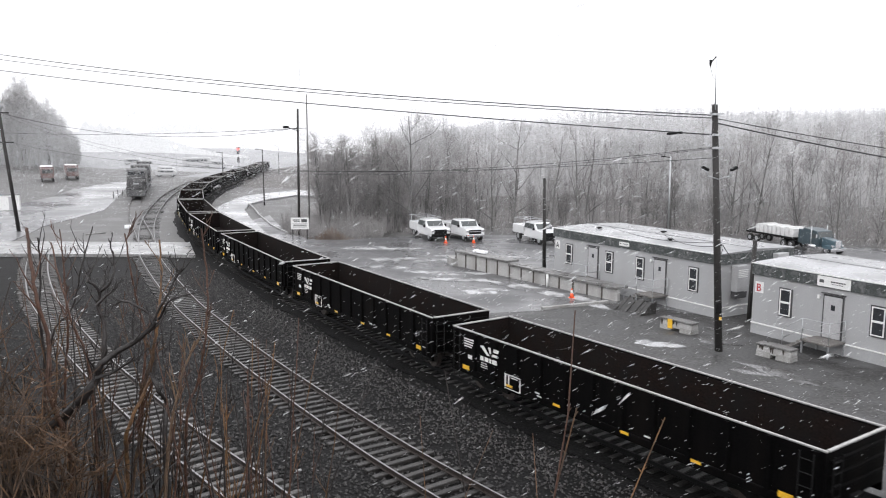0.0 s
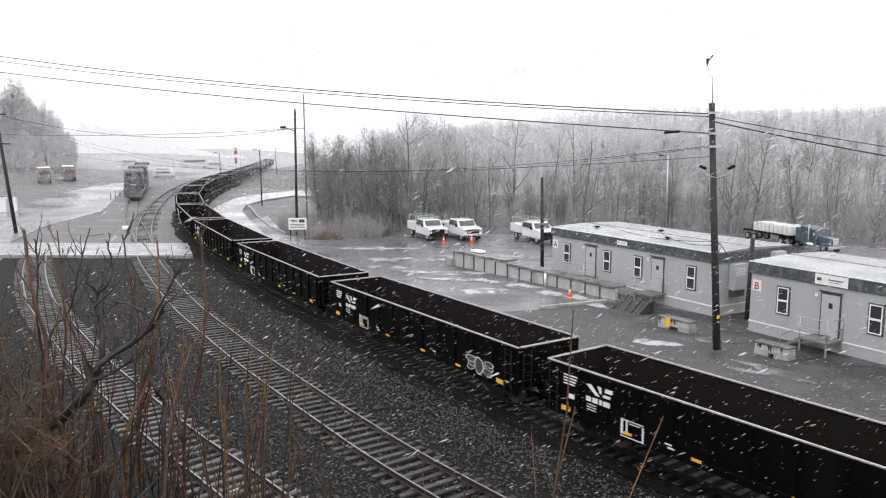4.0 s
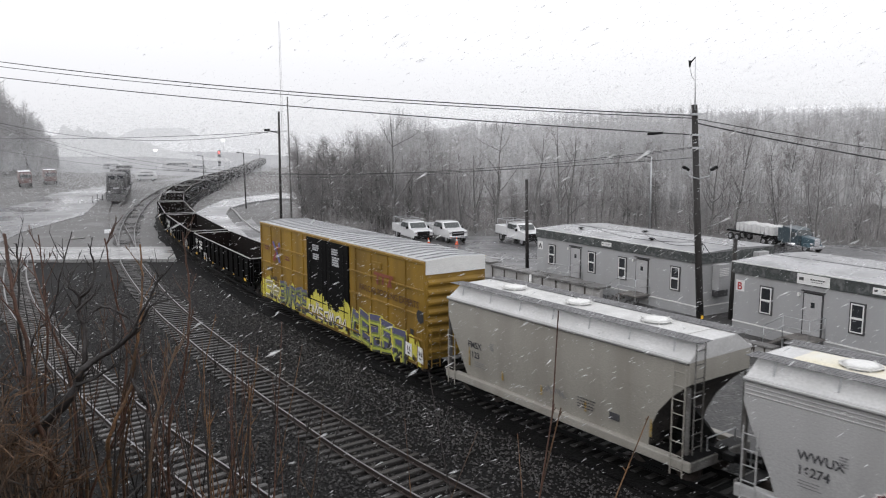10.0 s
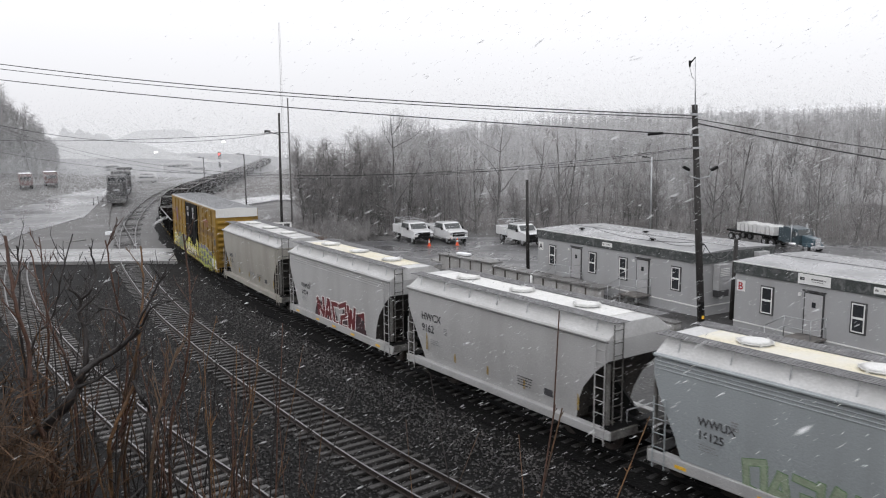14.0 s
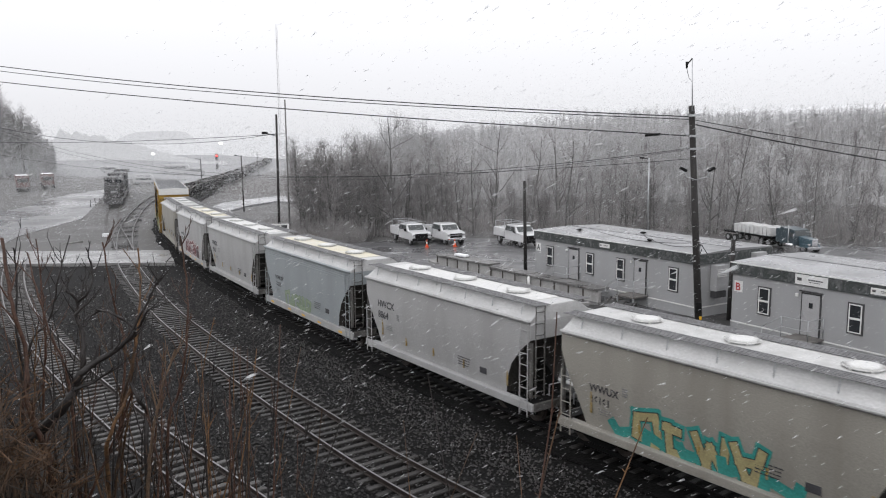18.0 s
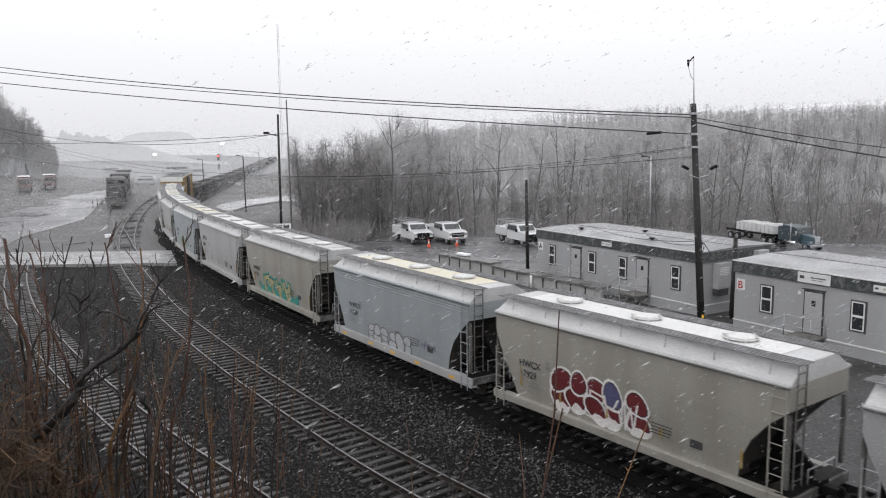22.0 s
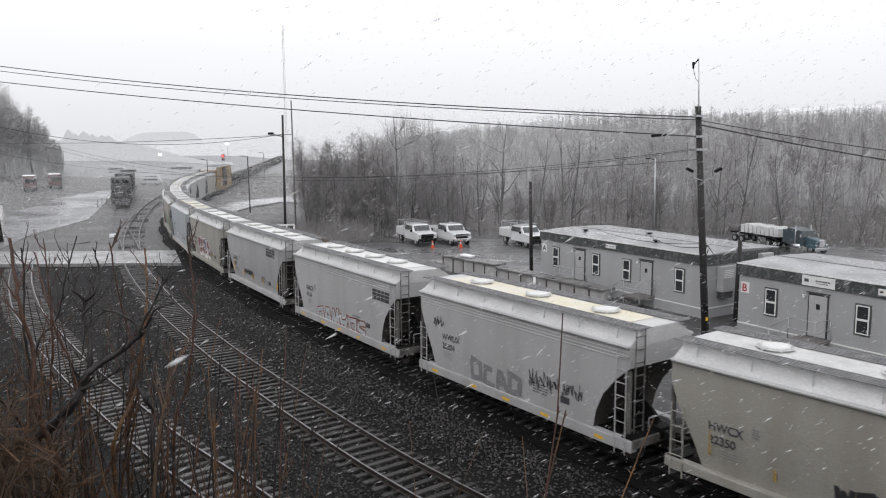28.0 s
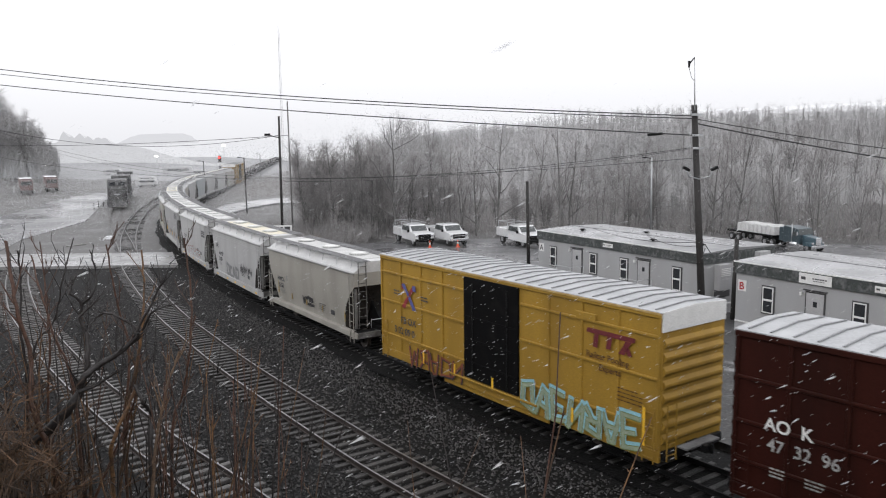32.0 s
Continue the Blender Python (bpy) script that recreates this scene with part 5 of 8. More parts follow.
def stair(parent, x, y, floor, reach=-1):
    """A landing with rails before a door, and steps down to one side."""
    b = bmesh.new()
    box(b, x, y - 0.65, floor - 0.06, 1.5, 1.3, 0.08)
    landing = part("landing", b, WOODWET, parent, "wet plank landing")
    for sx in (-0.68, 0.68):
        for sy in (-0.08, -1.24):
            boxpart("post", STEEL, landing, x + sx, y + sy, floor / 2 - 0.04, 0.07, 0.07, floor - 0.06)
    for i in range(4):
        z = floor - 0.2 - i * 0.17
        if z > 0.05:
            boxpart("step", WOODWET, landing, x + reach * (0.9 + i * 0.27), y - 0.65, z, 0.28, 1.1, 0.045, 0.008)
    for path in ([(x - reach * 0.7, -0.06), (x - reach * 0.7, -1.26), (x + reach * 0.7, -1.26)],):
        b = bmesh.new()
        for zz in (0.5, 1.0):
            for p, q in zip(path, path[1:]):
                rod(b, (p[0], y + p[1], floor + zz), (q[0], y + q[1], floor + zz), 0.02, n=6)
        for p in path:
            rod(b, (p[0], y + p[1], floor - 0.05), (p[0], y + p[1], floor + 1.0), 0.022, n=6)
        for zz in (0.5, 1.0):
            rod(b, (x + reach * 0.7, y - 1.26, floor + zz), (x + reach * 1.75, y - 1.26, zz), 0.02, n=6)
        rod(b, (x + reach * 1.75, y - 1.26, 0), (x + reach * 1.75, y - 1.26, 1.0), 0.022, n=6)
        part("handrail", b, STEEL, landing, "galvanised pipe handrail")


def door(parent, x, y, floor, flip=1):
    d = boxpart("door", FRAMEDARK, parent, x, y - 0.02, floor + 1.04, 1.06, 0.06, 2.1, 0.01, "grey steel door with small pane")
    boxpart("door_leaf", DOORGREY, d, x, y - 0.055, floor + 1.02, 0.92, 0.03, 2.02, 0.006)
    boxpart("pane", GLASS, d, x + 0.02, y - 0.075, floor + 1.5, 0.2, 0.014, 0.26)
    b = bmesh.new()
    rod(b, (x - flip * 0.36, y - 0.07, floor + 0.98), (x - flip * 0.36, y - 0.13, floor + 0.98), 0.03, n=8)
    box(b, x - flip * 0.36, y - 0.075, floor + 1.12, 0.06, 0.012, 0.12)
    part("door_handle", b, STEEL, d)
    b = bmesh.new()
    prism(b, [(x - 0.6, floor + 2.14), (x + 0.6, floor + 2.14), (x + 0.6, floor + 2.19), (x - 0.6, floor + 2.19)], y - 0.14, y)
    part("door_hood", b, FRAMEDARK, d, "small dark rain hood")


def air_unit(parent, x, y, z):
    u = boxpart("air_unit", DOORGREY, parent, x + 0.22, y, z, 0.44, 1.0, 1.5, 0.02, "white wall-mounted air conditioning unit")
    for i in range(5):
        boxpart("louvre", TRIMWHITE, u, x + 0.45, y, z + 0.5 - i * 0.1, 0.02, 0.8, 0.05)
    boxpart("service_panel", DOORGREY, u, x + 0.45, y, z - 0.35, 0.014, 0.7, 0.5)
    boxpart("duct_hood", FRAMEDARK, u, x + 0.2, y, z - 0.95, 0.4, 0.9, 0.4, 0.02)


def trailer(m, length, depth, roof, windows, doors, letter, boards, vents, label, units):
    t = thing("office_trailer", label, "trailer", "office trailers", m)
    b = bmesh.new()
    box(b, length / 2, depth / 2, 0.6 + (roof - 0.6) / 2, length, depth, roof - 0.6 - 0.02)
    part("body", b, TRAILER, t)
    for x0, x1, y0, y1 in ((0, length, -0.03, 0.0), (0, length, depth, depth + 0.03)):
        boxpart("skirting", TRAILER, t, length / 2, (y0 + y1) / 2, 0.27, length, 0.03, 0.56)
        boxpart("skirt_trim", TRIMWHITE, t, length / 2, (y0 + y1) / 2 - (0.02 if y0 < 0 else -0.02), 0.58, length, 0.035, 0.07, 0.006, "white trim strip")
    for x in (-0.015, length + 0.015):
        boxpart("skirting", TRAILER, t, x, depth / 2, 0.27, 0.03, depth - 0.06, 0.56)
        boxpart("skirt_trim", TRIMWHITE, t, x + (0.02 if x > 0 else -0.02), depth / 2, 0.58, 0.035, depth, 0.07)
    bz = roof - 0.58
    boxpart("fascia", FASCIA, t, length / 2, -0.05, (roof + bz) / 2, length + 0.12, 0.1, roof - bz, 0.01, "dark shingled fascia band")
    boxpart("fascia", FASCIA, t, length / 2, depth + 0.05, (roof + bz) / 2, length + 0.12, 0.1, roof - bz)
    for x in (-0.05, length + 0.05):
        boxpart("fascia", FASCIA, t, x, depth / 2, (roof + bz) / 2, 0.1, depth, roof - bz)
    b = bmesh.new()
    prism(b, [(-0.12, roof + 0.003), (-0.12, roof + 0.05), (depth / 2, roof + 0.16), (depth + 0.12, roof + 0.05), (depth + 0.12, roof + 0.003)], -0.1, length + 0.1, "x")
    part("roof", b, MEMBRANE, t, "wet pale membrane roof")
    boxpart("roof_seam", ROOFGREY, t, length / 2, depth / 2, roof + 0.168, length, 0.08, 0.02)
    boxpart("drip_edge", TRIMWHITE, t, length / 2, -0.13, roof + 0.03, length + 0.2, 0.03, 0.06)
    for x in windows:
        sash(t, x, 0, 1.98, 0.62, 1.34)
    for x in doors:
        door(t, x, 0, 0.7)
        stair(t, x, 0, 0.7)
        b = bmesh.new()
        box(b, x - 0.75, -0.06, 2.62, 0.12, 0.1, 0.16)
        part("wall_lamp", b, TRIMWHITE, t)
    plate = boxpart("letter_board", TRIMWHITE, t, 0.38, -0.012, 2.5, 0.5, 0.02, 0.58, label="white board with a letter")
    letters("letter", letter, 0.55, SIGNRED if letter == "B" else FRAMEDARK, plate, Matrix.Translation((0.2, -0.028, 2.3)) @ Matrix.Rotation(math.pi / 2, 4, "X"), bold=0.012)
    for x, w, h in boards:
        s = boxpart("name_board", TRIMWHITE, t, x, -0.115, roof - 0.3, w, 0.03, h, 0.005, "white board with small dark writing")
        b = bmesh.new()
        for i in range(6):
            box(b, x - w * 0.05 + i * w * 0.075, -0.134, roof - 0.27, w * 0.06, 0.006, h * 0.13)
        for i in range(5):
            box(b, x - w * 0.02 + i * w * 0.07, -0.134, roof - 0.27 - h * 0.22, w * 0.05, 0.006, h * 0.07)
        box(b, x - w * 0.36, -0.134, roof - 0.29, w * 0.14, 0.006, h * 0.3)
        tagged(part("small_writing", b, FRAMEDARK, s), kind="stuff")
    for x, y in vents:
        b = bmesh.new()
        rod(b, (x, y, roof + 0.05), (x, y, roof + 0.2), 0.1, n=8)
        rod(b, (x, y, roof + 0.19), (x, y, roof + 0.25), 0.24, 0.16, 10)
        part("roof_vent", b, IRON, t, "small dark roof vent")
    for y, z in units:
        air_unit(t, length + 0.03, y, z)
    return t


TURN = -58.4
trailer(pose(6.92, 56.75, 0, 0, 0, TURN), 14.85, 6.4, 3.66, (1.7, 5.85, 8.7, 13.05), (4.25, 10.4), "A", ((7.3, 0.9, 0.26),), ((2.6, 1.9), (6.5, 4.2), (9.6, 1.6), (12.9, 2.2)), "long pale grey office trailer with dark fascia band", ((1.5, 2.25), (5.0, 2.72)))
trailer(pose(15.5, 40.95, 0, 0, 0, TURN), 17.0, 6.2, 3.72, (1.97, 6.78, 9.6, 14.0), (4.56, 12.2), "B", ((4.55, 1.7, 0.5), (8.0, 1.1, 0.3)), ((9.0, 2.0),), "pale grey office trailer with red letter B board", ())


# ---- concrete dock wall, blocks, ramp ----
DOCKCON = mat("pale_dock_concrete", (0.36, 0.357, 0.35), 0.7, 0.2, 1.2, 16, 0.3, c2=(0.24, 0.235, 0.225), mix2=0.42, spread=0.16, streak=True)
RUSTPOST = mat("rusty_dock_post", (0.055, 0.046, 0.04), 0.8, 0.4, 3, 20, 0.4)
CAPDARK = mat("wet_dark_capping", (0.1, 0.097, 0.094), 0.45, 0.5, 1.2, 14, 0.5, c2=(0.2, 0.198, 0.195), mix2=0.42, spread=0.14, wet=0.2)
SLABWHITE = mat("pale_load_slab", (0.52, 0.52, 0.515), 0.6, 0.2, 2, 16, 0.1)
RAMPDARK = mat("black_wet_planks", (0.02, 0.019, 0.018), 0.6, 0.5, 3, 18, 0.7, c2=(0.08, 0.078, 0.076), mix2=0.35, spread=0.12)


def dock():
    t = thing("dock_wall", "weathered concrete loading dock wall with stained panels", "wall")
    for (a, c, h0, h1) in (((-0.16, 61.66), (3.72, 56.75), 1.16, 1.14), ((3.78, 56.68), (10.04, 48.6), 0.96, 0.78)):
        a, c = Vector(a), Vector(c)
        d = (c - a).normalized()
        n = Vector((-d.y, d.x)) * -1
        k = max(2, int((c - a).length / 1.25))
        turn = Matrix.Rotation(math.atan2(d.y, d.x), 4, "Z")
        for i in range(k):
            p = a + d * ((i + 0.5) * (c - a).length / k)
            h = h0 + (h1 - h0) * (i + 0.5) / k
            b = bmesh.new()
            box(b, p.x, p.y, h / 2 - 0.04, (c - a).length / k - 0.03, 0.3, h + 0.02, turn)
            soften(b, 0.015)
            part("wall_panel", b, DOCKCON, t)
            q = a + d * (i * (c - a).length / k)
            b = bmesh.new()
            box(b, q.x, q.y, h / 2 - 0.04, 0.12, 0.36, h, turn)
            part("steel_post", b, RUSTPOST, t, "rust-dark steel post")
            b = bmesh.new()
            box(b, p.x - n.x * 0.28, p.y - n.y * 0.28, h + 0.02, (c - a).length / k - 0.008, 1.2, 0.15, turn)
            soften(b, 0.02)
            part("cap_slab", b, CAPDARK, t, "dark wet capping slab")
    return t


dock()
slab("kerb", [(-1.0, 63.0), (-0.5, 61.2), (0.1, 61.5), (-0.3, 63.3)], -0.05, 0.6, CONCRETE, "short concrete wing wall at the dock", "wall")
b = bmesh.new()
prism(b, [(5.0, 45.75), (9.3, 47.85), (9.2, 48.15), (4.9, 46.0)], -0.02, 0.16, "z")
solid("kerb", b, CONCRETE, "low concrete kerb at the dock's foot", "kerb", kind="structure")


def block(x, y, turn, l, stripe, label):
    t = thing("concrete_barrier", label, "barrier", "concrete barriers", pose(x, y, 0, 0, 0, turn))
    b = bmesh.new()
    prism(b, [(-0.3, 0.16), (0.3, 0.16), (0.27, 0.52), (-0.27, 0.52)], -l / 2 + 0.04, l / 2 - 0.04, "x")
    soften(b, 0.02)
    part("beam", b, DOCKCON, t, "pale concrete beam with dark drip stains")
    b = bmesh.new()
    box(b, 0, 0, 0.57, l, 0.62, 0.11)
    soften(b, 0.025)
    part("cap", b, CAPDARK, t, "dark wet top slab")
    r_ = random.Random(int(x * 10))
    for _ in range(9):
        u, hh = r_.uniform(-l / 2 + 0.1, l / 2 - 0.1), r_.uniform(0.12, 0.34)
        b = bmesh.new()
        prism(b, [(u - 0.05, 0.525), (u + 0.06, 0.525), (u + 0.02, 0.525 - hh), (u - 0.01, 0.525 - hh * 0.9)], -0.306, -0.296)
        part("drip_stain", b, RUSTPOST, t)
    for sx in (-1, 1):
        b = bmesh.new()
        prism(b, [(-0.34, -0.02), (0.34, -0.02), (0.29, 0.27), (-0.29, 0.27)], sx * (l / 2 - 0.4) - 0.36, sx * (l / 2 - 0.4) + 0.36, "x")
        part("foot", b, CONCRETE, t)
    if stripe:
        boxpart("yellow_band", YELLOWMARK, t, stripe, -0.02, 0.36, 0.3, 0.62, 0.5, label="yellow painted band")


block(11.75, 41.1, -54, 2.1, -0.35, "stained concrete barrier with a yellow band")
block(14.9, 36.0, -52, 1.8, 0, "stained concrete barrier with rust streaks")

ramp = thing("plank_ramp", "dark slatted ramp leaning at the dock end", "ramp", m=pose(10.35, 45.6, 0, 0, 0, -56))
for i in range(7):
    boxpart("plank", RAMPDARK, ramp, -0.9 + i * 0.3, -0.05 + 0.07 * math.sin(i * 2.4), 0.55 + 0.035 * math.sin(i * 3.7), 0.29, 1.5 + 0.12 * math.sin(i * 1.9), 0.09, 0.025)
for o in ramp.children:
    o.matrix_basis = Matrix.Translation((0, 0, 0.05)) @ Matrix.Rotation(radians(38), 4, "X") @ Matrix.Translation((0, 0, -0.3))
for sx in (-1, 1):
    b = bmesh.new()
    prism(b, [(-0.7, 0.0), (0.7, 0.0), (0.7, 0.75)], sx * 1.0 - 0.05, sx * 1.0 + 0.05, "x")
    part("cheek", b, RAMPDARK, ramp)


def cone(x, y, h=0.72):
    t = thing("traffic_cone", "orange traffic cone with white collar", "cone", "traffic cones", pose(x, y, 0.0))
    boxpart("base", CONEORANGE, t, 0, 0, 0.025, 0.38, 0.38, 0.05, 0.01)
    for nm, z0, z1, r0, r1, material in (("body", 0.05, 0.32, 0.15, 0.095, CONEORANGE), ("collar", 0.32, 0.52, 0.098, 0.06, TRIMWHITE), ("tip", 0.52, h, 0.06, 0.025, CONEORANGE)):
        b = bmesh.new()
        rod(b, (0, 0, z0), (0, 0, z1), r0, r1, 14)
        part(nm, b, material, t)


cone(7.2, 49.4, 0.64)
cone(-1.35, 74.8)
cone(1.35, 75.2)

# ---- vehicles ----
VWHITE = mat("white_truck_paint", (0.6, 0.605, 0.61), 0.25, 0.05, 2, 16, 0.02, coat=0.4)
VBLUE = mat("dark_blue_cab_paint", (0.05, 0.085, 0.105), 0.3, 0.1, 2, 16, 0.02, coat=0.4)
TYRE = mat("tyre_rubber", (0.02, 0.02, 0.02), 0.8, 0.2, 5, 20, 0.2)
CHROME = mat("chrome", (0.7, 0.7, 0.71), 0.15, 0.1, 3, 10, 0.0, 1.0)
CLEAR = mat("windscreen_glass", (0.05, 0.056, 0.057), 0.3, 0.1, 2, 10, 0.0)


def wheel(parent, x, y, r, w=0.24, rim=None):
    b = bmesh.new()
    rod(b, (x, y - w / 2, r), (x, y + w / 2, r), r, n=18)
    soften(b, 0.03)
    o = part("wheel", b, TYRE, parent)
    b = bmesh.new()
    rod(b, (x, y - w / 2 - 0.012, r), (x, y + w / 2 + 0.012, r), r * 0.58, n=14)
    part("rim", b, rim or STEEL, o)


def pickup(x, y, turn, rack, label):
    t = thing("utility_truck", label, "truck", "parked utility trucks", pose(x, y, 0, 0, 0, turn))
    W = 2.0
    b = bmesh.new()
    prism(b, [(0.3, 0.5), (2.7, 0.5), (2.76, 1.0), (2.7, 1.26), (1.52, 1.38), (1.06, 1.88), (0.9, 1.97), (-0.75, 1.96), (-0.9, 1.85), (-0.95, 0.5)], -W / 2, W / 2)
    for v in b.verts:
        if v.co.z > 1.4:
            v.co.y *= 0.84
    soften(b, 0.05, 2)
    part("cab", b, VWHITE, t)
    b = bmesh.new()
    prism(b, [(1.55, 1.41), (1.12, 1.88), (1.06, 1.82), (1.47, 1.38)], -0.8, 0.8)
    part("windscreen", b, CLEAR, t, "grey-green windscreen")
    for sgn in (-1, 1):
        for x0, x1 in ((0.12, 1.15), (-0.8, 0.02)):
            b = bmesh.new()
            prism(b, [(x0, 1.4), (x1, 1.4), (min(x1, 0.85), 1.84), (x0, 1.84)], -0.03, 0.03)
            for v in b.verts:
                v.co.y += sgn * (1.0 - 0.3 * (v.co.z - 1.38))
            part("side_window", b, CLEAR, t)
        boxpart("mirror", IRON, t, 1.25, sgn * 1.12, 1.42, 0.12, 0.2, 0.26, 0.02)
        boxpart("headlight", CHROME, t, 2.74, sgn * 0.8, 1.02, 0.05, 0.3, 0.2, 0.01)
    boxpart("grille", IRON, t, 2.76, 0, 0.95, 0.06, 1.3, 0.42, 0.01)
    boxpart("grille_bar", CHROME if not rack else IRON, t, 2.8, 0, 1.0, 0.03, 1.2, 0.08)
    boxpart("bumper", CHROME if not rack else IRON, t, 2.8, 0, 0.62, 0.2, 1.95, 0.24, 0.03)
    b = bmesh.new()
    box(b, -2.05, 0, 1.12, 2.2, 2.1, 0.85)
    soften(b, 0.03)
    body = part("service_body", b, VWHITE, t)
    for sgn in (-1, 1):
        for k in range(3):
            boxpart("locker_door", VWHITE, body, -2.8 + k * 0.75, sgn * 1.055, 1.12, 0.68, 0.02, 0.72, 0.006)
    boxpart("chassis", IRON, t, -0.2, 0, 0.5, 5.6, 0.9, 0.2)
    if rack:
        b = bmesh.new()
        for sgn in (-1, 1):
            rod(b, (-3.0, sgn * 0.9, 2.15), (0.9, sgn * 0.9, 2.15), 0.03, n=6)
            for xx in (-3.0, -1.1):
                rod(b, (xx, sgn * 0.9, 1.5), (xx, sgn * 0.9, 2.15), 0.03, n=6)
        for xx in (-3.0, -1.1, 0.6):
            rod(b, (xx, -0.9, 2.15), (xx, 0.9, 2.15), 0.03, n=6)
        part("ladder_rack", b, STEEL, t, "pipe ladder rack")
        if rack > 1:
            boxpart("light_bar", RIM, t, 0.2, 0, 2.0, 0.18, 1.0, 0.07, 0.02)
    for xx in (2.05, -2.1):
        for sgn in (-1, 1):
            wheel(t, xx, sgn * 0.86, 0.4)


pickup(-3.0, 78.6, -66, 1, "white utility truck with pipe ladder rack")
pickup(0.35, 78.6, -65, 0, "white crew-cab utility truck")
pickup(7.6, 76.6, -66, 2, "white utility truck with rack and roof light bar")


LOCODARK2 = mat("dark_cab_paint", (0.04, 0.058, 0.068), 0.35, 0.2, 2, 16, 0.05)


def semi(m):
    t = thing("semi_truck", "dark blue tractor with loaded flatbed trailer", "truck", m=m)
    b = bmesh.new()
    prism(b, [(-1.6, 0.8), (1.0, 0.8), (1.0, 1.95), (0.75, 2.75), (-0.3, 2.9), (-1.6, 3.0)], -1.15, 1.15)
    soften(b, 0.06, 2)
    part("cab", b, LOCODARK2, t)
    b = bmesh.new()
    prism(b, [(1.0, 0.8), (2.95, 0.85), (2.95, 1.75), (1.0, 2.0)], -0.62, 0.62)
    soften(b, 0.08, 2)
    part("bonnet", b, VBLUE, t)
    boxpart("grille", CHROME, t, 3.0, 0, 1.3, 0.08, 0.85, 0.95, 0.02, "chrome grille")
    boxpart("bumper", CHROME, t, 3.1, 0, 0.62, 0.16, 2.35, 0.34, 0.03, "chrome bumper")
    b = bmesh.new()
    prism(b, [(1.0, 2.0), (0.78, 2.68), (0.74, 2.66), (0.94, 1.98)], -1.05, 1.05)
    part("windscreen", b, CLEAR, t)
    for sgn in (-1, 1):
        b = bmesh.new()
        prism(b, [(1.6, 0.75), (1.9, 1.12), (2.5, 1.12), (2.85, 0.7)], sgn * 0.62, sgn * 1.16)
        part("mudguard", b, VBLUE, t)
        boxpart("headlight", CHROME, t, 2.9, sgn * 0.8, 1.1, 0.18, 0.3, 0.26, 0.03)
        b = bmesh.new()
        rod(b, (-0.1, sgn * 1.22, 0.9), (-0.1, sgn * 1.22, 3.35), 0.07, n=10)
        part("exhaust_pipe", b, STEEL, t, "chrome upright exhaust pipe")
        boxpart("side_window", CLEAR, t, 0.35, sgn * 1.155, 2.1, 0.8, 0.02, 0.6)
        boxpart("mirror", CHROME, t, 0.95, sgn * 1.4, 2.1, 0.1, 0.2, 0.5, 0.02)
        b = bmesh.new()
        rod(b, (-0.9, sgn * 1.0, 0.75), (0.7, sgn * 1.0, 0.75), 0.3, n=14)
        part("fuel_tank", b, CHROME, t)
    boxpart("sleeper_box", LOCODARK2, t, -2.0, 0, 1.85, 0.8, 2.2, 1.8, 0.06)
    boxpart("chassis", IRON, t, -2.3, 0, 0.8, 7.0, 0.9, 0.26)
    for xx in (2.25, -3.6, -4.9):
        for sgn in (-1, 1):
            wheel(t, xx, sgn * 0.98, 0.5, 0.3, CHROME)
    return t


semi(pose(32.7, 71.4, 0, 0, 0, -70) @ Matrix.Diagonal((0.73, 0.73, 0.7, 1)))
fl = thing("flatbed_trailer", "long flatbed trailer stacked with white slabs", "trailer", m=pose(32.7, 71.4, 0, 0, 0, -71) @ Matrix.Diagonal((0.76, 0.76, 0.72, 1)))
boxpart("deck", IRON, fl, -7.4, 0, 1.3, 8.4, 2.5, 0.25)
for k in range(9):
    boxpart("concrete_slab", SLABWHITE, fl, -3.4 - k * 0.76, 0.0, 2.0 + 0.05 * math.sin(k * 2.1), 0.6, 2.3, 1.15 + 0.1 * math.sin(k * 2.1), 0.03, "pale stacked slabs")
for xx in (-9.6, -10.9):
    for sgn in (-1, 1):
        wheel(fl, xx, sgn * 0.98, 0.5, 0.3)
boxpart("landing_gear", IRON, fl, -5.2, 0, 0.65, 0.3, 1.8, 1.2)


# dark paint raised to grey, with the distance haze in its colour
LOCODARK = mat("haze_grey_loco_paint", (0.06, 0.06, 0.061), 0.6, 0.4, 1.2, 14, 0.1, c2=(0.13, 0.13, 0.132), mix2=0.4, spread=0.2)


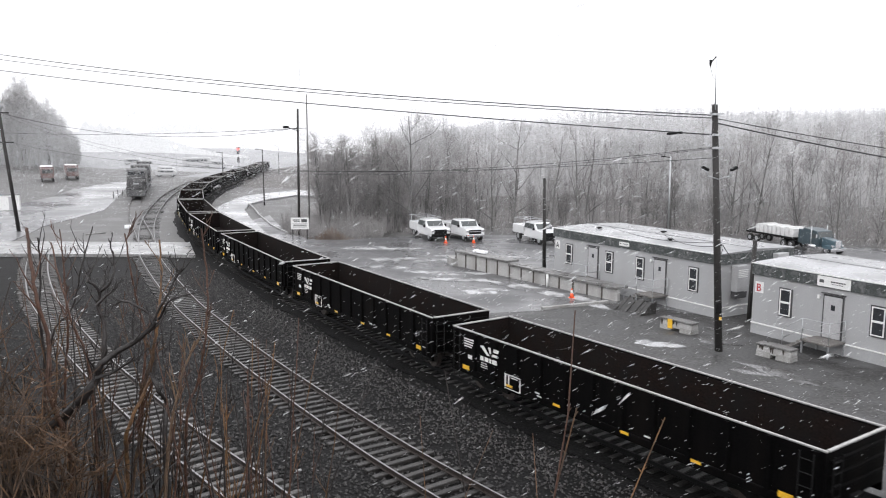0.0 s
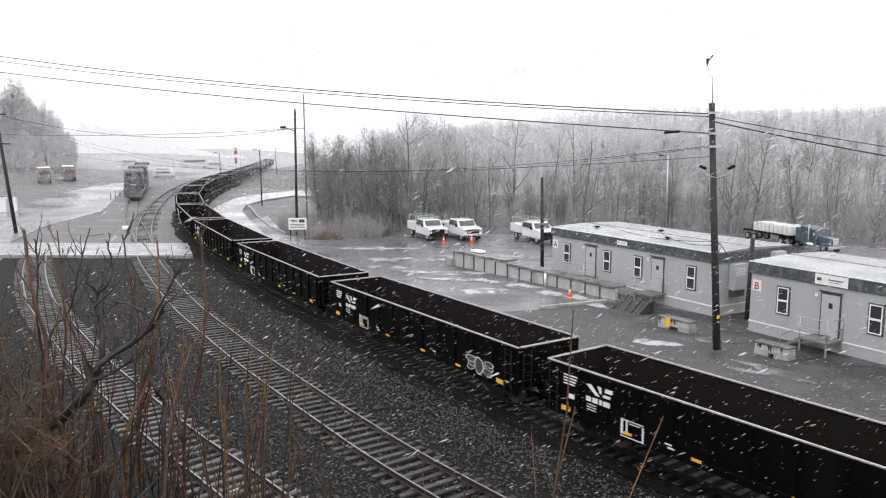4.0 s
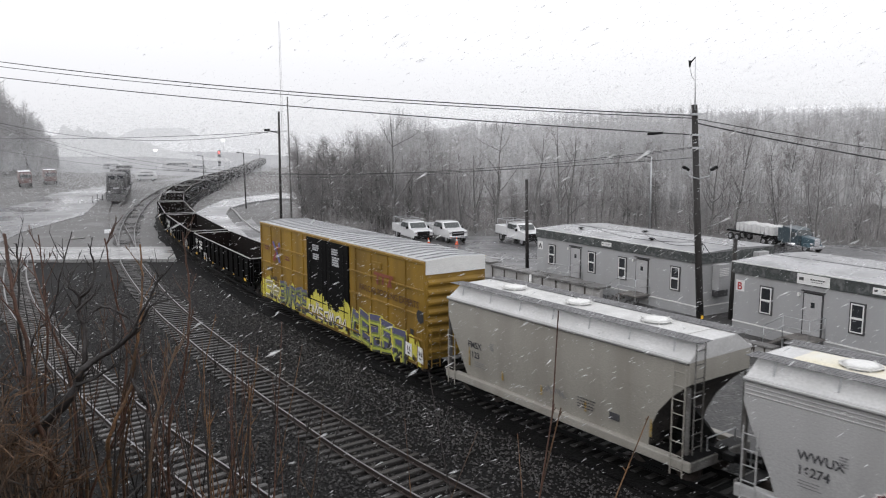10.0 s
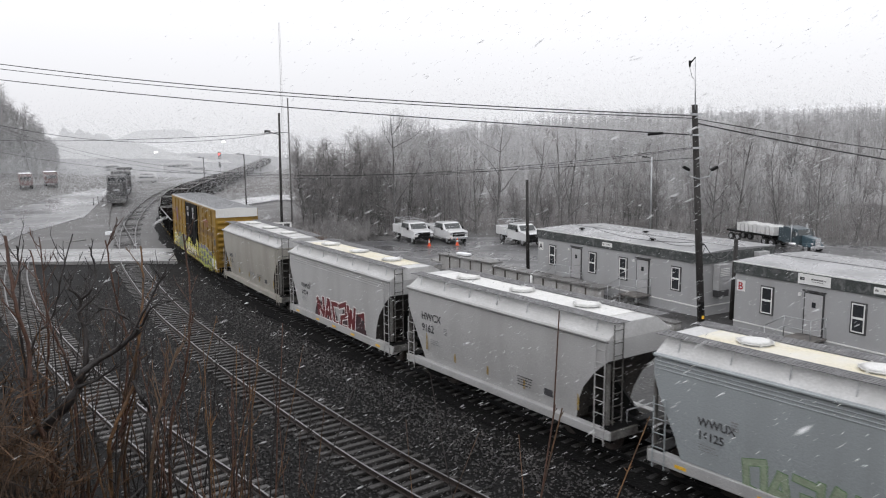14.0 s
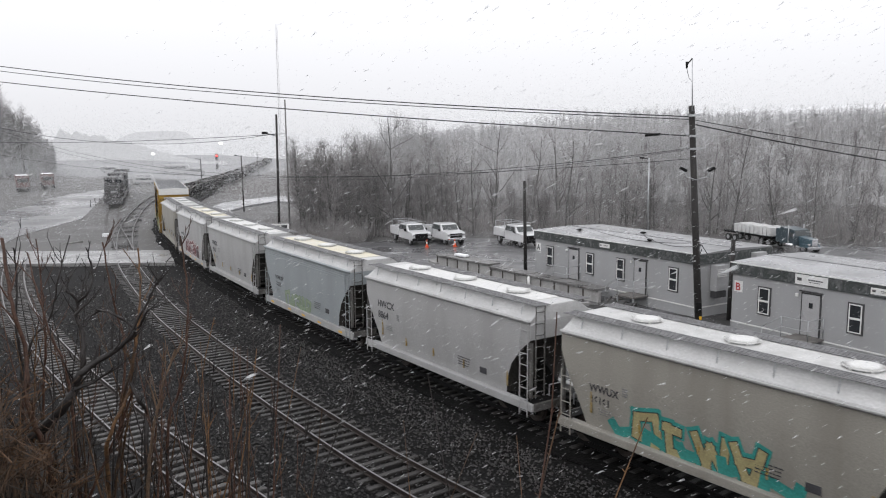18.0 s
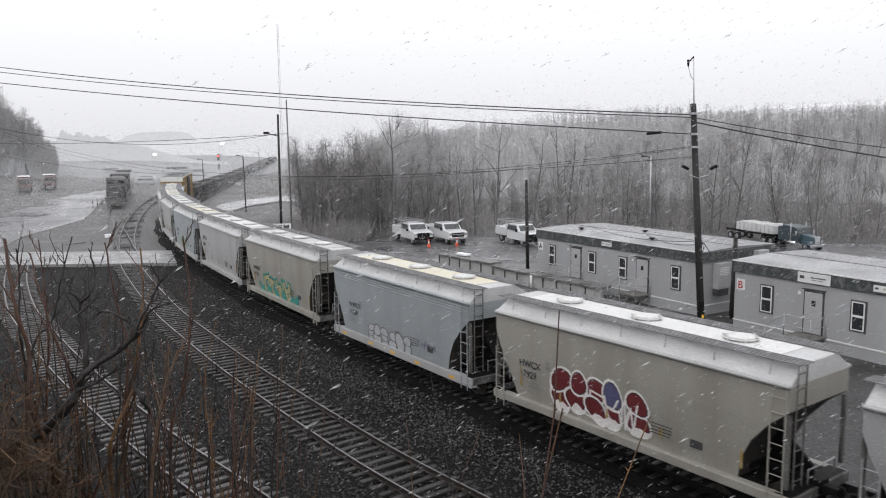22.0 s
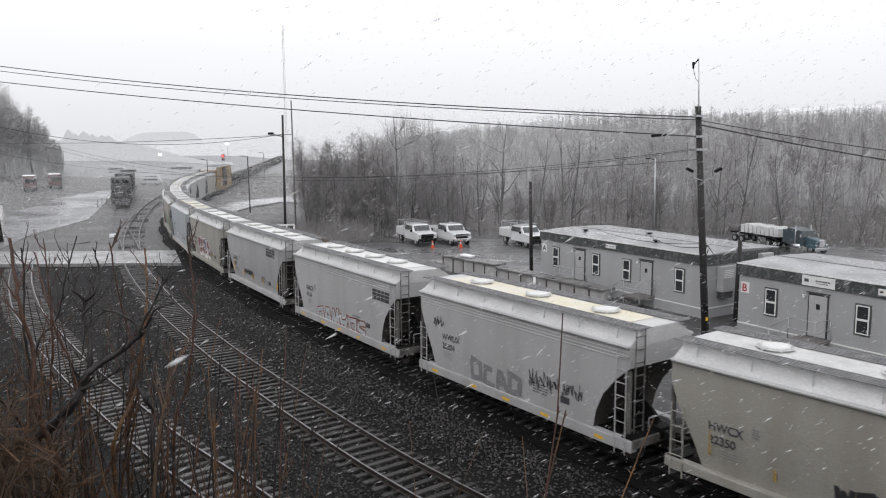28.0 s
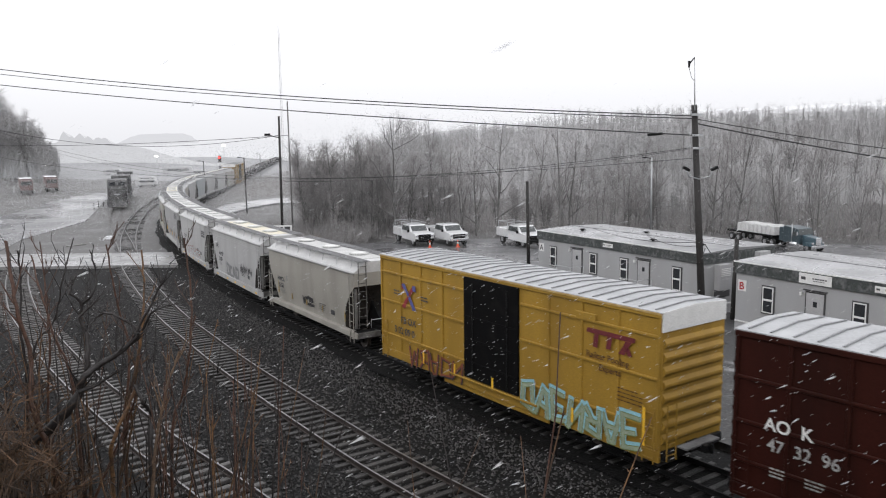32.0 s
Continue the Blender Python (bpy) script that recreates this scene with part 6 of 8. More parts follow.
def locomotive(s, label):
    c, d = LOCOLINE.at(s), LOCOLINE.dir(s)
    t = thing("diesel_locomotive", label, "locomotive", "parked locomotives", pose(c.x, c.y, 0, 0, 0, math.degrees(math.atan2(-d.y, -d.x))))
    dark = LOCODARK
    boxpart("frame", dark, t, 0, 0, 1.25, 19.0, 3.0, 0.4, 0.03)
    b = bmesh.new()
    box(b, -2.6, 0, 2.9, 13.0, 1.9, 2.9)
    soften(b, 0.08, 2)
    part("engine_hood", b, dark, t)
    b = bmesh.new()
    prism(b, [(4.0, 1.45), (6.6, 1.45), (6.6, 3.6), (6.1, 4.5), (4.0, 4.6)], -1.5, 1.5)
    soften(b, 0.06)
    cab = part("cab", b, dark, t)
    for sy in (-0.72, 0.72):
        boxpart("cab_window", GLASS, cab, 6.4, sy, 3.9, 0.36, 1.0, 0.55)
    b = bmesh.new()
    box(b, 7.4, 0, 2.35, 1.8, 1.7, 1.8)
    soften(b, 0.1, 2)
    part("nose", b, dark, t)
    boxpart("nose_stripe", STEEL, t, 8.31, 0, 2.3, 0.02, 0.9, 0.22, label="white stripe")
    boxpart("front_walkway", IRON, t, 9.2, 0, 1.48, 0.6, 2.8, 0.06)
    b = bmesh.new()
    for sy in (-1.4, -0.5, 0.5, 1.4):
        rod(b, (9.4, sy, 1.45), (9.4, sy, 2.5), 0.025, n=5)
    rod(b, (9.4, -1.4, 2.5), (9.4, 1.4, 2.5), 0.025, n=5)
    part("handrail", b, IRON, t)
    boxpart("radiator_wing", dark, t, -7.2, 0, 4.5, 3.0, 2.9, 0.5, 0.05)
    boxpart("pilot", dark, t, 9.5, 0, 0.75, 0.2, 2.8, 0.8, 0.03)
    boxpart("fuel_tank", IRON, t, 0, 0, 0.7, 4.5, 2.6, 0.7, 0.1)
    for x in (-6.2, 6.2):
        bogie = boxpart("bogie", IRON, t, x, 0, 0.7, 4.0, 2.2, 0.5, 0.05)
        for k in (-1.6, 0, 1.6):
            o = part("wheelset", WHEELSET, None, bogie)
            o.location = (x + k, 0, 0.48)


locomotive(68.5, "dark road-switcher locomotive parked on the branch track")
locomotive(89.5, "second dark locomotive coupled behind the first")

TIPRED = mat("faded_red_cab", (0.15, 0.1, 0.095), 0.5, 0.2, 1, 12, 0.05)


def tipper(x, y, turn, material, label):
    t = thing("dump_truck", label, "truck", "far parked dump trucks", pose(x, y, float(ground_z(x, y)), 0, 0, turn))
    boxpart("cab", material, t, 2.6, 0, 1.8, 1.9, 2.4, 2.0, 0.1)
    boxpart("windscreen", CLEAR, t, 3.56, 0, 2.2, 0.03, 2.0, 0.8)
    b = bmesh.new()
    prism(b, [(-3.6, 1.4), (1.3, 1.4), (1.5, 3.1), (-4.0, 3.1)], -1.25, 1.25)
    part("tipping_body", b, material, t)
    boxpart("snow_load", SNOW, t, -1.2, 0, 3.12, 5.0, 2.3, 0.14, 0.04, "white snow on top")
    boxpart("chassis", IRON, t, -0.4, 0, 1.0, 7.2, 1.0, 0.4)
    for xx in (2.7, -1.6, -3.0):
        for sgn in (-1, 1):
            wheel(t, xx, sgn * 1.05, 0.52, 0.32)


tipper(-87.0, 163.6, -60, TIPRED, "faded red dump truck with snow on its load")
tipper(-86.3, 172.7, -60, TIPRED, "dark red dump truck parked behind the road")

# far vans and a bus beyond the bend
VANGREY = mat("snow_grey_van_paint", (0.42, 0.42, 0.425), 0.5, 0.15, 1, 12, 0.05)
for x, y, l, h in ((-83.0, 247.0, 9.0, 3.0), (-75.5, 244.0, 5.0, 2.4), (-73.5, 195.0, 5.0, 1.9), (-98.5, 235.0, 5.0, 1.9), (-79.0, 210.0, 4.6, 1.7)):
    t = thing("van", "pale van parked far off in the snow haze", "van", "far parked vans", pose(x, y, float(ground_z(x, y)), 0, 0, 12))
    b = bmesh.new()
    prism(b, [(-l / 2, 0.5), (l / 2, 0.5), (l / 2, 1.2), (l / 2 - 0.7, h), (-l / 2, h)], -1.1, 1.1)
    soften(b, 0.08)
    part("body", b, VANGREY, t)
    boxpart("side_window", CLEAR, t, 0, -1.11, h * 0.7, l * 0.7, 0.02, h * 0.22)
    for xx in (-l * 0.32, l * 0.32):
        for sgn in (-1, 1):
            wheel(t, xx, sgn * 0.95, 0.4)

# ---- poles, lamps, signs ----
def utility_pole(x, y, top, lean, label, r=0.16, wood=None):
    t = thing("utility_pole", label, "pole", "utility poles")
    b = bmesh.new()
    rod(b, (x, y, -0.3 + float(ground_z(x, y)) * (abs(x) > 40)), (x + lean[0], y + lean[1], top), r, r * 0.72, 12)
    part("shaft", b, wood or POLEWOOD, t)
    return t


mp = utility_pole(12.6, 37.13, 11.75, (-0.85, 0), "tall dark wooden utility pole with floodlights and whip aerial", 0.19)
b = bmesh.new()
rod(b, (11.75, 37.0, 11.5), (11.66, 37.0, 13.9), 0.03, 0.018, 8)
part("aerial_mast", b, STEEL, mp)
b = bmesh.new()
rod(b, (11.66, 37.0, 13.9), (11.42, 37.0, 13.6), 0.03, n=6)
rod(b, (11.42, 37.0, 13.75), (11.42, 37.0, 13.45), 0.07, 0.04, 8)
part("aerial_head", b, IRON, mp)
b = bmesh.new()
rod(b, (11.42, 37.0, 13.45), (11.55, 37.0, 13.0), 0.012, n=5)
rod(b, (11.55, 37.0, 13.0), (11.68, 37.0, 12.85), 0.012, n=5)
part("aerial_lead", b, WIRE, mp)
for sgn in (-1, 1):
    b = bmesh.new()
    rod(b, (12.05, 37.0, 8.3), (12.05 + sgn * 0.5, 36.9, 8.45), 0.03, n=6)
    rod(b, (12.05 + sgn * 0.5, 36.9, 8.45), (12.05 + sgn * 0.62, 36.9, 8.75), 0.03, n=6)
    part("floodlight_arm", b, STEEL, mp)
    b = bmesh.new()
    box(b, 12.05 + sgn * 0.66, 36.85, 8.8, 0.34, 0.26, 0.13, Matrix.Rotation(sgn * -0.5, 4, "Y"))
    soften(b, 0.03)
    part("floodlight", b, IRON, mp, "dark floodlight head")
for z in (11.3, 10.35, 9.75):
    b = bmesh.new()
    box(b, 11.8 + (11.75 - z) * 0.07, 36.95, z, 0.5, 0.12, 0.1)
    rod(b, (11.55, 36.95, z), (11.55, 36.95, z + 0.16), 0.04, n=8)
    part("insulator_bracket", b, STEEL, mp)
boxpart("meter_box", IRON, mp, 12.35, 36.85, 2.2, 0.25, 0.2, 0.5, 0.02)
boxpart("marker_tag", YELLOWMARK, mp, 12.5, 36.93, 1.65, 0.12, 0.02, 0.16, label="small yellow tag")
utility_pole(16.35, 43.5, 4.6, (0.05, 0), "short dark pole standing between the trailers", 0.16)
utility_pole(6.65, 60.77, 7.05, (-0.15, 0), "dark lamp pole beside the dock", 0.15)
lp = utility_pole(-17.1, 82.5, 12.95, (0.1, 0), "dark wooden pole by the yard entrance with a lamp", 0.15)
b = bmesh.new()
rod(b, (-17.0, 82.3, 10.7), (-18.0, 82.2, 11.0), 0.05, n=6)
box(b, -18.2, 82.2, 11.05, 0.55, 0.35, 0.25)
part("lamp_arm", b, IRON, lp)
utility_pole(-16.55, 85.5, 14.6, (-0.1, 0), "tall thin grey pole behind the yard entrance", 0.1, BARK)
fl2 = utility_pole(-47.7, 83.2, 16.0, (-1.6, 0), "old leaning wooden pole with crossarm beside the road", 0.2)
boxpart("crossarm", POLEWOOD, fl2, -48.6, 83.0, 9.3, 2.2, 0.12, 0.14)
boxpart("crossarm", POLEWOOD, fl2, -48.9, 83.0, 12.4, 2.2, 0.12, 0.14)
for x, y, h in ((-29.5, 117.3, 8.4), (-47.0, 203.0, 7.2), (23.3, 87.6, 8.4), (-45.5, 150.0, 7.2)):
    z0 = float(ground_z(x, y))
    t = thing("street_lamp", "thin lamp pole with a small arm", "lamp", "thin lamp poles")
    b = bmesh.new()
    rod(b, (x, y, z0 - 0.1), (x - 0.1, y, z0 + h), 0.11, 0.08, 8)
    part("pole", b, POLEWOOD if x < 0 else STEEL, t)
    b = bmesh.new()
    rod(b, (x - 0.1, y, z0 + h - 0.15), (x - 0.75, y, z0 + h), 0.04, n=6)
    box(b, x - 0.9, y, z0 + h, 0.45, 0.25, 0.14)
    part("lamp_head", b, IRON, t)
t = thing("radio_mast", "very tall thin pale radio mast in the distance", "mast")
b = bmesh.new()
for k in range(3):
    a = k * math.tau / 3
    rod(b, (-43.5 + 0.35 * math.cos(a), 215 + 0.35 * math.sin(a), 0), (-43.5 + 0.2 * math.cos(a), 215 + 0.2 * math.sin(a), 41), 0.03, n=4)
for k in range(40):
    z = k
    rod(b, (-43.85, 215, z), (-43.3, 215, z + 1), 0.015, n=3)
part("lattice", b, PAINTS["white"], t)
REDLAMP = glow("red_signal_light", (1.0, 0.05, 0.04), 3.0)
WHITELAMP = glow("white_lamp_light", (1.0, 0.97, 0.9), 4.0)
t = thing("railway_signal", "railway signal mast showing a red light", "signal")
b = bmesh.new()
rod(b, (-66.5, 235, -0.2), (-66.5, 235, 6.6), 0.12, n=8)
part("mast", b, STEEL, t)
boxpart("signal_head", IRON, t, -66.5, 234.8, 5.6, 0.9, 0.3, 2.0, 0.05)
b = bmesh.new()
rod(b, (-66.5, 234.6, 6.0), (-66.5, 234.5, 6.0), 0.32, n=14)
part("red_light", b, REDLAMP, t)
boxpart("signal_head", IRON, t, -66.5, 234.8, 2.8, 0.7, 0.3, 1.6, 0.05)
for x, z in ((-86.5, 6.6), (-66.0, 9.6), (-120.0, 4.4)):
    t = thing("yard_light", "bright yard light on a far pole", "lamp", "far yard lights")
    b = bmesh.new()
    rod(b, (x, 238, -0.3), (x, 238, z), 0.1, n=6)
    part("pole", b, STEEL, t)
    b = bmesh.new()
    box(b, x, 237.8, z, 0.9, 0.3, 0.5)
    part("lamp_head", b, WHITELAMP, t)
t = thing("yard_sign", "white notice board with dark emblem on two posts", "sign", m=pose(-15.8, 76.6, 0, 0, 0, 8))
boxpart("board", TRIMWHITE, t, 0, 0, 1.6, 1.75, 0.05, 1.15, 0.01)
b = bmesh.new()
for i, (u, v, wd, hh) in enumerate(((-0.35, 1.95, 0.7, 0.1), (0.42, 1.88, 0.55, 0.32), (-0.3, 1.8, 0.6, 0.08), (0, 1.55, 1.4, 0.06), (0, 1.4, 1.3, 0.06), (0, 1.25, 1.4, 0.06))):
    box(b, u, -0.03, v, wd, 0.01, hh)
part("small_writing", b, FRAMEDARK, t)
for sx in (-0.7, 0.7):
    boxpart("post", POLEWOOD, t, sx, 0.06, 0.6, 0.1, 0.08, 1.3)
# pale kerb round the grass island at the entrance
k_line = Line([(-32.6, 119.0), (-31.8, 116.9), (-28.6, 108.2), (-25.7, 99.6), (-23.2, 93.0), (-20.9, 87.2), (-18.0, 81.2), (-17.0, 79.2)])
for s in np.arange(1.5, 40, 3.0):
    c, d = k_line.at(s + 1.5), k_line.dir(s + 1.5)
    b = bmesh.new()
    box(b, 0, 0, 0.05, 2.96, 0.17, 0.16)
    soften(b, 0.03)
    solid("kerb", b, CROSSCON, "pale wet concrete kerb stone", "kerb", "kerb stones", "structure", pose(c.x, c.y, 0.02, 0, 0, math.degrees(math.atan2(d.y, d.x))))


def cable(name, a, c, sag, r, label="thin black overhead cable sagging between poles"):
    a, c = Vector(a), Vector(c)
    pts = [a.lerp(c, i / 28) - Vector((0, 0, 4 * sag * (i / 28) * (1 - i / 28))) for i in range(29)]
    verts, faces = [], []
    side = (c - a).cross(Vector((0, 0, 1))).normalized()
    for p in pts:
        for k in range(5):
            v = p + side * (r * math.cos(k * math.tau / 5)) + Vector((0, 0, r * math.sin(k * math.tau / 5)))
            verts.append(tuple(v))
    for i in range(28):
        faces += [(i * 5 + k, i * 5 + (k + 1) % 5, (i + 1) * 5 + (k + 1) % 5, (i + 1) * 5 + k) for k in range(5)]
    tagged(new(name, quick(name, verts, faces, WIRE)), label, "cable", "overhead cables")


cable("overhead_cable", (11.55, 36.9, 11.25), (-38.0, 61.0, 16.6), 0.55, 0.03)
cable("overhead_cable", (11.6, 36.9, 11.12), (-38.0, 61.0, 16.2), 0.5, 0.024)
cable("overhead_cable", (11.75, 36.9, 10.35), (-38.0, 61.0, 15.35), 0.35, 0.03)
cable("overhead_cable", (11.8, 36.9, 9.8), (-48.5, 83.0, 12.5), 3.2, 0.013)
cable("overhead_cable", (11.8, 36.9, 9.75), (-48.5, 83.0, 12.2), 3.3, 0.01)
cable("overhead_cable", (11.85, 36.9, 9.3), (-48.4, 83.0, 9.4), 1.7, 0.013)
cable("overhead_cable", (-17.0, 82.5, 11.0), (-48.4, 83.0, 12.3), 1.6, 0.025)
cable("overhead_cable", (-16.6, 85.5, 11.0), (-110.0, 150.0, 11.8), 1.2, 0.03)
cable("overhead_cable", (11.9, 37.2, 11.1), (30.0, 33.5, 8.4), 0.25, 0.02)
cable("overhead_cable", (11.9, 37.2, 10.9), (30.0, 30.5, 7.6), 0.3, 0.032)
cable("overhead_cable", (12.45, 37.0, 5.2), (16.35, 43.4, 4.4), 0.8, 0.02)
cable("overhead_cable", (12.45, 37.0, 5.0), (14.6, 44.6, 3.9), 0.4, 0.02)
cable("overhead_cable", (12.4, 37.1, 5.3), (10.6, 55.5, 3.95), 0.35, 0.018)
cable("overhead_cable", (12.42, 37.1, 5.15), (13.3, 51.0, 3.95), 0.3, 0.018)
b = bmesh.new()
box(b, 0, 0, 0, 0.75, 0.12, 0.12)
soften(b, 0.03)
solid("cable_splice", b, IRON, "dark splice box hanging on the cable", "splice box", m=pose(10.1, 37.6, 10.42, 0, -5, 0))

b = bmesh.new()
rod(b, (6.05, 53.2, 0), (6.05, 53.2, 0.85), 0.1, n=10)
rod(b, (6.05, 53.2, 0.85), (6.05, 53.2, 0.9), 0.1, 0.06, 10)
solid("bollard", b, TRIMWHITE, "white post beside the dock wall", "bollard")
b = bmesh.new()
box(b, 0, 0, 0.12, 1.3, 0.5, 0.2)
soften(b, 0.06, 2)
solid("snow_heap", b, SNOW, "small white snow heap on the dock", "snow heap", m=pose(1.6, 60.2, 1.24, 0, 0, -50))

for k in range(7):
    f = k / 6
    mx, my = -57.0 - 3.6 * f, 127.5 + 19.0 * f
    b = bmesh.new()
    rod(b, (0, 0, -0.2), (0.03 * (-1) ** k, 0, 1.15 + 0.15 * math.sin(k * 2.3)), 0.07, 0.06, 7)
    o = solid("marker_post", b, POLEWOOD, "short dark wooden post beside the service road", "post", "posts beside the service road")
    o.location = (mx, my, float(ground_z(mx, my)))

cab = thing("equipment_shed", "small white equipment shed beside the service road", "shed", m=pose(-62.2, 106.8, -0.27, 0, 0, 25))
boxpart("body", TRIMWHITE, cab, 0, 0, 1.05, 2.4, 1.6, 2.15, 0.02)
boxpart("roof", ROOFGREY, cab, 0, 0, 2.18, 2.6, 1.8, 0.1, 0.02)
boxpart("door", DOORGREY, cab, 0.3, -0.81, 0.98, 0.8, 0.04, 1.8, 0.01)
b = bmesh.new()
box(b, 0, 0, 0.16, 0.75, 0.5, 0.42)
soften(b, 0.03)
solid("marker_block", b, SNOW, "white marker block beside the turnout", "block", m=pose(-37.4, 87.0, -0.27, 0, 0, 20))
b = bmesh.new()
rod(b, (-1.1, 0, 0.05), (1.1, 0, 0.06), 0.07, n=8)
solid("timber_baulk", b, CONCRETE, "grey timber baulk lying beside the crossing", "timber", m=pose(-38.6, 81.6, -0.27, 0, 0, 52))
# ---- bare trees ----
def tube(verts, faces, pts, radii, n):
    base = len(verts)
    for i, p in enumerate(pts):
        d = (pts[min(i + 1, len(pts) - 1)] - pts[max(i - 1, 0)]).normalized()
        u = d.cross(Vector((0.31, 0.77, 0.56))).normalized()
        v = d.cross(u)
        for k in range(n):
            a = k * math.tau / n
            verts.append(tuple(p + u * (radii[i] * math.cos(a)) + v * (radii[i] * math.sin(a))))
    for i in range(len(pts) - 1):
        for k in range(n):
            faces.append((base + i * n + k, base + i * n + (k + 1) % n, base + (i + 1) * n + (k + 1) % n, base + (i + 1) * n + k))


def limb(r, p, d, length, wander, steps, lift=0.05):
    pts = [p.copy()]
    for _ in range(steps):
        d = (d + Vector((r.uniform(-1, 1), r.uniform(-1, 1), r.uniform(-0.6, 1) * 0.8)) * wander + Vector((0, 0, lift))).normalized()
        p = p + d * (length / steps)
        pts.append(p)
    return pts


def taper(r0, r1, n):
    return [r0 + (r1 - r0) * i / (n - 1) for i in range(n)]


def tree_meshes(seed, h, slim, twigs, stout=1.0):
    r = random.Random(seed)
    tv, tf, cv, cf = [], [], [], []
    trunk = limb(r, Vector((0, 0, -0.3)), Vector((r.uniform(-0.08, 0.08), r.uniform(-0.08, 0.08), 1)), h, 0.07, 9, 0.08)
    r0 = h * 0.0095 * stout
    tube(tv, tf, trunk, taper(r0, 0.02, len(trunk)), 7)
    tips = []
    for k in range(int(15 * slim) + 6):
        f = r.uniform(0.16, 0.93)
        i = min(len(trunk) - 2, int(f * (len(trunk) - 1)))
        p = trunk[i].lerp(trunk[i + 1], f * (len(trunk) - 1) - i)
        a = r.uniform(0, math.tau)
        out = r.uniform(0.5, 0.95)
        d = Vector((math.cos(a) * out, math.sin(a) * out, r.uniform(0.5, 1.1))).normalized()
        ln = h * r.uniform(0.2, 0.36) * (1.15 - f * 0.7) * stout
        br = limb(r, p, d, ln, 0.24, 5, 0.04)
        tube(tv, tf, br, taper(r0 * 0.42 * (1.15 - f) * stout, 0.012, len(br)), 4)
        for _ in range(4):
            j = r.randrange(1, len(br))
            b2 = limb(r, br[j], (d + Vector((r.uniform(-1, 1), r.uniform(-1, 1), r.uniform(-0.4, 0.9)))).normalized(), ln * r.uniform(0.35, 0.65), 0.3, 3, 0.03)
            tube(cv, cf, b2, taper(0.022, 0.009, len(b2)), 3)
            tips += b2[1:]
        tips += br[2:]
    tips += trunk[-3:]
    for _ in range(twigs):
        p = r.choice(tips)
        d = Vector((r.uniform(-1, 1), r.uniform(-1, 1), r.uniform(-0.5, 0.9))).normalized()
        tw = limb(r, p, d, r.uniform(0.5, 1.3) * h / 12, 0.18, 1)
        tube(cv, cf, tw, [0.0125, 0.005], 3)
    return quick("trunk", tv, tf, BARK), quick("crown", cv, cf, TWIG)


KINDS = [tree_meshes(100 + k, h, slim, tw, st) for k, (h, slim, tw, st) in enumerate(((11, 1.0, 480, 1), (12, 1.3, 560, 1), (10, 1.2, 540, 1), (13, 0.8, 460, 1), (9, 1.4, 520, 1), (14.5, 0.9, 360, 1), (11.5, 1.1, 500, 1), (13.5, 0.35, 150, 1.35), (13, 0.25, 120, 1.4)))]


def tree(x, y, kind, size, turn, label, group):
    t = thing("bare_tree", label, "tree", group, pose(x, y, float(ground_z(x, y)) - 0.05, 0, 0, turn) @ Matrix.Diagonal((size, size, size, 1)))
    part("trunk", KINDS[kind][0], None, t)
    part("crown", KINDS[kind][1], None, t)
    return t


r = random.Random(77)
EDGEX, EDGEY = [-30, -18, -12, 5, 22, 36, 60, 120], [150, 96, 84, 86, 90, 78, 70, 62]
for k in range(120):
    x = -17 + 82 * (k + r.random()) / 120
    y = float(np.interp(x, EDGEX, EDGEY)) + 0.5 + abs(r.gauss(0, 5.0))
    if 2 < x < 22 and k % 3 or x > 24 and k % 5 > 1:
        continue
    tree(x, y, r.choice((0, 1, 2, 3, 4, 6)), r.uniform(0.52, 0.82) * (0.8 if 4 < x < 24 else 1.0), r.uniform(0, 360), "bare grey deciduous tree at the wood's edge", "bare trees at the wood's edge")
for x, y, k, s in ((-5.3, 85.0, 7, 1.0), (6.0, 85.5, 7, 0.95), (3.6, 86.2, 8, 0.7), (10.1, 86, 8, 0.86), (13.0, 87, 7, 0.92), (14.2, 88.5, 8, 0.85), (-0.9, 86.5, 8, 0.62), (2.0, 86, 8, 0.65), (33, 88, 5, 0.9), (-15.2, 88, 6, 0.8), (-12, 86, 1, 0.86), (-9.0, 86.5, 1, 0.9), (-13.6, 87, 2, 1.0), (-16.4, 92, 1, 0.9), (-15.2, 90, 4, 1.05), (-17.0, 95, 0, 0.9), (-11.2, 89, 4, 1.2), (-10.5, 88, 0, 0.95), (-7.2, 88, 2, 1.0), (29, 84, 7, 0.75)):
    tree(x, y, k, s, 50 * k + 13 * x, "tall bare tree standing above the wood's edge", "bare trees at the wood's edge")
for k in range(84):
    x = -17 + 42 * r.random() if k % 7 < 4 else r.uniform(-18, -6)
    y = float(np.interp(x, EDGEX, EDGEY)) + 0.3 + 7 * r.random()
    tree(x, y, r.choice((0, 1, 2, 4, 6)), r.uniform(0.42, 0.66) * (1.25 if x < -5 else 1.0), r.uniform(0, 360), "young bare tree in the scrub at the wood's edge", "bare trees at the wood's edge")
for k in range(65):
    x = r.uniform(-16, 4) if k % 3 == 0 else r.uniform(22, 110)
    y = float(np.interp(x, EDGEX, EDGEY)) + r.uniform(9, 55)
    tree(x, y, r.randrange(7), r.uniform(0.8, 1.05) * (0.68 if x < 5 else 0.9), r.uniform(0, 360), "bare grey tree deeper in the wood", "bare trees on the wooded rise")
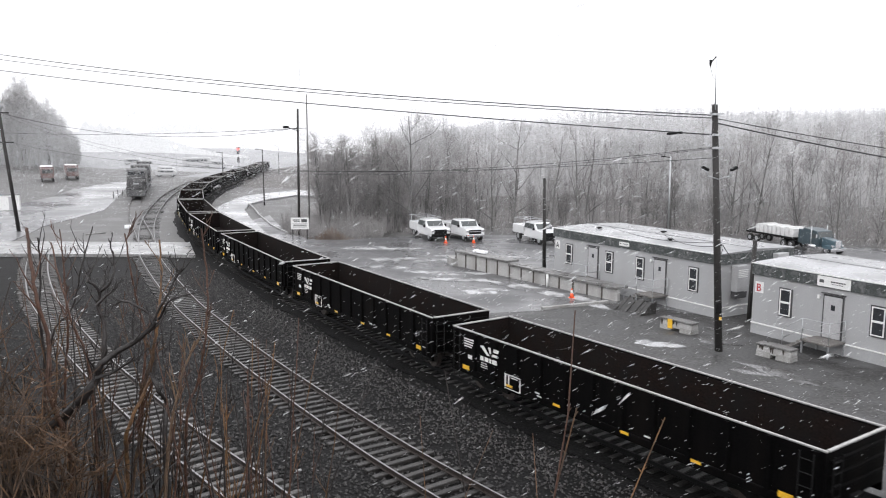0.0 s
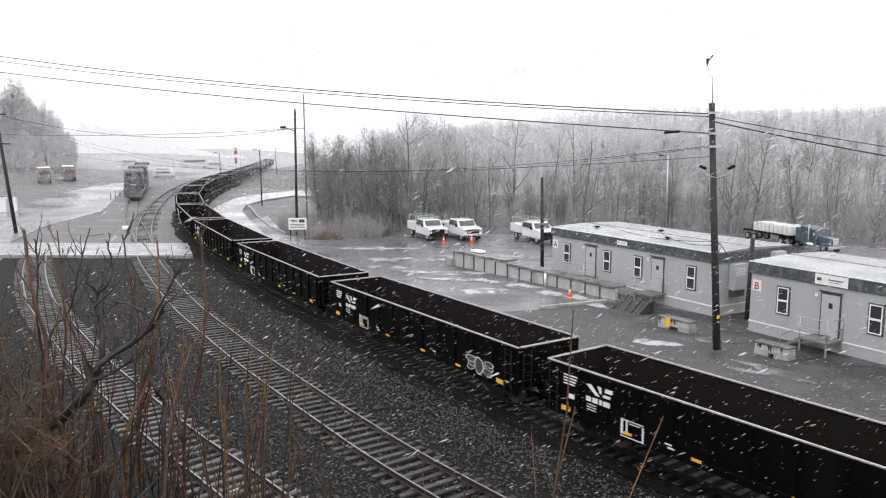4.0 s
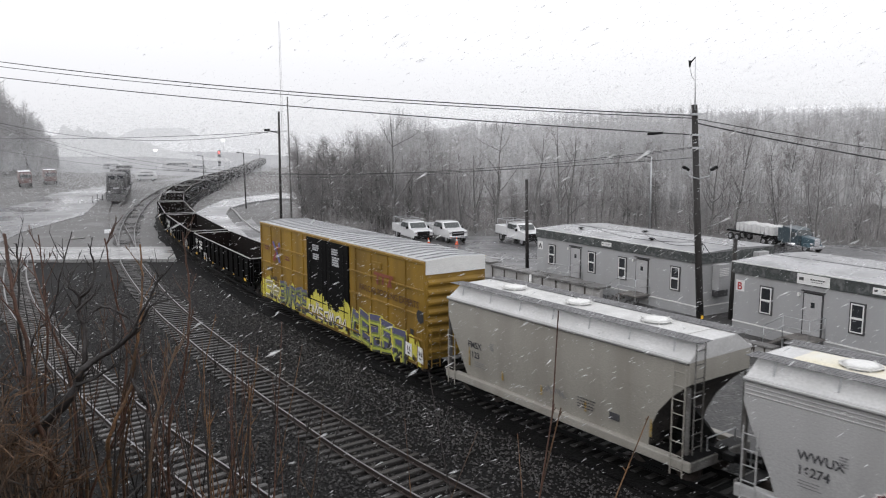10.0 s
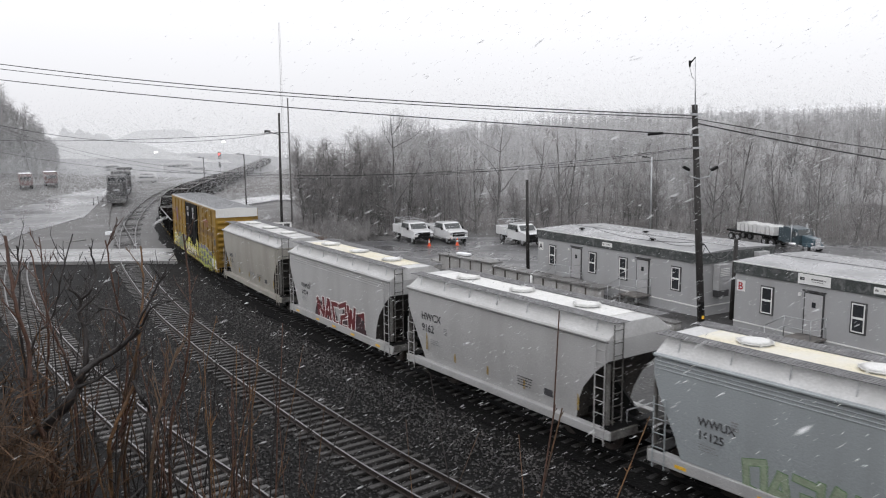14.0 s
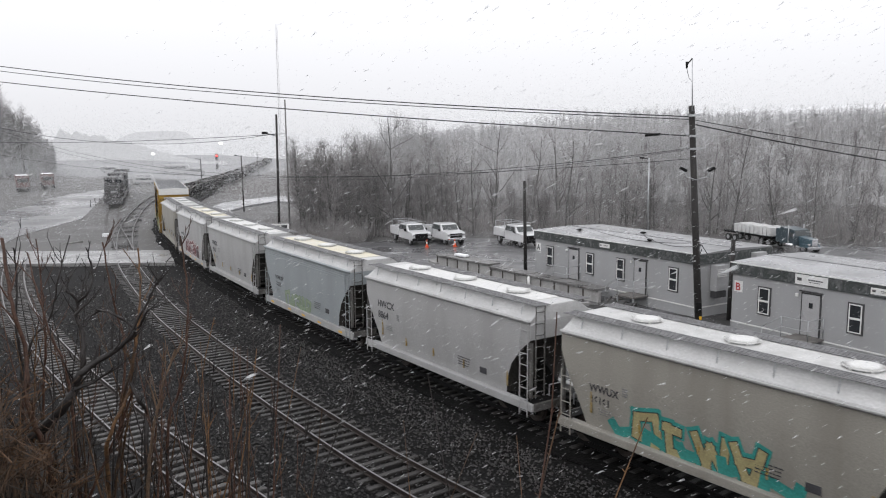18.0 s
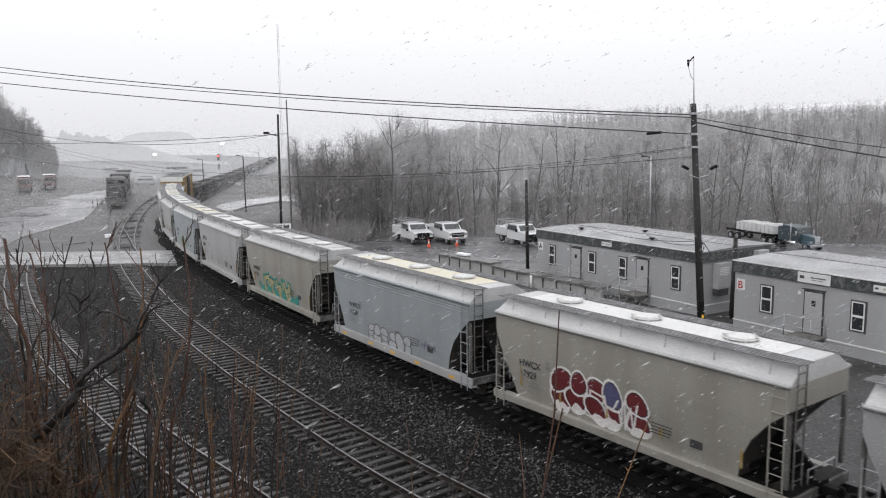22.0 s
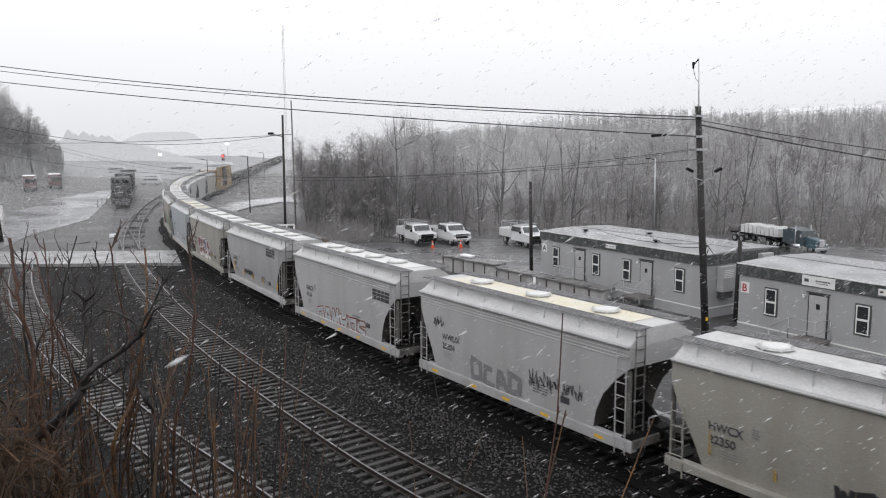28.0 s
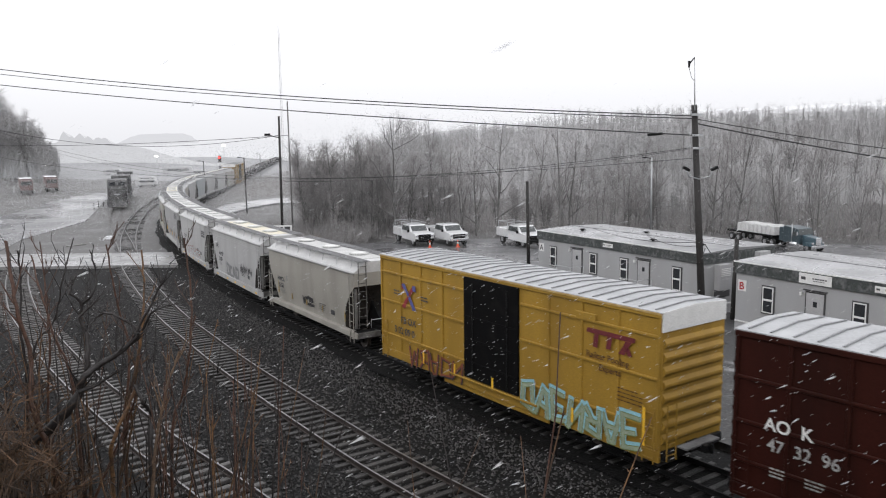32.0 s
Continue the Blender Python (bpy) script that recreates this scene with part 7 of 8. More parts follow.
for k in range(10):
    y = r.uniform(205, 250)
    q = r.uniform(0.497, 0.68)
    x = -y * q
    tree(x, y, r.randrange(7), min(2.0, 0.8 + (q - 0.49) * 22) * r.uniform(0.8, 1.0), r.uniform(0, 360), "tall bare tree beyond the service road", "bare trees beyond the road")

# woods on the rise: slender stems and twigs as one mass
# paler than the edge twigs: distance haze put into the base colour
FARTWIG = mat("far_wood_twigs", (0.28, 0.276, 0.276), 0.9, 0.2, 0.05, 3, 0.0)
wv, wf = [], []


def sliver(q, e, w):
    """A far twig: a slim three-sided spike from q to its tip e."""
    b = len(wv)
    a = r.uniform(0, math.tau)
    for k in range(3):
        wv.append((q.x + w * math.cos(a + k * 2.09), q.y + w * math.sin(a + k * 2.09), q.z))
    wv.append(tuple(e))
    wf.extend(((b, b + 1, b + 3), (b + 1, b + 2, b + 3), (b + 2, b, b + 3)))


for k in range(3600):
    x = r.uniform(-14, 150) if k % 3 else r.uniform(-19, 50)
    if 1 < x < 24 and k % 2:
        continue
    deep = 78 + 42 * float(smooth(26, 58, x))
    y = float(np.interp(x, EDGEX, EDGEY)) + (3 if x > 24 else 9) + deep * r.random() ** 0.9
    z, h = float(ground_z(x, y)), r.uniform(3.6, 6.2) + 1.6 * float(smooth(30, 90, x)) + 3.2 * float(1 - smooth(-9, 1, x))
    h *= 1 + 0.22 * math.sin(x * 0.31 + 0.02 * y) + 0.16 * math.sin(x * 0.83 + 0.13 * y + 1)
    p = Vector((x, y, z))
    tube(wv, wf, [p, p + Vector((r.uniform(-0.4, 0.4), 0, h * 0.5)), p + Vector((r.uniform(-0.8, 0.8), 0, h))], [0.055, 0.04, 0.012], 3)
    for _ in range(46):
        f = r.uniform(0.1, 0.96)
        a = r.uniform(0, math.tau)
        q = p + Vector((0, 0, h * f))
        sliver(q, q + Vector((math.cos(a), math.sin(a), r.uniform(-0.2, 0.8))) * r.uniform(0.6, 1.8) * (1.15 - f * 0.35), 0.03)
for k in range(1500):
    x, y = r.uniform(-12, 190), r.uniform(165, 335)
    z, h = float(ground_z(x, y)), r.uniform(2.6, 5.0) * (1 + 0.3 * math.sin(x * 0.17) + 0.25 * math.sin(x * 0.47 + y))
    p = Vector((x, y, z))
    tube(wv, wf, [p, p + Vector((r.uniform(-0.5, 0.5), 0, h))], [0.09, 0.03], 3)
    for _ in range(30):
        a, f = r.uniform(0, math.tau), r.uniform(0.05, 1.0)
        q = p + Vector((0, 0, h * f))
        sliver(q, q + Vector((math.cos(a), math.sin(a), r.uniform(-0.2, 0.8))) * r.uniform(0.9, 2.2), 0.06)
for k in range(420):
    y = r.uniform(190, 270)
    q = r.uniform(0.488, 0.7)
    x = -y * q
    z, h = float(ground_z(x, y)), min(24, 8 + (q - 0.485) * 240) * r.uniform(0.6, 1.0) * (0.78 + 0.27 * abs(math.sin(q * 75 + 0.6)))
    p = Vector((x, y, z))
    tube(wv, wf, [p, p + Vector((r.uniform(-0.6, 0.6), 0, h * 0.5)), p + Vector((r.uniform(-1, 1), 0, h))], [0.09, 0.06, 0.02], 3)
    for _ in range(120):
        f = r.uniform(0.2, 0.98)
        a = r.uniform(0, math.tau)
        q = p + Vector((0, 0, h * f))
        e = q + Vector((math.cos(a), math.sin(a), r.uniform(-0.2, 0.8))) * h * r.uniform(0.08, 0.2) * (1.2 - f * 0.6)
        sliver(q, e, 0.07)
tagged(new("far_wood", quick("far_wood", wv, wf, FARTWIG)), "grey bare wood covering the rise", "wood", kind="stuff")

# scrub along the edge of the wood
wv, wf = [], []
for k in range(900):
    x = r.uniform(-20, -8)
    y = float(np.interp(x, [-20, -14, -8], [86, 77.2, 80])) + abs(r.gauss(0, 4.5))
    p = Vector((x, y, float(ground_z(x, y)) - 0.05))
    h = r.uniform(0.4, 1.0) * (0.9 + 0.5 * (y - 77) ** 0.5)
    e = p + Vector((r.uniform(-0.7, 0.7), r.uniform(-0.4, 0.4), h))
    tube(wv, wf, [p, p.lerp(e, 0.55) + Vector((r.uniform(-0.25, 0.25), 0, 0.1)), e], [0.02, 0.014, 0.005], 3)
    for _ in range(5):
        q = p.lerp(e, r.uniform(0.3, 1))
        sliver(q, q + Vector((r.uniform(-1, 1), r.uniform(-0.4, 0.4), r.uniform(-0.2, 0.6))) * r.uniform(0.3, 0.9), 0.013)
for k in range(4800):
    x = r.uniform(-18, 24) if k % 3 == 0 else r.uniform(24, 78) if k % 3 == 1 else r.uniform(-18, -2)
    if 2 < x < 22 and k % 2:
        continue
    y = float(np.interp(x, EDGEX, EDGEY)) + r.uniform(-1.0, 10) + 1.2 * math.sin(x * 0.7) + math.sin(x * 1.9 + 1)
    p = Vector((x, y, float(ground_z(x, y)) - 0.05))
    h = r.uniform(0.45, 0.95) * (2.4 + 1.5 * math.sin(x * 0.45 + 0.8) + 0.9 * math.sin(x * 1.3) + r.uniform(-0.6, 1.0))
    m = p + Vector((r.uniform(-0.9, 0.9), r.uniform(-0.4, 0.4), h * 0.6))
    e = m + Vector((r.uniform(-1.3, 1.3), r.uniform(-0.5, 0.5), h * r.uniform(0.15, 0.45)))
    tube(wv, wf, [p, m, e], [0.022, 0.016, 0.006], 3)
    for _ in range(5):
        q = p.lerp(m, r.uniform(0.3, 1)) if r.random() < 0.5 else m.lerp(e, r.random())
        a = r.uniform(0, math.tau)
        sliver(q, q + Vector((math.cos(a), 0.4 * math.sin(a), r.uniform(-0.2, 0.6))) * r.uniform(0.4, 1.2), 0.014)
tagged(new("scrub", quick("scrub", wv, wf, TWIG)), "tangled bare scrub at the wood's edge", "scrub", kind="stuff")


# dry reddish grass on the verge beside the entrance sign
wv, wf = [], []
for k in range(420):
    x = r.gauss(-12.9, 0.9)
    p = Vector((x, 77.0 + abs(r.gauss(0, 0.8)), -0.3))
    e = p + Vector((r.uniform(-0.35, 0.35), r.uniform(-0.2, 0.2), 0.4 + r.uniform(0.3, 1.1) * math.exp(-((x + 12.9) / 1.1) ** 2)))
    tube(wv, wf, [p, p.lerp(e, 0.6) + Vector((0, 0, 0.08)), e], [0.02, 0.014, 0.006], 3)
tagged(new("dry_grass", quick("dry_grass", wv, wf, RUSTGRASS)), "rust-brown dry grass on the verge", "grass", kind="stuff")

# ---- far hills: plain glowing backdrops, the falling snow's haze put into their colours ----
def ridge(name, x0, x1, y0, y1, base, top, bumps, seed, c, power, label):
    r = random.Random(seed)
    k = 160
    verts, faces = [], []
    ph = [r.uniform(0, 6.28) for _ in range(6)]
    for i in range(k + 1):
        f = i / k
        x, y = x0 + (x1 - x0) * f, y0 + (y1 - y0) * f
        t = top(f) + bumps * (0.5 * math.sin(f * 21 + ph[0]) + 0.3 * math.sin(f * 57 + ph[1]) + 0.25 * math.sin(f * 133 + ph[2]) + 0.4 * r.uniform(-1, 1))
        verts += [(x, y, base), (x, y, t), (x + 1, y + 6, t - 2), (x + 1, y + 6, base)]
    for i in range(k):
        a = i * 4
        faces += [(a, a + 4, a + 5, a + 1), (a + 1, a + 5, a + 6, a + 2), (a + 2, a + 6, a + 7, a + 3)]
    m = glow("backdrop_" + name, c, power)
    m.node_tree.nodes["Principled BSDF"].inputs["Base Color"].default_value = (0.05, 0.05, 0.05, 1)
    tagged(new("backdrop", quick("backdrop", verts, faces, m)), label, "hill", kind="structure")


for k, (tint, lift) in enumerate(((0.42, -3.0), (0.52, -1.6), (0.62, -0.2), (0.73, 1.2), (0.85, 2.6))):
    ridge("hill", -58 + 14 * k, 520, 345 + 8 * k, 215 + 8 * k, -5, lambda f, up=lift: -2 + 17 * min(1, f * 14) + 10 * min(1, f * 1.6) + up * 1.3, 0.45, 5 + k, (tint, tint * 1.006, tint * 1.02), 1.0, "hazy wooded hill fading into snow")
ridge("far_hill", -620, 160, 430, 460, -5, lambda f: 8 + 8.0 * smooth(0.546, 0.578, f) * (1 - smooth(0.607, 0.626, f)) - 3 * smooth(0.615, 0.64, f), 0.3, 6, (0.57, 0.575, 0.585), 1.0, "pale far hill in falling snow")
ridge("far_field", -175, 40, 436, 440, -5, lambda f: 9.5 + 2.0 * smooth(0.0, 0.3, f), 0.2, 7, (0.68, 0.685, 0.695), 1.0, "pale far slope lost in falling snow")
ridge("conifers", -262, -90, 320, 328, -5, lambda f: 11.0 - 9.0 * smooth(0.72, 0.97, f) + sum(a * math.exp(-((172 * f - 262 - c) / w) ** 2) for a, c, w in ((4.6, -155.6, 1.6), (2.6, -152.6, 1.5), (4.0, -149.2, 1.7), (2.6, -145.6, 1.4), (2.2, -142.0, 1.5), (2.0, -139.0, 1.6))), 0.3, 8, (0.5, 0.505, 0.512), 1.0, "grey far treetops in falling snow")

# ---- brush on the bank ----
STEMBROWN = mat("brown_brush_stem", (0.125, 0.066, 0.028), 0.7, 0.4, 4, 40, 0.4, c2=(0.028, 0.019, 0.016), mix2=0.45, spread=0.15, each=0.3)
STEMDARK = mat("dark_wet_stem", (0.022, 0.018, 0.017), 0.6, 0.4, 5, 40, 0.4, each=0.3)
DRYBRUSH = mat("dry_brush_twigs", (0.07, 0.035, 0.014), 0.8, 0.4, 3, 30, 0.2, c2=(0.016, 0.011, 0.008), mix2=0.5, spread=0.15, island=0.5)
STEMPALE = mat("pale_brown_stem", (0.14, 0.09, 0.055), 0.7, 0.4, 5, 40, 0.4, c2=(0.08, 0.055, 0.04), mix2=0.45, spread=0.15)
STEMRED = mat("reddish_sapling_bark", (0.07, 0.034, 0.022), 0.55, 0.4, 5, 40, 0.3)


def stem(parent, name, base, tip, r0, material, seed, twigs=4, bend=0.06, spurs=True, reach=0.35):
    r = random.Random(seed)
    base, tip = Vector(base), Vector(tip)
    k = 9
    ax = (tip - base)
    side = Vector((r.uniform(-1, 1), r.uniform(-0.4, 0.4), 0)) * ax.length * bend
    pts = []
    for i in range(k + 1):
        f = i / k
        pts.append(base + ax * f + side * math.sin(f * math.pi) + Vector((r.uniform(-1, 1), r.uniform(-1, 1), 0)) * 0.012 * ax.length * 0.35)
    v, fc = [], []
    tube(v, fc, pts, taper(r0, r0 * 0.28, k + 1), 6)
    for _ in range(twigs):
        f = r.uniform(0.35, 0.97)
        i = min(k - 1, int(f * k))
        p = pts[i]
        d = (ax.normalized() + Vector((r.uniform(-1, 1), r.uniform(-0.7, 0.7), r.uniform(-0.1, 0.6))) * 0.9).normalized()
        tw = limb(r, p, d, reach * r.uniform(0.4, 1.2), 0.16, 4, 0.1)
        tube(v, fc, tw, taper(r0 * 0.42, r0 * 0.16, 5), 4)
        for _ in range(3):
            q = r.choice(tw[1:])
            t2 = limb(r, q, (d + Vector((r.uniform(-1, 1), r.uniform(-1, 1), r.uniform(0, 1)))).normalized(), reach * r.uniform(0.15, 0.4), 0.15, 2, 0.1)
            tube(v, fc, t2, taper(r0 * 0.22, r0 * 0.1, 3), 3)
    if spurs:
        for _ in range(14):
            i = r.randrange(2, k)
            p = pts[i].lerp(pts[i + 1] if i < k else pts[i], r.random())
            tube(v, fc, [p, p + Vector((r.uniform(-1, 1), r.uniform(-1, 1), r.uniform(0, 1))).normalized() * r0 * 2.4], [r0 * 0.4, r0 * 0.15], 3)
    return part(name, quick(name, v, fc, material), None, parent)


def root(x, y):
    return (x, y, float(ground_z(x, y)) - 0.1)


def sapling(tip, lower, r0, material, seed, twigs, label, reach=0.3):
    """A thin young tree on the bank: its line runs from the ground through a lower point up to its tip."""
    tip, lower = Vector(tip), Vector(lower)
    d = (lower - tip).normalized()
    p = lower.copy()
    while p.z > float(ground_z(p.x, p.y)) - 0.1:
        p = p + d * 0.1
    t = thing("sapling", label, "sapling", "saplings on the bank")
    stem(t, "stem", p, tip, r0, material, seed, twigs, 0.012, True, reach)


for k, (tip, low, r0, material, tw, rc) in enumerate((
        ((-1.76, 5.5, 8.52), (-1.74, 5.5, 7.6), 0.016, STEMDARK, 1, 0.15),
        ((-1.59, 5.5, 8.43), (-1.55, 5.5, 7.6), 0.014, STEMDARK, 1, 0.15),
        ((-1.45, 5.6, 8.2), (-1.5, 5.6, 7.5), 0.012, STEMDARK, 1, 0.15),
        ((-1.32, 6.0, 8.41), (-1.38, 6.0, 7.36), 0.016, STEMDARK, 2, 0.2),
        ((-1.39, 5.7, 9.01), (-1.45, 5.7, 8.06), 0.009, STEMDARK, 2, 0.15),
        ((-1.35, 5.6, 8.58), (-1.64, 5.6, 7.58), 0.012, STEMBROWN, 2, 0.2),
        ((-1.23, 5.8, 8.86), (-1.32, 5.8, 7.56), 0.013, STEMRED, 1, 0.12),
        ((-0.68, 6.5, 8.35), (-1.15, 6.5, 7.15), 0.012, STEMDARK, 2, 0.25),
        ((-0.15, 6.5, 8.25), (0.09, 6.5, 7.11), 0.016, STEMDARK, 1, 0.2),
        ((0.93, 6.0, 8.9), (0.88, 6.0, 7.9), 0.018, STEMRED, 1, 0.15),
        ((0.92, 6.0, 8.1), (0.76, 6.0, 7.3), 0.02, STEMBROWN, 2, 0.25),
        ((0.61, 6.0, 7.88), (0.63, 6.0, 7.35), 0.012, STEMBROWN, 1, 0.15),
        ((1.51, 5.5, 8.22), (1.29, 5.5, 7.58), 0.015, STEMBROWN, 1, 0.12),
        ((-1.15, 6.3, 8.55), (-1.45, 6.3, 7.2), 0.01, STEMBROWN, 2, 0.25),
        ((-0.3, 6.2, 7.95), (-0.25, 6.2, 7.2), 0.01, STEMBROWN, 2, 0.2),
        ((0.3, 6.4, 7.75), (0.05, 6.4, 7.1), 0.01, STEMBROWN, 2, 0.25))):
    sapling(tip, low, r0, material, 300 + k, tw, "thin bare sapling rising from the bank", rc)


def bough(parent, name, depth, pts, r0, r1, material, seed, twigs=6, reach=0.2, rooted=True):
    """A crooked stem that runs from its tip down through points of (x, z), with short side twigs and buds."""
    rr = random.Random(seed)
    nodes = [Vector((x, depth + rr.uniform(-0.05, 0.05), z)) for x, z in reversed(pts)]
    if rooted:
        foot = nodes[0]
        nodes.insert(0, Vector((foot.x, foot.y, min(foot.z - 0.05, float(ground_z(foot.x, foot.y)) - 0.1))))
    ends = [2 * nodes[0] - nodes[1], *nodes, 2 * nodes[-1] - nodes[-2]]
    line = []
    for a, b_, c, d in zip(ends, ends[1:], ends[2:], ends[3:]):
        for i in range(6):
            t = i / 6
            line.append(0.5 * (2 * b_ + (c - a) * t + (2 * a - 5 * b_ + 4 * c - d) * t * t + (3 * b_ - a - 3 * c + d) * t ** 3))
    line.append(nodes[-1])
    line = [q + Vector((rr.uniform(-1, 1), rr.uniform(-1, 1), rr.uniform(-1, 1))) * 0.005 for q in line]
    v, fc = [], []
    n = len(line)
    tube(v, fc, line, [(r0 + (r1 - r0) * i / (n - 1)) * rr.uniform(0.9, 1.12) for i in range(n)], 8)
    for _ in range(twigs):
        i = rr.randrange(int(n * 0.35), n - 1)
        along = (line[i + 1] - line[i]).normalized()
        d = (along + Vector((rr.choice((-1, 1)) * rr.uniform(0.5, 1.2), rr.uniform(-0.6, 0.6), rr.uniform(0, 0.5)))).normalized()
        tw = limb(rr, line[i], d, reach * rr.uniform(0.4, 1.3), 0.16, 4, 0.12)
        tube(v, fc, tw, taper(max(0.004, r1 * 0.7), 0.0022, 5), 5)
        for _ in range(2):
            q = rr.choice(tw[1:])
            t2 = limb(rr, q, (d + Vector((rr.uniform(-1, 1), rr.uniform(-1, 1), rr.uniform(0, 1)))).normalized(), reach * rr.uniform(0.15, 0.45), 0.15, 2, 0.1)
            tube(v, fc, t2, taper(0.003, 0.0018, 3), 4)
    for _ in range(16):
        q = line[rr.randrange(2, n)]
        tube(v, fc, [q, q + Vector((rr.uniform(-1, 1), rr.uniform(-1, 1), rr.uniform(0, 1))).normalized() * (r1 + 0.012)], [0.004, 0.002], 4)
    me = quick(name, v, fc, material)
    me.polygons.foreach_set("use_smooth", [True] * len(me.polygons))
    return part(name, me, None, parent)


# the dark crooked tree with its broken, forked boughs
ct = thing("crooked_tree", "dark crooked bare tree leaning over the bank", "tree")
bough(ct, "trunk", 5.5, [(-2.2, 8.88), (-2.34, 8.75), (-2.51, 8.65), (-2.63, 8.55), (-2.67, 8.45), (-2.76, 8.32), (-2.94, 8.14), (-3.14, 8.04), (-3.34, 7.91)], 0.055, 0.014, STEMDARK, 400, 12, 0.25)
bough(ct, "limb", 5.56, [(-2.75, 9.23), (-2.7, 9.18), (-2.64, 9.09), (-2.66, 8.98), (-2.62, 8.85), (-2.61, 8.7), (-2.62, 8.56)], 0.022, 0.006, STEMDARK, 401, 8, 0.2, False)
bough(ct, "limb", 5.56, [(-2.53, 9.48), (-2.51, 9.29), (-2.53, 9.16), (-2.64, 9.09)], 0.011, 0.005, STEMDARK, 402, 6, 0.16, False)
bough(ct, "limb", 5.56, [(-2.51, 9.12), (-2.55, 9.08), (-2.65, 8.99)], 0.01, 0.005, STEMDARK, 403, 4, 0.16, False)
bough(ct, "limb", 5.56, [(-2.67, 9.27), (-2.69, 9.17)], 0.007, 0.004, STEMDARK, 404, 3, 0.12, False)
bough(ct, "limb", 5.52, [(-2.39, 8.6), (-2.54, 8.5), (-2.67, 8.46)], 0.018, 0.006, STEMDARK, 405, 8, 0.2, False)
bough(ct, "limb", 5.6, [(-2.04, 9.25), (-2.13, 9.09), (-2.25, 8.88)], 0.012, 0.004, STEMDARK, 406, 7, 0.2, False)
bough(ct, "limb", 5.6, [(-1.99, 9.07), (-2.11, 9.03), (-2.22, 8.88)], 0.012, 0.004, STEMDARK, 407, 7, 0.2, False)
bough(ct, "limb", 5.6, [(-2.61, 8.89), (-2.55, 8.98), (-2.42, 9.01), (-2.24, 8.87)], 0.012, 0.004, STEMDARK, 408, 8, 0.2, False)
bough(ct, "limb", 5.5, [(-3.3, 8.5), (-3.2, 8.3), (-3.05, 8.08)], 0.02, 0.006, STEMDARK, 409, 9, 0.3, False)
bough(ct, "broken_limb", 5.7, [(-2.33, 8.45), (-2.26, 8.31), (-2.24, 8.18), (-2.24, 7.88)], 0.022, 0.012, STEMDARK, 410, 6, 0.2)
# single tall stems before the yard track
SAPLING = "tall bare sapling with short buds on the bank"
for k, (depth, r0, r1, material, tw, pts) in enumerate((
        (5.3, 0.026, 0.011, STEMRED, 3, [(-3.0, 9.58), (-2.95, 9.13), (-2.9, 8.78), (-2.89, 8.45), (-2.84, 8.18), (-2.8, 7.95), (-2.81, 7.6)]),
        (6.0, 0.016, 0.006, STEMDARK, 5, [(-3.29, 9.43), (-3.31, 9.16), (-3.31, 8.82), (-3.32, 8.4), (-3.36, 7.88)]),
        (6.2, 0.013, 0.005, STEMRED, 3, [(-3.24, 9.47), (-3.2, 8.94), (-3.2, 8.58), (-3.27, 8.05)]),
        (5.8, 0.014, 0.006, STEMRED, 4, [(-3.11, 9.41), (-3.02, 9.09), (-2.94, 8.78), (-2.86, 8.53), (-2.82, 8.14)]),
        (6.1, 0.012, 0.006, STEMRED, 4, [(-2.64, 9.46), (-2.6, 9.14), (-2.59, 8.88), (-2.55, 8.68), (-2.55, 8.37), (-2.62, 7.84)]),
        (6.3, 0.015, 0.006, STEMRED, 6, [(-2.1, 9.48), (-2.08, 8.98), (-2.11, 8.5), (-2.2, 8.16), (-2.3, 7.71)]),
        (5.6, 0.016, 0.007, STEMPALE, 4, [(-1.95, 8.72), (-2.06, 8.43), (-2.16, 8.04), (-2.24, 7.45)]))):
    bough(thing("sapling", SAPLING, "sapling", "saplings on the bank"), "stem", depth, pts, r0, r1, material, 500 + k, tw + 6, 0.24)
sp = thing("sapling", "bare sapling with a long leaning side branch", "sapling", "saplings on the bank")
bough(sp, "stem", 5.85, [(-2.8, 9.54), (-2.87, 9.28), (-3.0, 8.89), (-3.15, 8.68), (-3.3, 8.0)], 0.013, 0.004, STEMDARK, 510, 7)
sh = thing("shrub", "brown shrub of several upright forked stems", "shrub", "shrubs on the bank")
for k, (depth, r0, r1, material, pts) in enumerate((
        (5.7, 0.018, 0.006, STEMBROWN, [(-2.23, 9.46), (-2.22, 9.14), (-2.24, 8.89), (-2.3, 8.62), (-2.37, 8.36), (-2.51, 8.02), (-2.58, 7.7)]),
        (5.8, 0.016, 0.006, STEMBROWN, [(-2.28, 8.91), (-2.36, 8.6), (-2.43, 8.28), (-2.49, 7.96), (-2.55, 7.45)]),
        (5.75, 0.014, 0.005, STEMRED, [(-2.29, 8.81), (-2.31, 8.52), (-2.43, 8.16), (-2.57, 7.84), (-2.72, 7.48)]),
        (5.9, 0.012, 0.006, STEMBROWN, [(-2.48, 8.29), (-2.47, 8.06), (-2.55, 7.64)]))):
    bough(sh, "stem", depth, pts, r0, r1, material, 520 + k, 7)

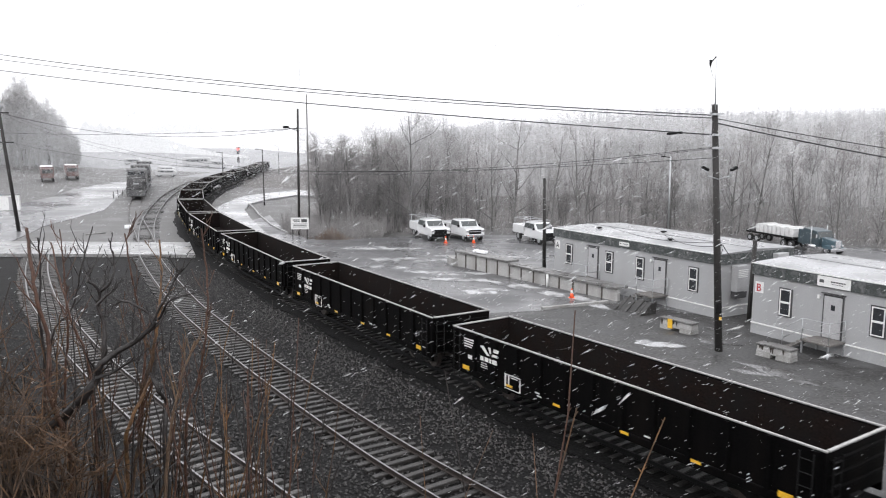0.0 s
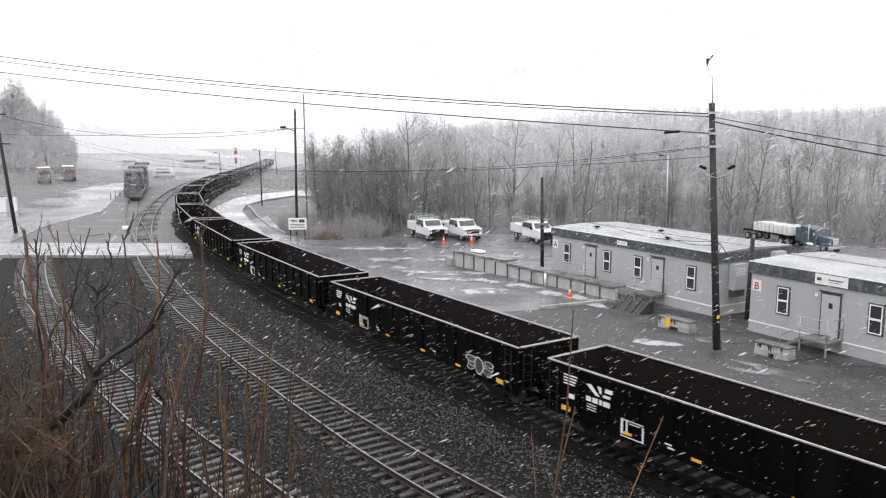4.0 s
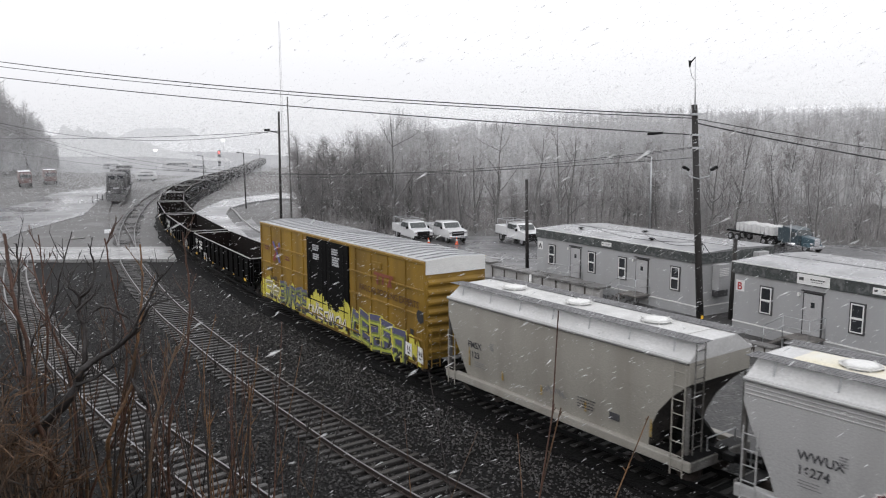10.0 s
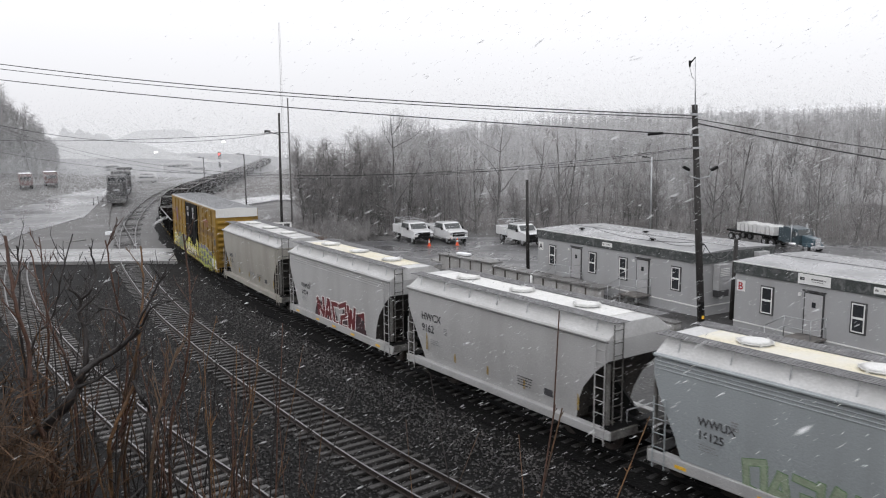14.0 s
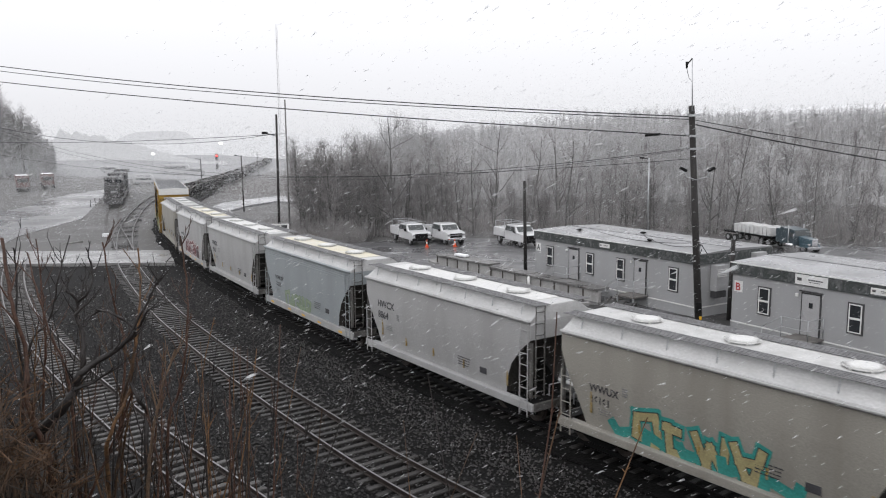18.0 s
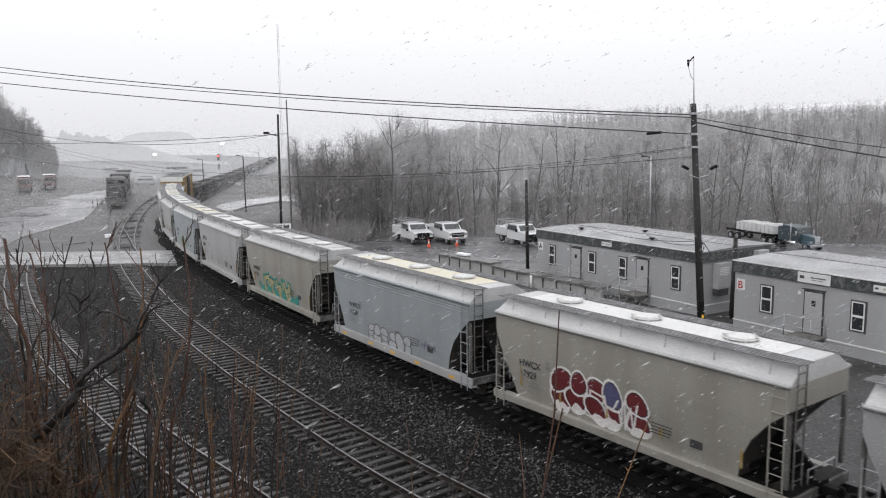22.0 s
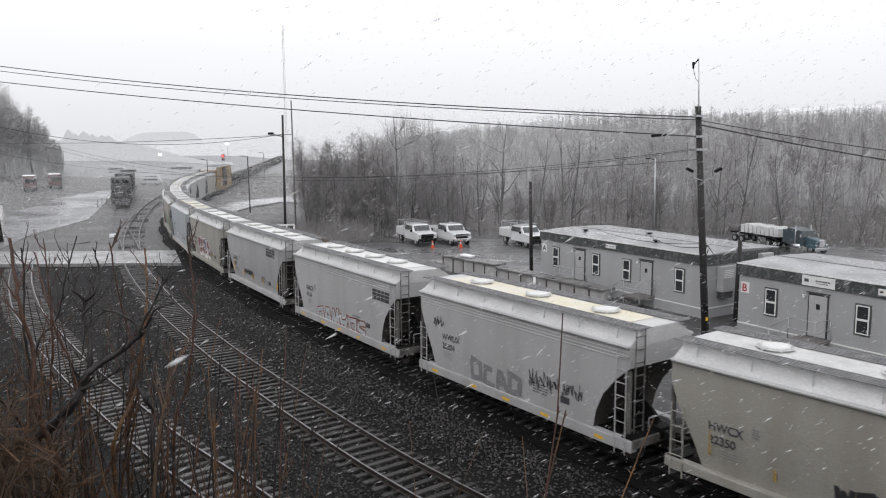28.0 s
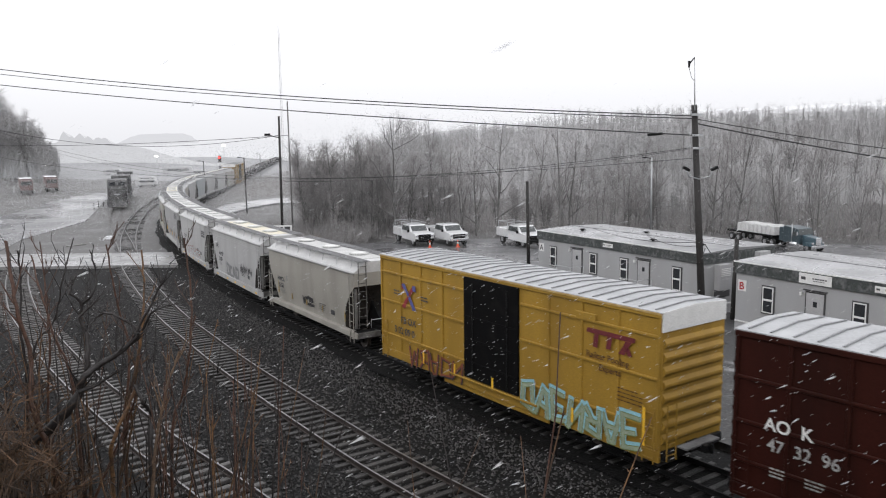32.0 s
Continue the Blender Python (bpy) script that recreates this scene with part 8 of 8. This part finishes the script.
rs = random.Random(52)
for k in range(58):
    x, y = rs.uniform(-3.2, -1.1), rs.uniform(5.3, 6.4)
    top = EYE[2] - 0.85 - 0.4 * max(0.0, (x + 3.3)) - abs(rs.gauss(0, 0.4))
    sapling((x + rs.uniform(-0.25, 0.25), y, top), (x, y, top - 1.2), rs.uniform(0.008, 0.013), rs.choice((STEMDARK, STEMDARK, STEMRED, STEMBROWN)), 600 + k, rs.randrange(3, 7), "thin bare sapling rising from the bank", 0.22)
r = random.Random(9)
for cx, cy, n, hz in ((-2.62, 6.2, 4, 8.5), (-3.4, 5.5, 8, 8.3), (-3.0, 5.0, 11, 7.9), (-2.4, 5.4, 6, 7.9), (-1.75, 5.6, 4, 7.8)):
    t = thing("shrub", "brown bare shrub of many upright stems", "shrub", "shrubs on the bank")
    for k in range(n):
        bx_, by_ = cx + r.gauss(0, 0.16), cy + r.gauss(0, 0.2)
        stem(t, "stem", root(bx_, by_), (cx + r.gauss(0, 0.24), cy + r.gauss(0, 0.2), hz - abs(r.gauss(0, 0.5))), r.uniform(0.008, 0.015), STEMBROWN if r.random() < 0.8 else STEMDARK, r.randrange(9999), 2, 0.04, False, 0.3)
# dead grass and fine twigs
wv, wf = [], []
for k in range(620):
    x, y = r.uniform(-5.0, -2.5), r.uniform(4.2, 5.3)
    p = Vector(root(x, y))
    h = r.uniform(0.35, 0.95) * (1.15 if x < -3.2 else 0.8)
    m = p + Vector((r.uniform(-0.16, 0.16), r.uniform(-0.2, 0.2), h * 0.6))
    e = m + Vector((r.uniform(-0.3, 0.3), r.uniform(-0.3, 0.3), h * r.uniform(0.1, 0.5)))
    tube(wv, wf, [p, m, e, e + Vector((r.uniform(-0.3, 0.3), r.uniform(-0.2, 0.2), h * r.uniform(-0.1, 0.3)))], [0.0055, 0.0045, 0.0035, 0.002], 3)
    for _ in range(2):
        q = m.lerp(e, r.random())
        tube(wv, wf, [q, q + Vector((r.uniform(-0.22, 0.22), r.uniform(-0.15, 0.15), r.uniform(0.0, 0.22)))], [0.003, 0.0018], 3)
tagged(new("dry_brush", quick("dry_brush", wv, wf, DRYBRUSH)), "tangled dry brown brush and twigs", "brush", kind="stuff")

# ---- loose ballast stones near the tracks ----
wv, wf = [], []
for k in range(46000):
    line = r.choice((SIDING, SIDING, YARD, MAIN))
    s = r.uniform(24, 80) if line is not MAIN else r.uniform(10, 60)
    p = line.side(s, r.uniform(-4.6, 4.6))
    if bank_height(p.x, p.y) > 0.2:
        continue
    z, q = -0.235, r.uniform(0.026, 0.064)
    base = len(wv)
    a = r.uniform(0, 3)
    for dx, dy, dz in ((1, 0, 0), (0, 1, 0), (-1, 0, 0), (0, -1, 0), (0, 0, 0.9), (0, 0, -0.6)):
        wv.append((p.x + q * (dx * math.cos(a) - dy * math.sin(a)) * r.uniform(0.7, 1.3), p.y + q * (dx * math.sin(a) + dy * math.cos(a)) * r.uniform(0.7, 1.3), z + q * dz * r.uniform(0.6, 1.2)))
    for i in range(4):
        wf += [(base + i, base + (i + 1) % 4, base + 4), (base + (i + 1) % 4, base + i, base + 5)]
tagged(new("ballast_stones", quick("ballast_stones", wv, wf, STONE)), "loose dark wet ballast stones", "ballast", kind="stuff")

# ---- falling snow: elongated wet flakes that drift by on the wind ----
FLAKE = bpy.data.materials.new("wet_snowflake")
FLAKE.use_nodes = True
fn, fk = FLAKE.node_tree.nodes, FLAKE.node_tree.links
lit, lit_through, both = fn.new("ShaderNodeBsdfDiffuse"), fn.new("ShaderNodeBsdfTranslucent"), fn.new("ShaderNodeMixShader")
for node in (lit, lit_through):
    node.inputs["Color"].default_value = (0.93, 0.94, 0.95, 1)
fk.new(lit.outputs[0], both.inputs[1])
fk.new(lit_through.outputs[0], both.inputs[2])
wet_clear, wet_thin = fn.new("ShaderNodeBsdfTransparent"), fn.new("ShaderNodeMixShader")
wet_thin.inputs[0].default_value = 0.6
fk.new(wet_clear.outputs[0], wet_thin.inputs[1])
fk.new(both.outputs[0], wet_thin.inputs[2])
fk.new(wet_thin.outputs[0], fn["Material Output"].inputs["Surface"])
WIND = Vector((-5.2, 0.6, -3.0))
along = WIND.normalized()
fa = along.cross(Vector((0, 1, 0))).normalized()
fb = along.cross(fa)
wv, wf = [], []
rn = random.Random(21)
view = pose(*EYE) @ pose(0, 0, 0, 82, 0, 0)


def flake(near, far, power, size, faces):
    d = (near ** power + (far ** power - near ** power) * rn.random()) ** (1 / power)
    p = view @ Vector((rn.uniform(-0.68, 0.68) * d, rn.uniform(-0.42, 0.12) * d, -d))
    p = p - WIND * rn.uniform(-0.5, 32.5)
    base = len(wv)
    big = math.exp(rn.gauss(-0.15, 0.42))
    w, ln = size * big * rn.uniform(0.6, 1.0), size * big * rn.uniform(1.2, 3.2)
    tilt = Vector((rn.uniform(-0.3, 0.3), rn.uniform(-0.3, 0.3), rn.uniform(-0.3, 0.3)))
    ax = (along + tilt).normalized()
    if faces == 8:
        for q in (ax * ln, -ax * ln, fa * w, fb * w, -fa * w, -fb * w):
            wv.append(tuple(p + q))
        for i in range(4):
            a, c = base + 2 + i, base + 2 + (i + 1) % 4
            wf.extend(((base, a, c), (base + 1, c, a)))
    else:
        for q in (ax * ln, -ax * ln + fa * w, -ax * ln - fa * w * 0.6 + fb * w, -ax * ln * 0.6 - fb * w):
            wv.append(tuple(p + q))
        wf.extend(((base, base + 1, base + 2), (base, base + 2, base + 3), (base, base + 3, base + 1), (base + 1, base + 3, base + 2)))


for _ in range(160):
    flake(1.6, 5.0, 2.0, 0.010, 8)
for _ in range(500):
    flake(3.0, 9.0, 2.0, 0.009, 8)
for _ in range(125000):
    flake(6.0, 30.0, 2.4, 0.0105, 4)
for _ in range(13000):
    flake(20.0, 90.0, 2.0, 0.015, 4)
SNOWFALL = tagged(new("snowfall", quick("snowfall", wv, wf, FLAKE)), "wet snowflakes driven slantwise by the wind", "snow", kind="stuff")

# the thick fine snowfall farther off, which dims the woods and the yard's far end
LOOSEFLAKE = FLAKE.copy()
LOOSEFLAKE.name = "loose_fine_snow"
LOOSEFLAKE.node_tree.nodes[wet_thin.name].inputs[0].default_value = 0.42
DRIFT = Vector((-1.2, 0.1, -0.35))
ng = np.random.default_rng(8)


def fine_snow(count, near, far, left, right, top, size):
    y = ng.uniform(near, far, count)
    p = np.stack([y * ng.uniform(left, right, count), y, ng.uniform(-0.5, top, count)], 1)
    p -= np.outer(ng.uniform(-0.5, 32.5, count), np.array(DRIFT))
    s = (size * y * np.exp(ng.normal(0, 0.3, count)))[:, None, None]
    return p[:, None, :] + ng.normal(0, 0.6, (count, 3, 3)) * s


tri = np.concatenate([fine_snow(240000, 50, 150, -0.22, 0.68, 11, 0.0005), fine_snow(300000, 92, 190, -0.04, 0.4, 14, 0.00052), fine_snow(130000, 150, 300, -0.1, 0.68, 21, 0.00052), fine_snow(430000, 80, 230, -0.72, -0.08, 10.4, 0.00052)]).reshape(-1, 3)
FINESNOW = tagged(new("snowfall", quick("snowfall", tri.tolist(), np.arange(len(tri)).reshape(-1, 3).tolist(), LOOSEFLAKE)), "thick fine snow blowing over the yard and woods", "snow", kind="stuff")


# ---- motion ----
TRAVEL = [(0, 0.0), (3, 21.6), (6, 43.4), (9, 65.2), (12, 87.1), (14, 101.7), (18, 131.5), (22, 161.7), (25, 184.4), (27.5, 203.3), (30, 222.2), (32, 237.3)]


def gone(t):
    return float(np.interp(t, [a for a, _ in TRAVEL], [b for _, b in TRAVEL]))


def motions():
    """The whole train rolls away along the main line."""
    for car, s in TRAIN:
        rows = []
        for k in range(0, 33):
            c = s + gone(k)
            a, b_ = MAIN.at(c - 5.0), MAIN.at(c + 5.0)
            mid, d = (a + b_) / 2, b_ - a
            rows.append((k, pose(mid.x, mid.y, 0.004, 0, 0, math.degrees(math.atan2(d.y, d.x)))))
        walk(car, rows)
    walk(FINESNOW, [(t, Matrix.Translation(DRIFT * t)) for t in range(0, 33, 2)])
    walk(SNOWFALL, [(t, Matrix.Translation(WIND * t)) for t in range(0, 33, 2)])


motions()
